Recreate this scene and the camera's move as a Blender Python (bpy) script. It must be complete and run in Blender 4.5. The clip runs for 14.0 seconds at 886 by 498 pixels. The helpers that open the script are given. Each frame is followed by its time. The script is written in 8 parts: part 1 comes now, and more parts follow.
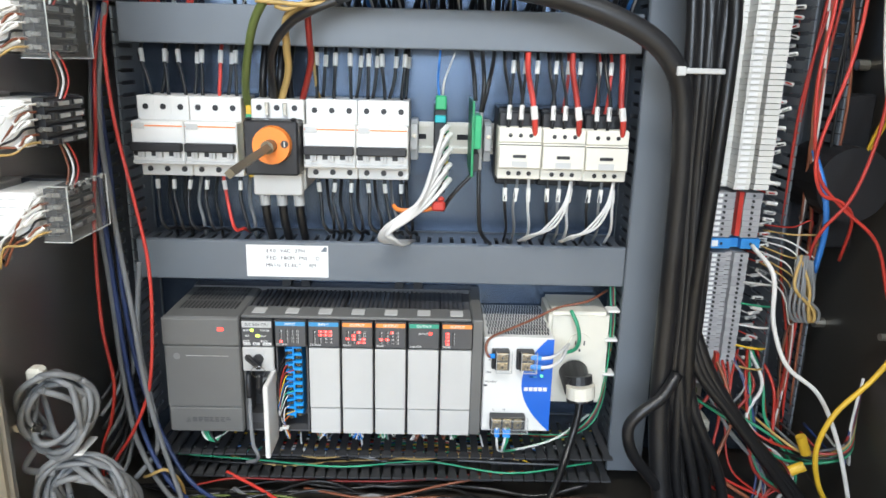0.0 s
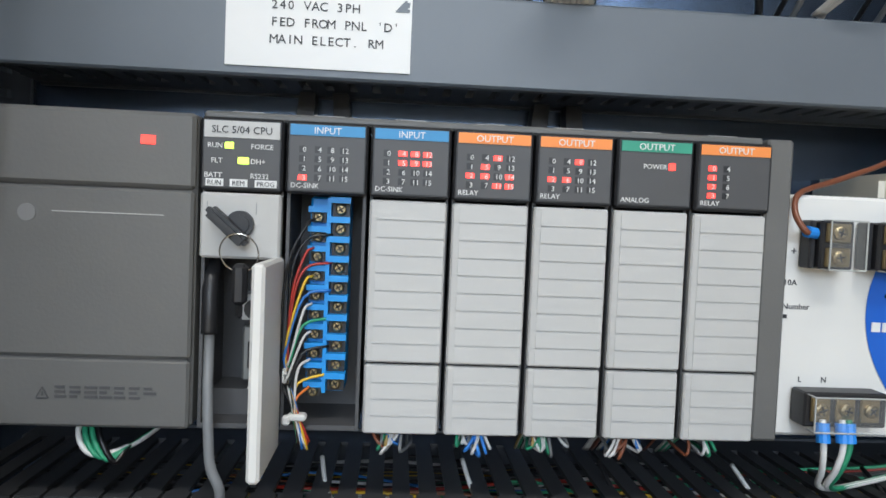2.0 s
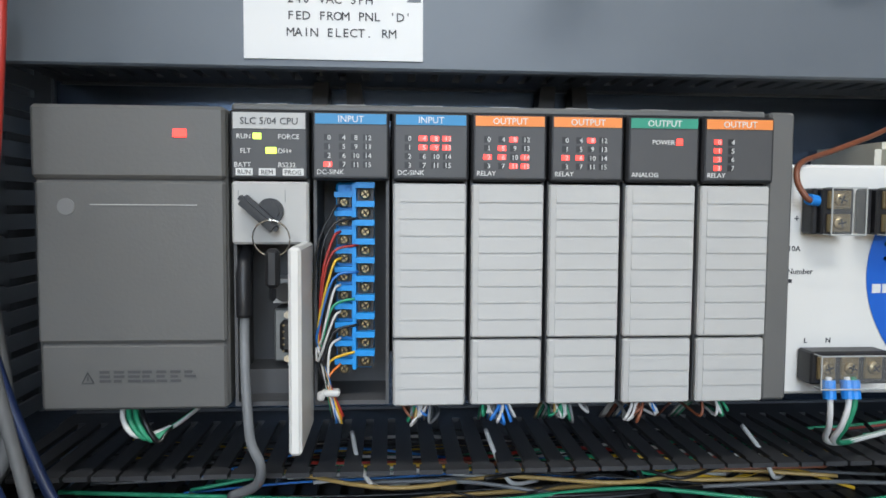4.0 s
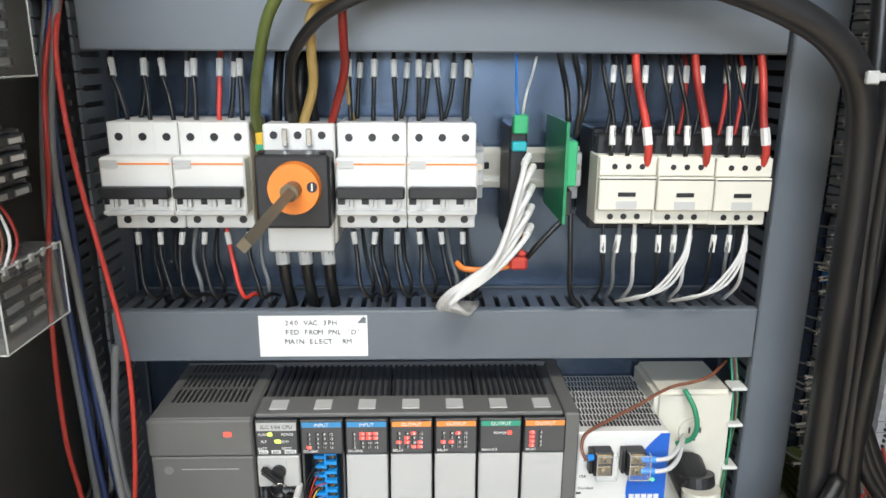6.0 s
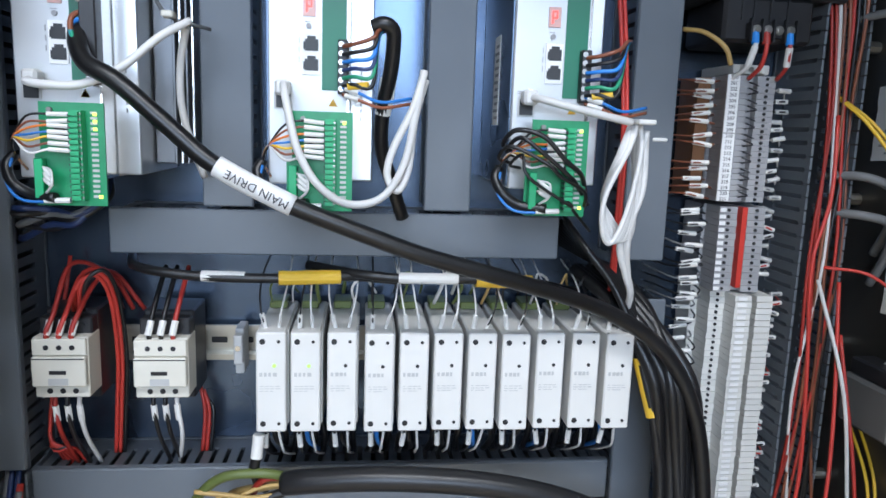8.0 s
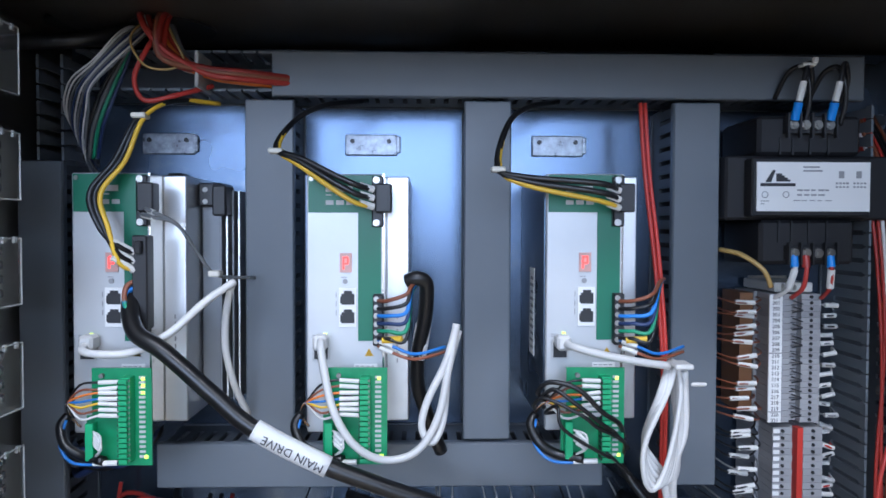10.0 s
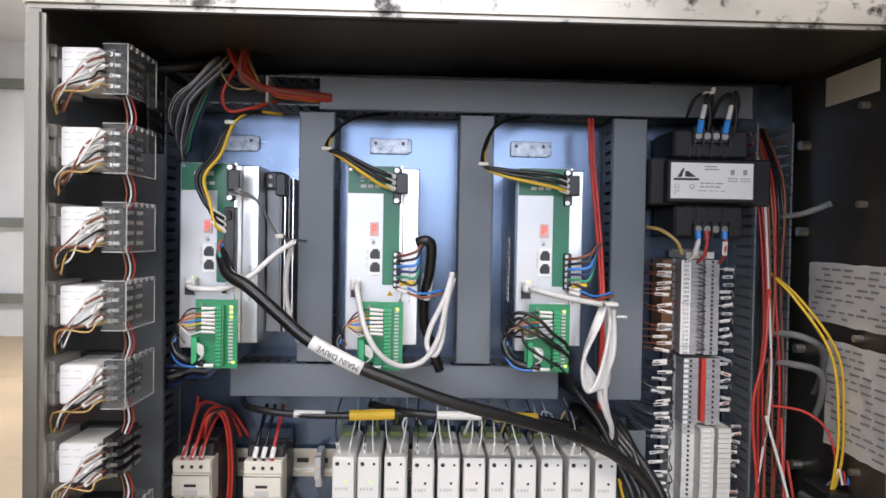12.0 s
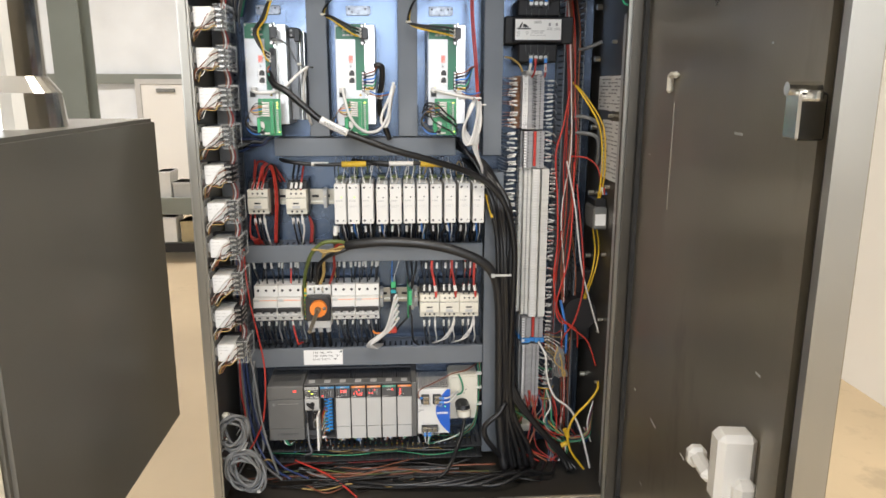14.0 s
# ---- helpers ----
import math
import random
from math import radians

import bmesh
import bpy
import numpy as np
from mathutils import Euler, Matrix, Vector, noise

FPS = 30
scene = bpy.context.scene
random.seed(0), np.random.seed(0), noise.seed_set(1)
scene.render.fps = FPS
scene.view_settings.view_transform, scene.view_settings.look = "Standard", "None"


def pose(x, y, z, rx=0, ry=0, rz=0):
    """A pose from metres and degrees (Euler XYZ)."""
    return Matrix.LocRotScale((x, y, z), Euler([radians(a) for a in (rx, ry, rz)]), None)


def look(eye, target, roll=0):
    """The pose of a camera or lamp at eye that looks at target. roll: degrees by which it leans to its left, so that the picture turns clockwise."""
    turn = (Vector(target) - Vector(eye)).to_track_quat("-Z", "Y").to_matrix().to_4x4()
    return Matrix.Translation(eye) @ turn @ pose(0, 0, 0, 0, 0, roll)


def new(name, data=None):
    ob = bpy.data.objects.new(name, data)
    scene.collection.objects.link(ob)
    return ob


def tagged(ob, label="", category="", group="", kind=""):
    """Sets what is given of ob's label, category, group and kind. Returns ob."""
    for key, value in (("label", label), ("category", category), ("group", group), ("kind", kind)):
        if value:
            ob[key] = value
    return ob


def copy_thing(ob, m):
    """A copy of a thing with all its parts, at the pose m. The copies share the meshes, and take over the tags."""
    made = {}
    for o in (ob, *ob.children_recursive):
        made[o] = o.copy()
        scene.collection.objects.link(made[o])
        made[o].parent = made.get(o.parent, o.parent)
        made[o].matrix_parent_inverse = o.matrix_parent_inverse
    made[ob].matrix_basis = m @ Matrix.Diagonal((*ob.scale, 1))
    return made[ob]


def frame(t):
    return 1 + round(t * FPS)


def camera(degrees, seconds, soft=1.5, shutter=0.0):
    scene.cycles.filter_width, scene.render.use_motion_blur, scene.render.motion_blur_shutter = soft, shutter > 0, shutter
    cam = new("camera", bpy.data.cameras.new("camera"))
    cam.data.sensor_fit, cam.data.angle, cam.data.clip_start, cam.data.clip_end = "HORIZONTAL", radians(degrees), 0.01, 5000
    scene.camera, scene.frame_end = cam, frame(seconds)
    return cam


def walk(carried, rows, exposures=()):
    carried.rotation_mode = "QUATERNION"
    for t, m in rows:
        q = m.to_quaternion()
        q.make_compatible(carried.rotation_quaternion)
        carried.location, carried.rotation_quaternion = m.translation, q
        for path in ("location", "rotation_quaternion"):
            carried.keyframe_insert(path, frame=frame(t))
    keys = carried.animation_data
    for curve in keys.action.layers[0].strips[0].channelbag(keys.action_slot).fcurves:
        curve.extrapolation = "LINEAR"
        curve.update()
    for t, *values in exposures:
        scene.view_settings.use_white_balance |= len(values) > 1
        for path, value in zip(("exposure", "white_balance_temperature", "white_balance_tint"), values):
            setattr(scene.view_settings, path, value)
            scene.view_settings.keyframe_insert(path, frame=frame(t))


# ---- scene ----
cam = camera(64.0, 14.0, soft=1.6)
PATH = [
    (0, (0.2, -0.697, 1.218), (0.229, 1.233, 0.695), 1.4),
    (0.5, (0.178, -0.542, 1.065), (0.112, 1.416, 0.666), 1.5),
    (1, (0.127, -0.392, 0.961), (0.175, 1.594, 0.728), 2.6),
    (1.5, (0.092, -0.323, 0.931), (0.186, 1.673, 0.853), 2.8),
    (2, (0.083, -0.301, 0.911), (0.213, 1.693, 0.824), 2.4),
    (2.5, (0.08, -0.304, 0.905), (0.245, 1.686, 0.794), 0.8),
    (5, (0.067, -0.346, 0.918), (0.204, 1.645, 0.786), 0.4),
    (5.5, (0.091, -0.429, 1.042), (0.203, 1.548, 0.757), 0.6),
    (6, (0.13, -0.5, 1.222), (0.193, 1.429, 0.698), 0.4),
    (6.5, (0.163, -0.586, 1.312), (0.215, 1.349, 0.809), 0.4),
    (7, (0.184, -0.625, 1.407), (0.194, 1.32, 0.938), 1.1),
    (7.5, (0.168, -0.589, 1.492), (0.243, 1.358, 1.04), 1.7),
    (8, (0.169, -0.574, 1.575), (0.393, 1.386, 1.245), 2.0),
    (8.5, (0.18, -0.573, 1.638), (0.303, 1.419, 1.505), 0.5),
    (9, (0.179, -0.567, 1.684), (0.244, 1.431, 1.63), -0.3),
    (11.3, (0.203, -0.595, 1.691), (0.235, 1.404, 1.629), 0.9),
    (11.5, (0.202, -0.624, 1.686), (0.234, 1.375, 1.631), 1.0),
    (12, (0.178, -0.795, 1.658), (0.24, 1.204, 1.618), 1.0),
    (12.5, (0.142, -1.009, 1.65), (0.334, 0.981, 1.594), 0.2),
    (13, (0.182, -1.192, 1.642), (0.325, 0.795, 1.469), 0.1),
    (13.5, (0.204, -1.362, 1.641), (0.342, 0.615, 1.377), -0.0),
    (14, (0.212, -1.509, 1.609), (0.345, 0.436, 1.163), 0.1),
]
EXPOSURES = [(0, 0.49, 6150, 10), (0.5, 0.49, 6700, 12), (1.0, 0.17, 6500, 11), (1.5, 0.0, 6150, 10), (2.5, -0.05, 6150, 10), (5, 0.03, 6050, 10), (5.5, 0.22, 6250, 10), (6.0, 0.34, 6350, 10), (6.5, 0.28, 6250, 10), (7.0, 0.34, 6200, 10), (7.5, 0.16, 6200, 10), (8.0, -0.05, 5600, 12), (8.5, -0.3, 5300, 12), (9, -0.3, 5150, 13), (11.5, -0.08, 6000, 18), (12.0, -0.15, 6400, 19), (12.5, -0.18, 6700, 23), (13.5, -0.15, 6900, 20), (14, 0.0, 6950, 14)]
walk(cam, [(t, look(eye, target, roll)) for t, eye, target, roll in PATH], EXPOSURES)

# ---- world and light ----
world = bpy.data.worlds.new("hall_world")
scene.world = world
world.use_nodes = True
sky = world.node_tree.nodes.new("ShaderNodeTexSky")
sky.sky_type, sky.sun_disc = "NISHITA", False
sky.sun_elevation, sky.sun_rotation = radians(40), radians(200)
world.node_tree.links.new(sky.outputs[0], world.node_tree.nodes["Background"].inputs[0])
world.node_tree.nodes["Background"].inputs[1].default_value = 0.08


def area_lamp(name, m, sx, sy, watts, colour):
    d = bpy.data.lights.new(name, "AREA")
    d.shape, d.size, d.size_y, d.energy, d.color = "RECTANGLE", sx, sy, watts, colour
    o = new(name, d)
    o.matrix_world = m
    return o


# daylight through the wide window behind, and two rows of hall lamps under the roof
area_lamp("bay_daylight", look((-0.3, -6.9, 3.0), (0.2, 0, 1.3)), 4.6, 2.7, 320, (0.80, 0.90, 1.0))
area_lamp("hall_lamp_front", pose(0.3, -2.6, 4.6), 3.0, 0.5, 150, (1.0, 0.95, 0.86))
area_lamp("hall_lamp_left", pose(-4.5, 7.8, 4.9), 4.0, 0.6, 400, (1.0, 0.985, 0.96))
area_lamp("hall_lamp_right", pose(3.0, 1.2, 4.9), 2.6, 0.6, 210, (1.0, 0.95, 0.84))

# ---- materials ----
def mat(name, col, rough=0.5, metal=0.0, var=0.12, scale=60.0, bump=0.05, fine=900.0, glow=0.0, blotch=None, island=0.0, stretch=None):
    """A surface with colour variation at two scales, uneven gloss and fine relief."""
    m = bpy.data.materials.new(name)
    m.use_nodes = True
    nt = m.node_tree
    b = nt.nodes["Principled BSDF"]
    L = nt.links.new
    tc = nt.nodes.new("ShaderNodeTexCoord")
    n1 = nt.nodes.new("ShaderNodeTexNoise")
    n1.inputs["Scale"].default_value, n1.inputs["Detail"].default_value = scale * 0.25, 4.0
    n2 = nt.nodes.new("ShaderNodeTexNoise")
    n2.inputs["Scale"].default_value, n2.inputs["Detail"].default_value = fine * 0.4, 2.0
    place = tc.outputs["Object"]
    if stretch:
        mp = nt.nodes.new("ShaderNodeMapping")
        mp.inputs["Scale"].default_value = stretch
        L(place, mp.inputs["Vector"])
        place = mp.outputs["Vector"]
    for n in (n1, n2):
        L(place, n.inputs["Vector"])
    ramp = nt.nodes.new("ShaderNodeValToRGB")
    lo, hi = [max(0.0, c * (1 - var)) for c in col], [min(1.0, c * (1 + var)) for c in col]
    ramp.color_ramp.elements[0].position, ramp.color_ramp.elements[1].position = 0.3, 0.72
    ramp.color_ramp.elements[0].color, ramp.color_ramp.elements[1].color = (*lo, 1), (*hi, 1)
    L(n1.outputs["Fac"], ramp.inputs["Fac"])
    out = ramp.outputs["Color"]
    if blotch:
        n3 = nt.nodes.new("ShaderNodeTexNoise")
        n3.inputs["Scale"].default_value, n3.inputs["Detail"].default_value, n3.inputs["Roughness"].default_value = blotch[1], 6.0, 0.65
        L(place, n3.inputs["Vector"])
        r3 = nt.nodes.new("ShaderNodeValToRGB")
        r3.color_ramp.elements[0].position, r3.color_ramp.elements[1].position = blotch[2], blotch[2] + 0.08
        L(n3.outputs["Fac"], r3.inputs["Fac"])
        mx = nt.nodes.new("ShaderNodeMix")
        mx.data_type = "RGBA"
        L(r3.outputs["Color"], mx.inputs[0])
        L(out, mx.inputs[6])
        mx.inputs[7].default_value = (*blotch[0], 1)
        out = mx.outputs[2]
    if island:
        g = nt.nodes.new("ShaderNodeObjectInfo")
        hs = nt.nodes.new("ShaderNodeHueSaturation")
        mr = nt.nodes.new("ShaderNodeMapRange")
        mr.inputs[3].default_value, mr.inputs[4].default_value = 1 - island, 1 + island
        L(g.outputs["Random"], mr.inputs[0])
        L(mr.outputs[0], hs.inputs["Value"])
        L(out, hs.inputs["Color"])
        out = hs.outputs["Color"]
    L(out, b.inputs["Base Color"])
    b.inputs["Metallic"].default_value = metal
    mr2 = nt.nodes.new("ShaderNodeMapRange")
    mr2.inputs[3].default_value, mr2.inputs[4].default_value = max(0.03, rough - 0.1), min(1.0, rough + 0.1)
    L(n1.outputs["Fac"], mr2.inputs[0])
    L(mr2.outputs[0], b.inputs["Roughness"])
    if bump:
        bp = nt.nodes.new("ShaderNodeBump")
        bp.inputs["Strength"].default_value, bp.inputs["Distance"].default_value = bump, 0.0006
        L(n2.outputs["Fac"], bp.inputs["Height"])
        L(bp.outputs["Normal"], b.inputs["Normal"])
    if glow:
        b.inputs["Emission Color"].default_value = (*col, 1)
        b.inputs["Emission Strength"].default_value = glow
    return m


def clear_mat(name, col, rough=0.08):
    """Thin clear plastic: mostly see-through with a glossy skin."""
    m = bpy.data.materials.new(name)
    m.use_nodes = True
    nt = m.node_tree
    b = nt.nodes["Principled BSDF"]
    b.inputs["Base Color"].default_value = (*col, 1)
    b.inputs["Roughness"].default_value = rough
    b.inputs["Alpha"].default_value = 0.055
    return m


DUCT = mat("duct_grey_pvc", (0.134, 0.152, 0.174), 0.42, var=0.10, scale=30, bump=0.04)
# Darker duct grey with the shade under the covers put into it.
DUCT_D = mat("duct_shaded_pvc", (0.075, 0.084, 0.096), 0.5, var=0.12, scale=40)
PANEL = mat("zinc_panel", (0.110, 0.148, 0.218), 0.25, metal=0.92, var=0.10, scale=18, bump=0.05, blotch=((0.17, 0.20, 0.25), 9.0, 0.62))
STEEL = mat("brushed_stainless", (0.38, 0.37, 0.34), 0.34, metal=0.9, var=0.10, scale=14, bump=0.08, blotch=((0.22, 0.21, 0.19), 5.0, 0.66))
# Darker copy of the stainless: the cabinet's inner shade is put into its colour.
STEEL_IN = mat("shaded_stainless_inside", (0.125, 0.115, 0.10), 0.42, metal=0.7, var=0.15, scale=10, bump=0.06)
# Brushed streaks are the steel's own; darker blobs paint smeared reflections into the colour.
DOOR_IN = mat("brushed_door_steel", (0.25, 0.222, 0.175), 0.30, metal=0.62, var=0.22, scale=9, bump=0.10, fine=500, blotch=((0.185, 0.165, 0.13), 2.2, 0.56), stretch=(1.0, 1.0, 0.45))
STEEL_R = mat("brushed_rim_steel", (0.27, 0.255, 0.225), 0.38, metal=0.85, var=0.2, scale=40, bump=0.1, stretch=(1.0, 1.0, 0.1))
RIM = mat("worn_steel_rim", (0.42, 0.39, 0.335), 0.35, metal=0.75, var=0.15, scale=50, blotch=((0.05, 0.045, 0.04), 26.0, 0.57))
RUBBER = mat("black_gasket", (0.022, 0.022, 0.022), 0.7)
CHROME = mat("polished_steel", (0.70, 0.69, 0.66), 0.16, metal=1.0, var=0.06, bump=0.02)
ZINC = mat("zinc_rail", (0.52, 0.50, 0.44), 0.35, metal=0.9, var=0.12)
WHITE = mat("white_plastic", (0.72, 0.71, 0.68), 0.45, var=0.05, bump=0.03)
CREAM = mat("cream_plastic", (0.70, 0.67, 0.58), 0.45, var=0.06, bump=0.03)
GREYW = mat("pale_grey_plastic", (0.50, 0.50, 0.49), 0.5, var=0.05, bump=0.06)
PLCG = mat("module_grey", (0.128, 0.127, 0.122), 0.5, var=0.06, bump=0.12, fine=1600)
PLCD = mat("module_dark_grey", (0.072, 0.072, 0.075), 0.5, var=0.08, bump=0.08)
PLCL = mat("door_light_grey", (0.47, 0.465, 0.45), 0.5, var=0.04, bump=0.06)
BLACK = mat("black_plastic", (0.018, 0.018, 0.02), 0.42, var=0.2)
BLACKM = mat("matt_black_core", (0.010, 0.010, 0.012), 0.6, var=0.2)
ORANGE = mat("orange_knob", (0.86, 0.24, 0.03), 0.45, var=0.05)
BAND_B = mat("blue_band", (0.05, 0.26, 0.52), 0.5, var=0.04)
BAND_O = mat("orange_band", (0.84, 0.27, 0.06), 0.5, var=0.04)
BAND_G = mat("green_band", (0.04, 0.30, 0.20), 0.5, var=0.04)
TERM_B = mat("blue_terminal", (0.012, 0.27, 0.70), 0.45, var=0.08)
BLUE = mat("blue_print", (0.015, 0.12, 0.56), 0.4, var=0.04)
FERR_B = mat("blue_sleeve", (0.03, 0.25, 0.75), 0.4, var=0.06)
GREEN = mat("green_face", (0.012, 0.155, 0.085), 0.4, var=0.06)
PCB = mat("pcb_green", (0.02, 0.25, 0.10), 0.35, var=0.15, scale=400)
PCBT = mat("green_terminal", (0.03, 0.35, 0.14), 0.4, var=0.1)
ALU = mat("aluminium", (0.72, 0.73, 0.74), 0.32, metal=0.85, var=0.05, bump=0.05)
SILVER = mat("silver_paint", (0.55, 0.56, 0.57), 0.36, metal=0.35, var=0.05, bump=0.04)
BRASS = mat("brass_screw", (0.30, 0.24, 0.14), 0.35, metal=0.95)
PAPER = mat("white_label", (0.80, 0.80, 0.79), 0.55, var=0.03, bump=0.02)
INK = mat("black_ink", (0.03, 0.03, 0.035), 0.6, var=0.1, bump=0)
INKG = mat("grey_ink", (0.30, 0.30, 0.31), 0.6, var=0.1, bump=0)
INKW = mat("white_ink", (0.75, 0.75, 0.74), 0.6, var=0.05, bump=0)
CLEAR = clear_mat("clear_cover", (0.75, 0.76, 0.74))
LED_R = mat("red_led", (1.0, 0.045, 0.03), 0.4, bump=0, glow=2.6)
LED_Y = mat("yellow_led", (0.75, 1.0, 0.10), 0.4, bump=0, glow=1.6)
LED_G = mat("green_led", (0.15, 1.0, 0.20), 0.4, bump=0, glow=1.2)
LED_LIME = mat("lime_led", (0.45, 0.95, 0.12), 0.4, bump=0, glow=0.7)
W_BLACK = mat("wire_black", (0.010, 0.010, 0.011), 0.34, var=0.25, island=0.25)
W_RED = mat("wire_red", (0.47, 0.040, 0.028), 0.4, var=0.12, island=0.25)
W_WHITE = mat("wire_white", (0.66, 0.65, 0.63), 0.42, var=0.06, island=0.1)
W_BLUE = mat("wire_blue", (0.04, 0.20, 0.60), 0.4, var=0.1, island=0.2)
W_DRED = mat("wire_dark_red", (0.30, 0.022, 0.014), 0.42, var=0.15, island=0.3)
SCREW = mat("dull_screw", (0.24, 0.235, 0.22), 0.5, metal=0.8, var=0.2)
BEIGE = mat("beige_frame_paint", (0.40, 0.355, 0.28), 0.5, var=0.12, scale=30, blotch=((0.16, 0.12, 0.08), 14.0, 0.62))
SMOKE = mat("mottled_strip", (0.30, 0.33, 0.38), 0.3, metal=0.4, var=0.45, scale=500, bump=0.5, fine=600)
W_NAVY = mat("wire_navy", (0.018, 0.035, 0.11), 0.4, var=0.15, island=0.2)
PLCM = mat("embossed_grey", (0.20, 0.20, 0.20), 0.5, var=0.05, bump=0.08)
W_YEL = mat("wire_yellow", (0.72, 0.46, 0.03), 0.4, var=0.1, island=0.1)
W_GRN = mat("wire_green", (0.03, 0.27, 0.14), 0.4, var=0.15, island=0.2)
W_OLV = mat("wire_olive", (0.11, 0.14, 0.035), 0.45, var=0.15)
W_BRN = mat("wire_brown", (0.21, 0.07, 0.035), 0.4, var=0.15, island=0.2)
W_GREY = mat("wire_grey", (0.17, 0.175, 0.18), 0.45, var=0.1, island=0.15)
W_ORG = mat("wire_orange", (0.72, 0.20, 0.03), 0.4, var=0.1)
W_TAN = mat("wire_tan", (0.45, 0.30, 0.10), 0.42, var=0.12)
CONC = mat("polished_concrete", (0.50, 0.40, 0.265), 0.55, var=0.12, scale=3, bump=0.03, blotch=((0.40, 0.32, 0.215), 1.2, 0.58))
SHEET = mat("white_liner", (0.78, 0.82, 0.86), 0.45, var=0.05, scale=6, bump=0.15, fine=30)
COL = mat("column_grey", (0.20, 0.22, 0.20), 0.5, var=0.08, scale=8)
GALV = mat("galvanised_grey", (0.22, 0.225, 0.22), 0.45, metal=0.5, var=0.1, scale=20)
BOXG = mat("operator_box_grey", (0.14, 0.135, 0.12), 0.38, metal=0.45, var=0.10, scale=12, bump=0.08)
WALLP = mat("white_wall_paint", (0.78, 0.77, 0.74), 0.6, var=0.03, scale=4)
BLUEHOSE = mat("blue_hose", (0.06, 0.38, 0.60), 0.35, var=0.08)
DUCT_B = mat("charcoal_duct_pvc", (0.040, 0.041, 0.044), 0.5, var=0.2, scale=40)
EDGE = mat("clear_plastic_edge", (0.42, 0.43, 0.42), 0.15, var=0.2, bump=0)
SIDE = mat("blued_side_steel", (0.10, 0.13, 0.18), 0.28, metal=0.9, var=0.12, scale=20)
RESG = mat("resistor_grey", (0.19, 0.20, 0.215), 0.42, metal=0.5, var=0.1)
BARG = mat("grey_bar_paint", (0.52, 0.525, 0.53), 0.5, var=0.08, scale=20)
LUG = mat("tinned_lug", (0.40, 0.395, 0.375), 0.3, metal=0.95, var=0.1)
CARD = mat("cardboard", (0.42, 0.34, 0.20), 0.8, var=0.1)


# ---- building helpers ----
def box(bm, x0, x1, y0, y1, z0, z1, bevel=0.0, seg=1):
    r = bmesh.ops.create_cube(bm, size=1.0)
    vs = r["verts"]
    for v in vs:
        v.co = Vector((x0 + (v.co.x + 0.5) * (x1 - x0), y0 + (v.co.y + 0.5) * (y1 - y0), z0 + (v.co.z + 0.5) * (z1 - z0)))
    if bevel:
        es = list({e for v in vs for e in v.link_edges})
        bmesh.ops.bevel(bm, geom=es, offset=bevel, segments=seg, affect="EDGES", clamp_overlap=True)


def rod(bm, p, q, r, n=12, r2=None):
    p, q = Vector(p), Vector(q)
    d = q - p
    m = Matrix.Translation((p + q) / 2) @ d.to_track_quat("Z", "Y").to_matrix().to_4x4()
    bmesh.ops.create_cone(bm, cap_ends=True, segments=n, radius1=r, radius2=r if r2 is None else r2, depth=d.length, matrix=m)


def spline(pts, steps=6):
    P = [Vector(p) for p in pts]
    if len(P) < 3:
        return P
    P = [P[0] * 2 - P[1]] + P + [P[-1] * 2 - P[-2]]
    out = []
    for i in range(1, len(P) - 2):
        a, b, c, d = P[i - 1], P[i], P[i + 1], P[i + 2]
        for k in range(steps):
            t = k / steps
            out.append(0.5 * (2 * b + (c - a) * t + (2 * a - 5 * b + 4 * c - d) * t * t + (3 * b - a - 3 * c + d) * t ** 3))
    out.append(P[-2])
    return out


def sweep(bm, pts, r, n=8, steps=6, flat=1.0):
    P = spline(pts, steps)
    up = Vector((0.13, 0.31, 0.94))
    rings = []
    for i, p in enumerate(P):
        d = (P[min(i + 1, len(P) - 1)] - P[max(i - 1, 0)]).normalized()
        u = (up - d * up.dot(d)).normalized()
        v = d.cross(u)
        up = u
        rings.append([bm.verts.new(p + (u * math.cos(2 * math.pi * k / n) + v * math.sin(2 * math.pi * k / n) * flat) * r) for k in range(n)])
    for a, b in zip(rings, rings[1:]):
        for k in range(n):
            f = bm.faces.new((a[k], a[(k + 1) % n], b[(k + 1) % n], b[k]))
            f.smooth = True
    bm.faces.new(rings[0][::-1])
    bm.faces.new(rings[-1])


def link(name, bm, material, smooth=False):
    bmesh.ops.recalc_face_normals(bm, faces=bm.faces)
    if smooth:
        for f in bm.faces:
            f.smooth = True
    me = bpy.data.meshes.new(name)
    bm.to_mesh(me)
    bm.free()
    me.materials.append(material)
    return new(name, me)


def part(name, bm, material, parent, label="", smooth=False):
    o = link(name, bm, material, smooth)
    o.parent = parent
    if parent is not None and parent.type == "EMPTY" or parent.parent is not None:
        o.matrix_parent_inverse = world_of(parent).inverted()
    if label:
        o["label"] = label
    return o


def world_of(o):
    m = o.matrix_basis.copy()
    while o.parent:
        m = o.parent.matrix_basis @ (o.matrix_parent_inverse @ m)
        o = o.parent
    return m


def thing(name, at, label, category, group="", kind=""):
    e = new(name)
    e.location = at
    e.empty_display_size = 0.02
    return tagged(e, label, category, group, kind)


def solid(name, bm, material, label, category, group="", kind="", smooth=False):
    return tagged(link(name, bm, material, smooth), label, category, group, kind)


def B(*a, **k):
    bm = bmesh.new()
    box(bm, *a, **k)
    return bm


def boxes(*bs, bevel=0.0):
    bm = bmesh.new()
    for b in bs:
        box(bm, *b, bevel=bevel)
    return bm


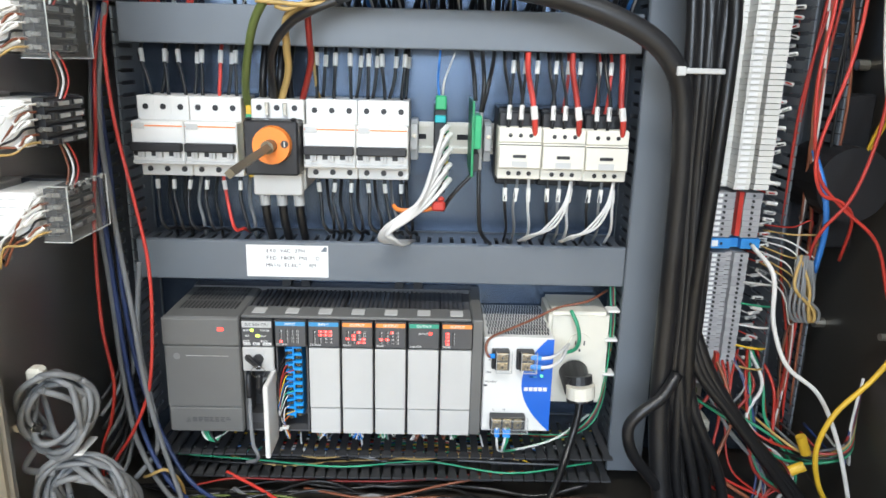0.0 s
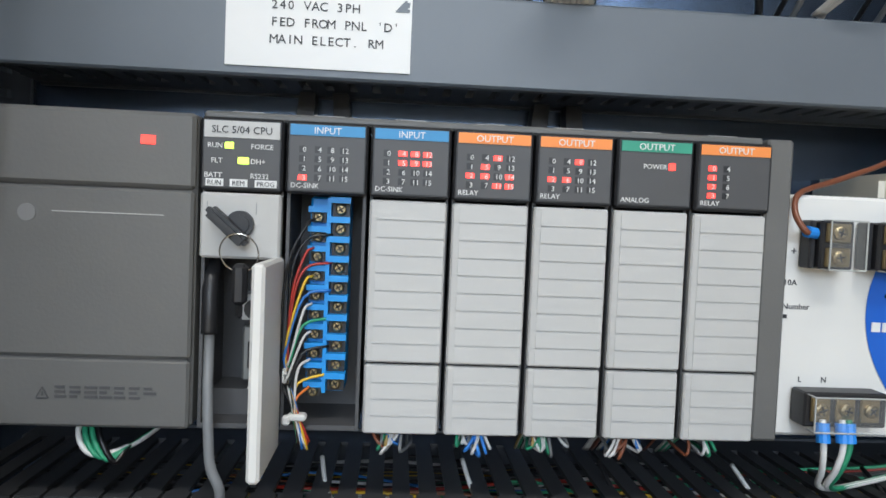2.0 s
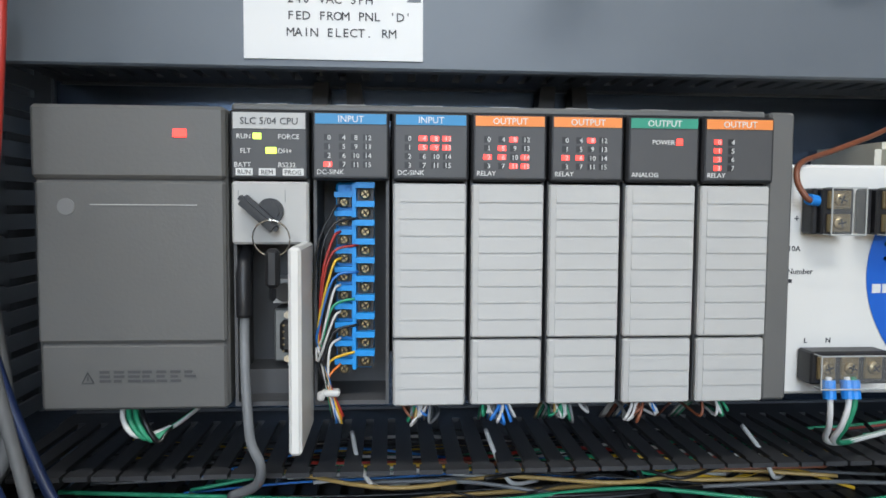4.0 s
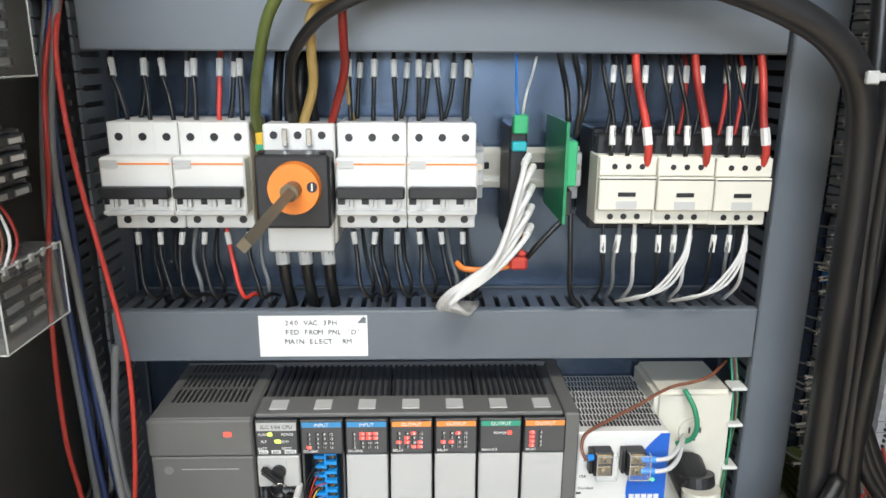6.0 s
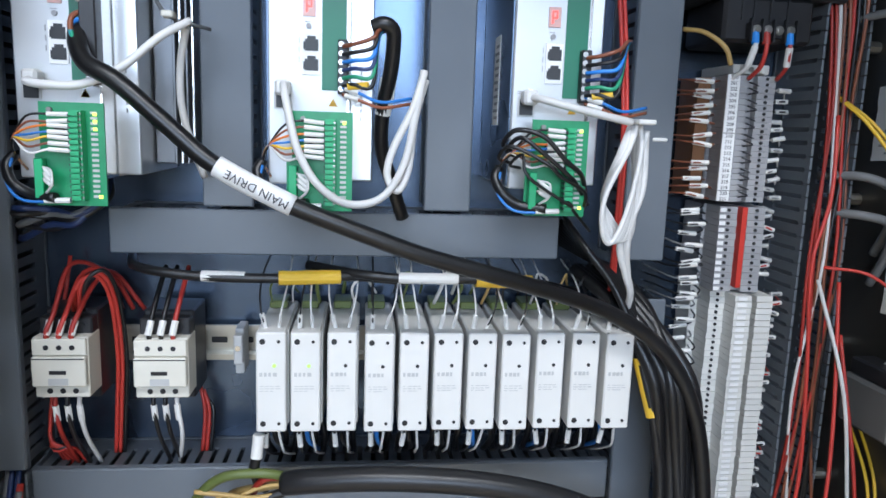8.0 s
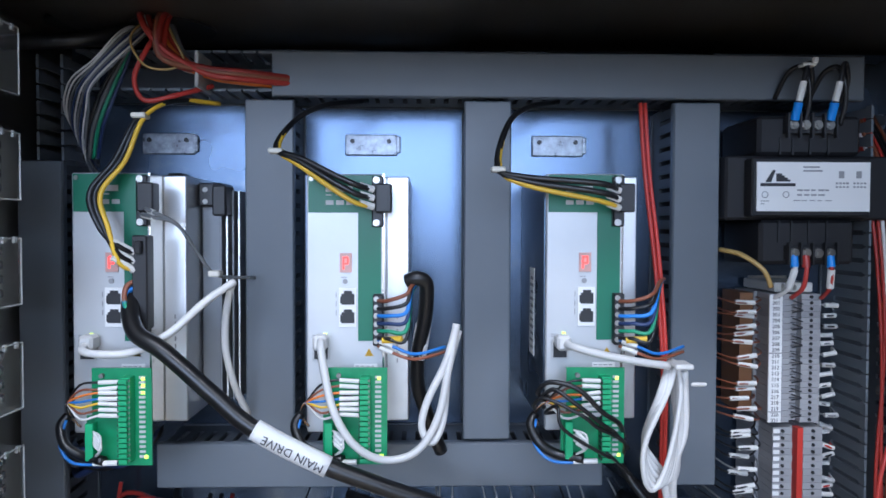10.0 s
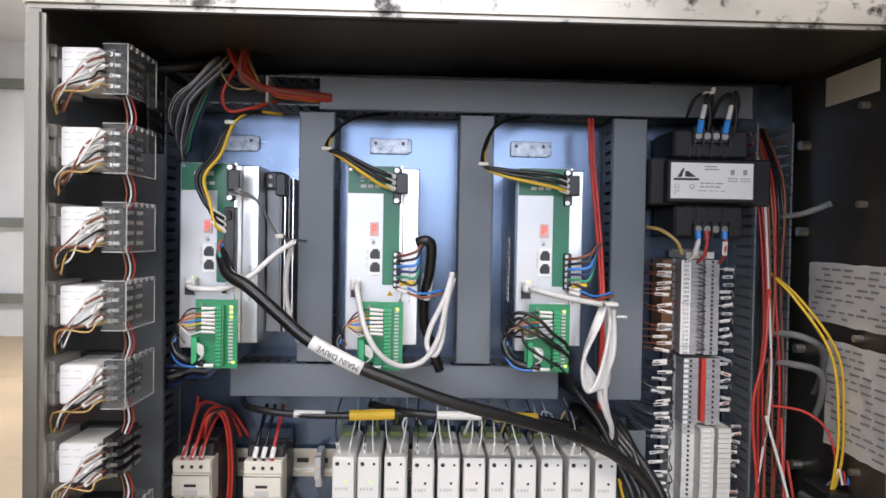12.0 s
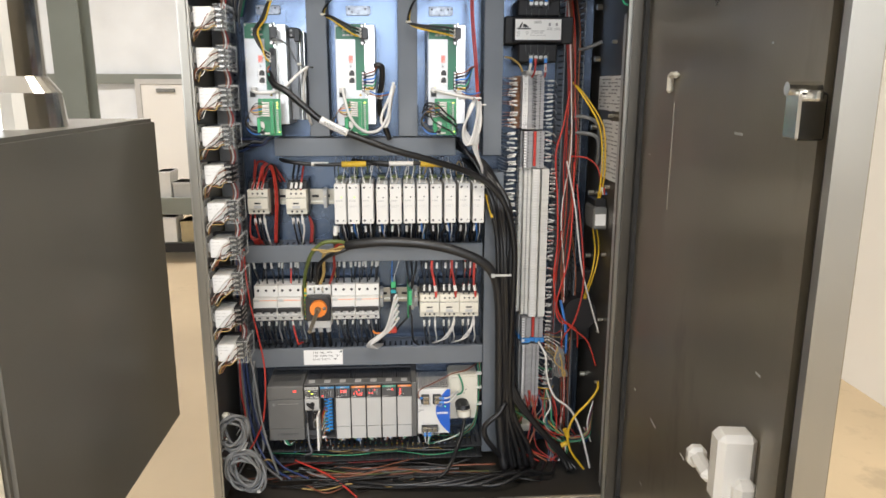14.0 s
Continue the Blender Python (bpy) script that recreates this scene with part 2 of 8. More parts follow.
def each(name, bs, material, parent, bevel=0.0, label=""):
    """One part for each box."""
    for b in bs:
        part(name, boxes(b, bevel=bevel), material, parent, label)


def rods(*rs):
    bm = bmesh.new()
    for r in rs:
        rod(bm, *r)
    return bm


def wire(name, pts, r, material, label, category="wire", group="", n=8, steps=6):
    bm = bmesh.new()
    sweep(bm, pts, r, n, steps)
    return solid(name, bm, material, label, category, group)


def letters(bm, body, x, y, z, size, align="LEFT", spacing=1.0, m=None, depth=0.00015):
    """Adds raised lettering that faces the front (-y), its baseline at z."""
    c = bpy.data.curves.new("letters", "FONT")
    c.body, c.size, c.align_x, c.extrude, c.space_character, c.resolution_u = body, size, align, depth, spacing, 2
    o = bpy.data.objects.new("letters", c)
    me = bpy.data.meshes.new_from_object(o)
    me.transform((Matrix.Translation((x, y, z)) if m is None else m) @ Matrix.Rotation(radians(90), 4, "X"))
    bm.from_mesh(me)
    bpy.data.objects.remove(o)
    bpy.data.meshes.remove(me)
    bpy.data.curves.remove(c)


def bars(bm, x0, x1, y, z, n, h, gap, rnd, words=3):
    """Rows of small printed bars in place of unreadable lines of print."""
    for i in range(n):
        x = x0
        for w in range(words):
            wd = (x1 - x0) / words * rnd.uniform(0.5, 0.92)
            if x + wd <= x1 and (i < n - 1 or w < words - 1):
                box(bm, x, x + wd, y - 0.0003, y, z - i * (h + gap) - h, z - i * (h + gap))
            x += (x1 - x0) / words

# ---- hall ----
FZ = -0.434
solid("floor", B(-8, 3.5, -7.2, 13.3, FZ - 0.2, FZ), CONC, "tan polished concrete hall floor", "floor", kind="structure")
solid("wall_east", B(3.4, 3.6, -7.2, 13.3, FZ, 5.2), WALLP, "plain white painted hall wall", "wall", kind="structure")
solid("wall_west", B(-8.2, -8, -7.2, 13.3, FZ, 5.2), WALLP, "plain white painted hall wall", "wall", kind="structure")
solid("wall_south", boxes((-8, -3.0, -7.4, -7.2, FZ, 5.2), (2.2, 3.5, -7.4, -7.2, FZ, 5.2), (-3.0, 2.2, -7.4, -7.2, 4.4, 5.2), (-3.0, 2.2, -7.4, -7.2, FZ, 1.6)), WALLP, "white hall wall with a wide window opening", "wall", kind="structure")
solid("ceiling", B(-8.2, 3.6, -7.4, 13.4, 5.2, 5.35), SHEET, "white lined hall roof", "ceiling", kind="structure")


def liner_wall():
    # insulated liner: bulging strips of sheet between steel girts
    bm = bmesh.new()
    nx, nz = 150, 40
    rows = []
    for i in range(nx + 1):
        x = -8 + 11.5 * i / nx
        col = []
        for j in range(nz + 1):
            z = FZ + (5.2 - FZ) * j / nz
            y = 13.1 - 0.05 * abs(math.sin(math.pi * x / 0.9)) - 0.03 * noise.noise(Vector((x * 1.3, z * 0.7, 3.0)))
            col.append(bm.verts.new((x, y, z)))
        rows.append(col)
    for a, b in zip(rows, rows[1:]):
        for j in range(nz):
            bm.faces.new((a[j], b[j], b[j + 1], a[j + 1]))
    return solid("wall_north", bm, SHEET, "white insulated liner wall of the hall", "wall", kind="structure", smooth=True)


liner_wall()
solid("wall_north_outer", B(-8, 3.5, 13.2, 13.4, FZ, 5.2), WALLP, "outer wall behind the liner", "wall", kind="structure")
for z in (0.30, 1.75, 4.38):
    solid("trim", B(-8, 3.4, 12.9, 13.02, z - 0.09, z + 0.09), COL, "dark grey steel wall girt", "girt", "wall girts", "structure")


def column(x, y, h):
    bm = boxes((x - h, x + h, y - h, y - h + 0.015, FZ, 5.2), (x - h, x + h, y + h - 0.015, y + h, FZ, 5.2), (x - 0.008, x + 0.008, y - h + 0.015, y + h - 0.015, FZ, 5.2), (x - h - 0.06, x + h + 0.06, y - h - 0.06, y + h + 0.06, FZ, FZ + 0.02))
    solid("steel_column", bm, COL, "grey painted steel H column of the hall", "column", kind="structure")


column(-2.0, 3.75, 0.10)

# far service door in the liner wall
d = thing("door_1", (-4.2, 12.9, 0), "pale closed service door in the liner wall", "door", kind="structure")
part("door_leaf", B(-4.65, -3.75, 12.86, 12.92, 0, 2.08, bevel=0.01), WALLP, d)
part("door_frame", boxes((-4.75, -4.65, 12.84, 12.94, 0, 2.18), (-3.75, -3.65, 12.84, 12.94, 0, 2.18), (-4.65, -3.75, 12.84, 12.94, 2.08, 2.18)), GREYW, d)
part("closer", B(-4.35, -4.0, 12.80, 12.86, 1.93, 2.0, bevel=0.01), GALV, d)
d.location.z += FZ

# ---- cabinet ----
CX0, CX1, CY0, CY1, CZ0, CZ1 = -0.167, 0.672, -0.165, 0.185, 0.725, 1.870
cab = thing("control_cabinet", (0.252, 0.01, CZ0), "open stainless steel control cabinet with a worn front rim", "cabinet")
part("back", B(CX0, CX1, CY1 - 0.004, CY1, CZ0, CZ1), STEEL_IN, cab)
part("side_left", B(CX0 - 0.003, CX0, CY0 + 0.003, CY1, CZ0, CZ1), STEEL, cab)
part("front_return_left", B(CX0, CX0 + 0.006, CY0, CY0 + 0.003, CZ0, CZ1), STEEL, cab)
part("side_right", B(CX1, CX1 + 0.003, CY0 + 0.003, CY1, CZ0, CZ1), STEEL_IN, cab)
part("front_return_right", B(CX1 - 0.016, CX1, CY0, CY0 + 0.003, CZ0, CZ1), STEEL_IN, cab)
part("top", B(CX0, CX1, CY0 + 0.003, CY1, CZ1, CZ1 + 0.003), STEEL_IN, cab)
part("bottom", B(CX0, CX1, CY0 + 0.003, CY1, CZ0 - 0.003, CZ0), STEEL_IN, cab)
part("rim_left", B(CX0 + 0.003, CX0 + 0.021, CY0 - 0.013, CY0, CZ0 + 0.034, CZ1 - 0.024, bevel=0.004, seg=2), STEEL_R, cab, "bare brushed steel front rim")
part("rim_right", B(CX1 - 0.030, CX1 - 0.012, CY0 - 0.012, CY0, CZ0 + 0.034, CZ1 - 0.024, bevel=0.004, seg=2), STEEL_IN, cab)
part("rim_top", B(CX0 + 0.002, CX1 - 0.010, CY0 - 0.014, CY0, CZ1 - 0.024, CZ1 + 0.002, bevel=0.004, seg=2), RIM, cab, "scratched steel rim with dark scuffs")
part("rim_bottom", B(CX0 + 0.002, CX1 - 0.010, CY0 - 0.014, CY0, CZ0 - 0.004, CZ0 + 0.034, bevel=0.004, seg=2), RIM, cab)
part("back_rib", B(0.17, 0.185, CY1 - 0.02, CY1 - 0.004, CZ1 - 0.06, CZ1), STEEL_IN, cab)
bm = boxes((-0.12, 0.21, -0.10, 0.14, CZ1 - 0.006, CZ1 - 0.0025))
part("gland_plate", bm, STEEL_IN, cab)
part("stand", boxes((CX0, CX1, CY0 + 0.02, CY1, 0.62, CZ0 - 0.003), (CX0, CX0 + 0.08, CY0 + 0.04, CY0 + 0.12, FZ, 0.62), (CX1 - 0.08, CX1, CY0 + 0.04, CY0 + 0.12, FZ, 0.62), (CX0, CX0 + 0.08, CY1 - 0.08, CY1, FZ, 0.62), (CX1 - 0.08, CX1, CY1 - 0.08, CY1, FZ, 0.62)), GALV, cab)
bm = bmesh.new()
for z in (0.92, 1.07, 1.22, 1.37, 1.52, 1.67, 1.78):
    rod(bm, (CX1, 0.10, z), (CX1 - 0.012, 0.10, z), 0.006, 8)
    rod(bm, (CX1, -0.02, z + 0.03), (CX1 - 0.01, -0.02, z + 0.03), 0.004, 8)
part("wall_studs", bm, ZINC, cab)["kind"] = "stuff"
bm = B(CX1 - 0.004, CX1 - 0.001, -0.138, -0.072, CZ0 + 0.002, 1.749, bevel=0.0008)
for v in bm.verts:
    v.co.x += (v.co.y + 0.072) * 0.12
part("flange_bar", bm, BARG, cab, "pale grey flat bar along the side wall")

part("mounting_panel", B(-0.150, 0.660, 0.120, 0.124, 0.735, 1.862, bevel=0.001), PANEL, cab, "bluish zinc mounting panel")

# ---- open door ----
DA = radians(83.8)
du, dn = Vector((-math.cos(DA), -math.sin(DA), 0)), Vector((-math.sin(DA), math.cos(DA), 0))
DM = Matrix(((du.x, -dn.x, 0, 0.668), (du.y, -dn.y, 0, -0.186), (0, 0, 1, 0), (0, 0, 0, 1)))


def on_door(bm):
    bmesh.ops.transform(bm, matrix=DM, verts=bm.verts)
    return bm


# door axes: x from the hinge outwards, y out of the room (inner face at y = 0), z up
door = thing("cabinet_door", (0.668, -0.186, 0.75), "open brushed stainless cabinet door with scratches and latch", "door")
part("door_skin", on_door(B(0.0, 0.793, 0, 0.003, 0.745, 1.875)), DOOR_IN, door)
for bx in ((0.785, 0.797, -0.028, 0, 0.745, 1.875), (0.004, 0.785, -0.028, 0, 1.865, 1.875), (0.004, 0.785, -0.028, 0, 0.745, 0.755), (-0.004, 0.004, -0.028, 0, 0.745, 1.875)):
    part("door_return", on_door(boxes(bx)), STEEL, door)
for bx in ((0.03, 0.045, -0.008, 0, 0.775, 1.845), (0.742, 0.757, -0.008, 0, 0.775, 1.845), (0.045, 0.742, -0.008, 0, 1.83, 1.845), (0.045, 0.742, -0.008, 0, 0.775, 0.79)):
    part("gasket", on_door(boxes(bx)), RUBBER, door, "black door gasket")
part("stiffener", on_door(boxes((0.695, 0.738, -0.014, 0, 0.80, 1.82))), DOOR_IN, door)
part("edge_channel", on_door(boxes((0.008, 0.016, -0.022, -0.004, 0.76, 1.86))), STEEL_IN, door)
hd = part("latch", on_door(boxes((0.722, 0.750, -0.038, -0.014, 1.565, 1.605), (0.728, 0.768, -0.032, -0.026, 1.598, 1.607), bevel=0.002)), CHROME, door, "polished latch bracket")
part("latch_pin", on_door(rods(((0.732, -0.042, 1.608), (0.732, -0.014, 1.608), 0.006, 12))), CHROME, hd)
hk = part("handle_block", on_door(boxes((0.628, 0.662, -0.042, 0, 1.160, 1.245), (0.655, 0.676, -0.026, 0, 1.142, 1.197), bevel=0.007)), WHITE, door, "cream moulded latch block")
part("handle_lever", on_door(boxes((0.578, 0.636, -0.048, -0.030, 1.174, 1.190), (0.574, 0.594, -0.050, -0.028, 1.168, 1.194), bevel=0.006)), WHITE, hk)
part("hook", on_door(boxes((0.225, 0.262, -0.010, 0, 1.622, 1.632), (0.222, 0.231, -0.010, 0, 1.60, 1.630), bevel=0.004)), CREAM, door, "bent yellowed clip")
bm = bmesh.new()
rnd = random.Random(5)
for i in range(16):
    u, z = rnd.uniform(0.1, 0.75), rnd.uniform(0.85, 1.8)
    box(bm, u, u + rnd.uniform(0.004, 0.03), -0.0006, 0, z, z + rnd.uniform(0.001, 0.003))
part("scuff_marks", on_door(bm), GREYW, door)["kind"] = "stuff"
part("scratch", on_door(B(0.2390, 0.2404, -0.0006, 0, 1.42, 1.585)), ZINC, door)

# ---- operator box beside the cabinet ----
ob = thing("operator_box", (-0.42, -0.42, FZ), "dark grey steel operator box on a tube stand", "enclosure")
bm = bmesh.new()
box(bm, -0.62, -0.222, -0.755, -0.165, 0.965, 1.552, bevel=0.006, seg=2)
part("box_body", bm, BOXG, ob)
part("front_cover", B(-0.61, -0.232, -0.771, -0.755, 0.985, 1.53, bevel=0.004), CREAM, ob, "cream front cover")
part("tube_collar", rods(((-0.335, -0.45, 1.552), (-0.335, -0.45, 1.600), 0.078, 32, 0.074), ((-0.335, -0.45, 1.600), (-0.335, -0.45, 1.622), 0.074, 32, 0.058)), CHROME, ob, "polished tube collar", smooth=False)
part("tube", rods(((-0.335, -0.45, 1.62), (-0.335, -0.45, 2.6), 0.057, 32)), CHROME, ob, "polished steel tube")
part("stand_tube", rods(((-0.44, -0.40, FZ), (-0.44, -0.40, 0.965), 0.05, 20), ((-0.44, -0.40, FZ), (-0.44, -0.40, FZ + 0.02), 0.2, 24)), GALV, ob)

# ---- wiring ducts ----
DF, DB = 0.050, 0.1195


def comb(bm, a0, a1, c, th, axis, y0, y1, pitch=0.0125, tooth=0.0082, head=True):
    """A slotted duct wall: a row of teeth standing off the panel, with widened heads."""
    n = max(1, int((a1 - a0) / pitch))
    for i in range(n):
        s = a0 + (i + 0.5) * (a1 - a0) / n
        for w, ya, yb in ((tooth / 2, y0 + 0.008, y1 - 0.02), (tooth / 2 + 0.0014, y0, y0 + 0.008)) if head else ((tooth / 2, y0, y1 - 0.02),):
            if axis == "x":
                box(bm, s - w, s + w, ya, yb, c, c + th)
            else:
                box(bm, c, c + th, ya, yb, s - w, s + w)
    if axis == "x":
        box(bm, a0, a1, y1 - 0.02, y1, c, c + th)
    else:
        box(bm, c, c + th, y1 - 0.02, y1, a0, a1)


def duct(x0, x1, z0, z1, axis, cover=True, front=DF, label="", open_mat=DUCT):
    e = thing("wire_duct", ((x0 + x1) / 2, DB, (z0 + z1) / 2), label or ("grey slotted wiring duct with its cover on the panel" if cover else "open grey slotted wiring duct full of wires"), "wiring duct", "wiring ducts")
    th = 0.0022
    for lo in (True, False):
        bm = bmesh.new()
        if axis == "x":
            comb(bm, x0, x1, z0 + 0.0025 if lo else z1 - th - 0.0025, th, "x", front + 0.004, DB - 0.003)
        else:
            comb(bm, z0, z1, x0 + 0.0025 if lo else x1 - th - 0.0025, th, "z", front + 0.004, DB - 0.003)
        # Walls under a cover take the shaded grey; open walls keep their own.
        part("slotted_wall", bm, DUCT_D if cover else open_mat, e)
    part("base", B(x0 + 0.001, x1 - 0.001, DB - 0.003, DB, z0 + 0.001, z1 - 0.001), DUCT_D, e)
    if cover:
        bm = bmesh.new()
        box(bm, x0, x1, front, front + 0.0035, z0, z1, bevel=0.0012)
        if axis == "x":
            box(bm, x0, x1, front + 0.0035, front + 0.009, z0, z0 + 0.0016)
            box(bm, x0, x1, front + 0.0035, front + 0.009, z1 - 0.0016, z1)
        else:
            box(bm, x0, x0 + 0.0016, front + 0.0035, front + 0.009, z0, z1)
            box(bm, x1 - 0.0016, x1, front + 0.0035, front + 0.009, z0, z1)
        part("cover", bm, DUCT, e)
    return e


duct(-0.122, 0.412, 0.976, 1.020, "x")
duct(-0.121, 0.409, 1.225, 1.264, "x")
duct(-0.046, 0.346, 1.462, 1.501, "x")
duct(0.055, 0.575, 1.804, 1.843, "x")
duct(0.032, 0.074, 1.504, 1.801, "z")
duct(0.222, 0.263, 1.504, 1.801, "z")
duct(0.406, 0.447, 1.462, 1.801, "z")
duct(0.413, 0.454, 0.745, 1.425, "z")
duct(-0.163, -0.125, 1.264, 1.747, "z")
duct(-0.158, -0.124, 0.790, 1.260, "z", cover=False)
duct(-0.118, 0.410, 0.750, 0.785, "x", cover=False, front=0.010, label="open charcoal slotted wiring duct full of wires", open_mat=DUCT_B)
duct(0.575, 0.625, 0.800, 1.800, "z", cover=False, front=0.040)
duct(-0.115, 0.055, 1.806, 1.846, "x", cover=False)
duct(-0.150, -0.122, 1.747, 1.840, "z", cover=False)

# ---- controller rack ----
rk = random.Random(11)
rack = thing("controller_rack", (0.085, 0.118, 0.82), "dark grey controller chassis with black mounting tabs", "controller rack")
part("chassis", B(-0.080, 0.247, 0.100, 0.1185, 0.822, 0.952), PLCD, rack)
part("top_rail", B(0.0005, 0.2425, 0.0035, 0.034, 0.9485, 0.9520, bevel=0.001), PLCG, rack)
bm = bmesh.new()
for i in range(44):
    x = 0.006 + i * 0.0053
    box(bm, x, x + 0.0022, 0.036, 0.098, 0.9475, 0.9500)
part("vent_grille", bm, BLACK, rack)["kind"] = "stuff"
for x in (0.039, 0.172):
    bm = bmesh.new()
    for sg in (-1, 1):
        q = [(x + sg * a, z) for a, z in ((0.0065, 0.946), (0.0175, 0.946), (0.0125, 0.986), (0.0045, 0.986))]
        lo, hi = [bm.verts.new((a, 0.104, z)) for a, z in q], [bm.verts.new((a, 0.1196, z)) for a, z in q]
        bm.faces.new(lo)
        bm.faces.new(hi[::-1])
        for k in range(4):
            bm.faces.new((lo[k], hi[k], hi[(k + 1) % 4], lo[(k + 1) % 4]))
    box(bm, x - 0.012, x + 0.012, 0.106, 0.1196, 0.9845, 0.994)
    bmesh.ops.recalc_face_normals(bm, faces=bm.faces[:])
    tab = part("mounting_tab", bm, BLACK, rack)
    for sg in (-1, 1):
        part("screw", rods(((x + sg * 0.0075, 0.106, 0.9825), (x + sg * 0.0075, 0.1015, 0.9825), 0.0026, 12)), ZINC, tab)
for i in range(7):
    part("top_clip", B(0.035 * i + 0.010, 0.035 * i + 0.024, 0.010, 0.026, 0.9519, 0.9530, bevel=0.0005), PLCL, rack)
part("end_cap", boxes((0.2435, 0.2555, 0.0015, 0.117, 0.8175, 0.9515), bevel=0.0012), PLCG, rack)

ps = thing("power_module", (-0.041, 0.07, 0.817), "grey power supply module with one red lamp", "power supply")
bm = boxes((-0.082, -0.0010, 0.001, 0.117, 0.8172, 0.9500), bevel=0.002)
part("housing", bm, PLCG, ps)
part("front_door", B(-0.0810, -0.0015, -0.0015, 0.002, 0.8475, 0.9178, bevel=0.0012), PLCG, ps)
part("lower_flap", B(-0.0805, -0.0018, -0.0008, 0.002, 0.8178, 0.8468, bevel=0.0012), PLCG, ps)
part("top_hood", B(-0.0820, -0.0012, -0.0022, 0.002, 0.9186, 0.9498, bevel=0.0015), PLCG, ps)
bm = bmesh.new()
for i in range(15):
    for j in range(3):
        x = -0.072 + i * 0.0042
        box(bm, x, x + 0.0018, 0.028 + j * 0.028, 0.050 + j * 0.028, 0.9500, 0.9506)
part("vent_grille", bm, BLACK, ps)["kind"] = "stuff"
part("lamp", B(-0.0228, -0.0172, -0.0027, -0.0022, 0.9363, 0.9398), LED_R, ps, "lit red lamp")
part("logo_line", boxes((-0.058, -0.0135, -0.0019, -0.0015, 0.9072, 0.9076)), PLCL, ps)
bm = rods(((-0.068, -0.0015, 0.9065), (-0.068, -0.0019, 0.9065), 0.0036, 20))
part("maker_mark", bm, PLCM, ps)
bm = bmesh.new()
bars(bm, -0.056, -0.014, -0.0008, 0.8353, 3, 0.0012, 0.0008, rk, 7)
part("small_print", bm, PLCD, ps)["kind"] = "stuff"
bm = rods(((-0.0635, -0.0009, 0.8298), (-0.0585, -0.0009, 0.8298), 0.0003, 5), ((-0.0635, -0.0009, 0.8298), (-0.061, -0.0009, 0.8345), 0.0003, 5), ((-0.0585, -0.0009, 0.8298), (-0.061, -0.0009, 0.8345), 0.0003, 5), ((-0.061, -0.0009, 0.8308), (-0.061, -0.0009, 0.8326), 0.0003, 5))
part("warning_mark", bm, PLCD, ps)

COLS, ROWS_Z = (0.0072, 0.0136, 0.0188, 0.0240), (0.9372, 0.9333, 0.9294, 0.9255)


def module_shell(i, label, cat):
    x = 0.035 * i
    e = thing("rack_module", (x + 0.0175, 0.07, 0.817), label, cat, "rack modules")
    part("carrier", B(x + 0.0008, x + 0.0342, 0.040, 0.108, 0.8175, 0.9475), PLCD, e)
    each("side_wall", ((x + 0.0008, x + 0.0022, 0.004, 0.0399, 0.8175, 0.9475), (x + 0.0328, x + 0.0342, 0.004, 0.0399, 0.8175, 0.9475)), PLCD, e)
    part("sill", B(x + 0.0023, x + 0.0327, 0.004, 0.0399, 0.8175, 0.8195), PLCD, e)
    bez = part("lamp_window", boxes((x + 0.0006, x + 0.0344, -0.0012, 0.008, 0.9188, 0.9488), bevel=0.001), BLACK, e)
    part("lamp_plate", B(x + 0.0022, x + 0.0330, -0.0016, -0.0012, 0.9204, 0.9474), PLCD, bez)
    return e, bez, x


def ribs(parent, x0, x1, y, z0, z1, n):
    """Ribs moulded into a door: each strip leans out a little towards its lower edge."""
    h = (z1 - z0) / n
    for k in range(n):
        bm = bmesh.new()
        a, b = z0 + k * h + 0.00025, z0 + (k + 1) * h
        q = [bm.verts.new(p) for p in ((x0, y - 0.0009, a), (x1, y - 0.0009, a), (x1, y - 0.00035, b), (x0, y - 0.00035, b), (x0, y, a), (x1, y, a), (x1, y, b), (x0, y, b))]
        for f in ((0, 1, 2, 3), (4, 5, 1, 0), (1, 5, 6, 2), (4, 0, 3, 7), (3, 2, 6, 7)):
            bm.faces.new([q[i] for i in f])
        part("rib", bm, PLCL, parent)


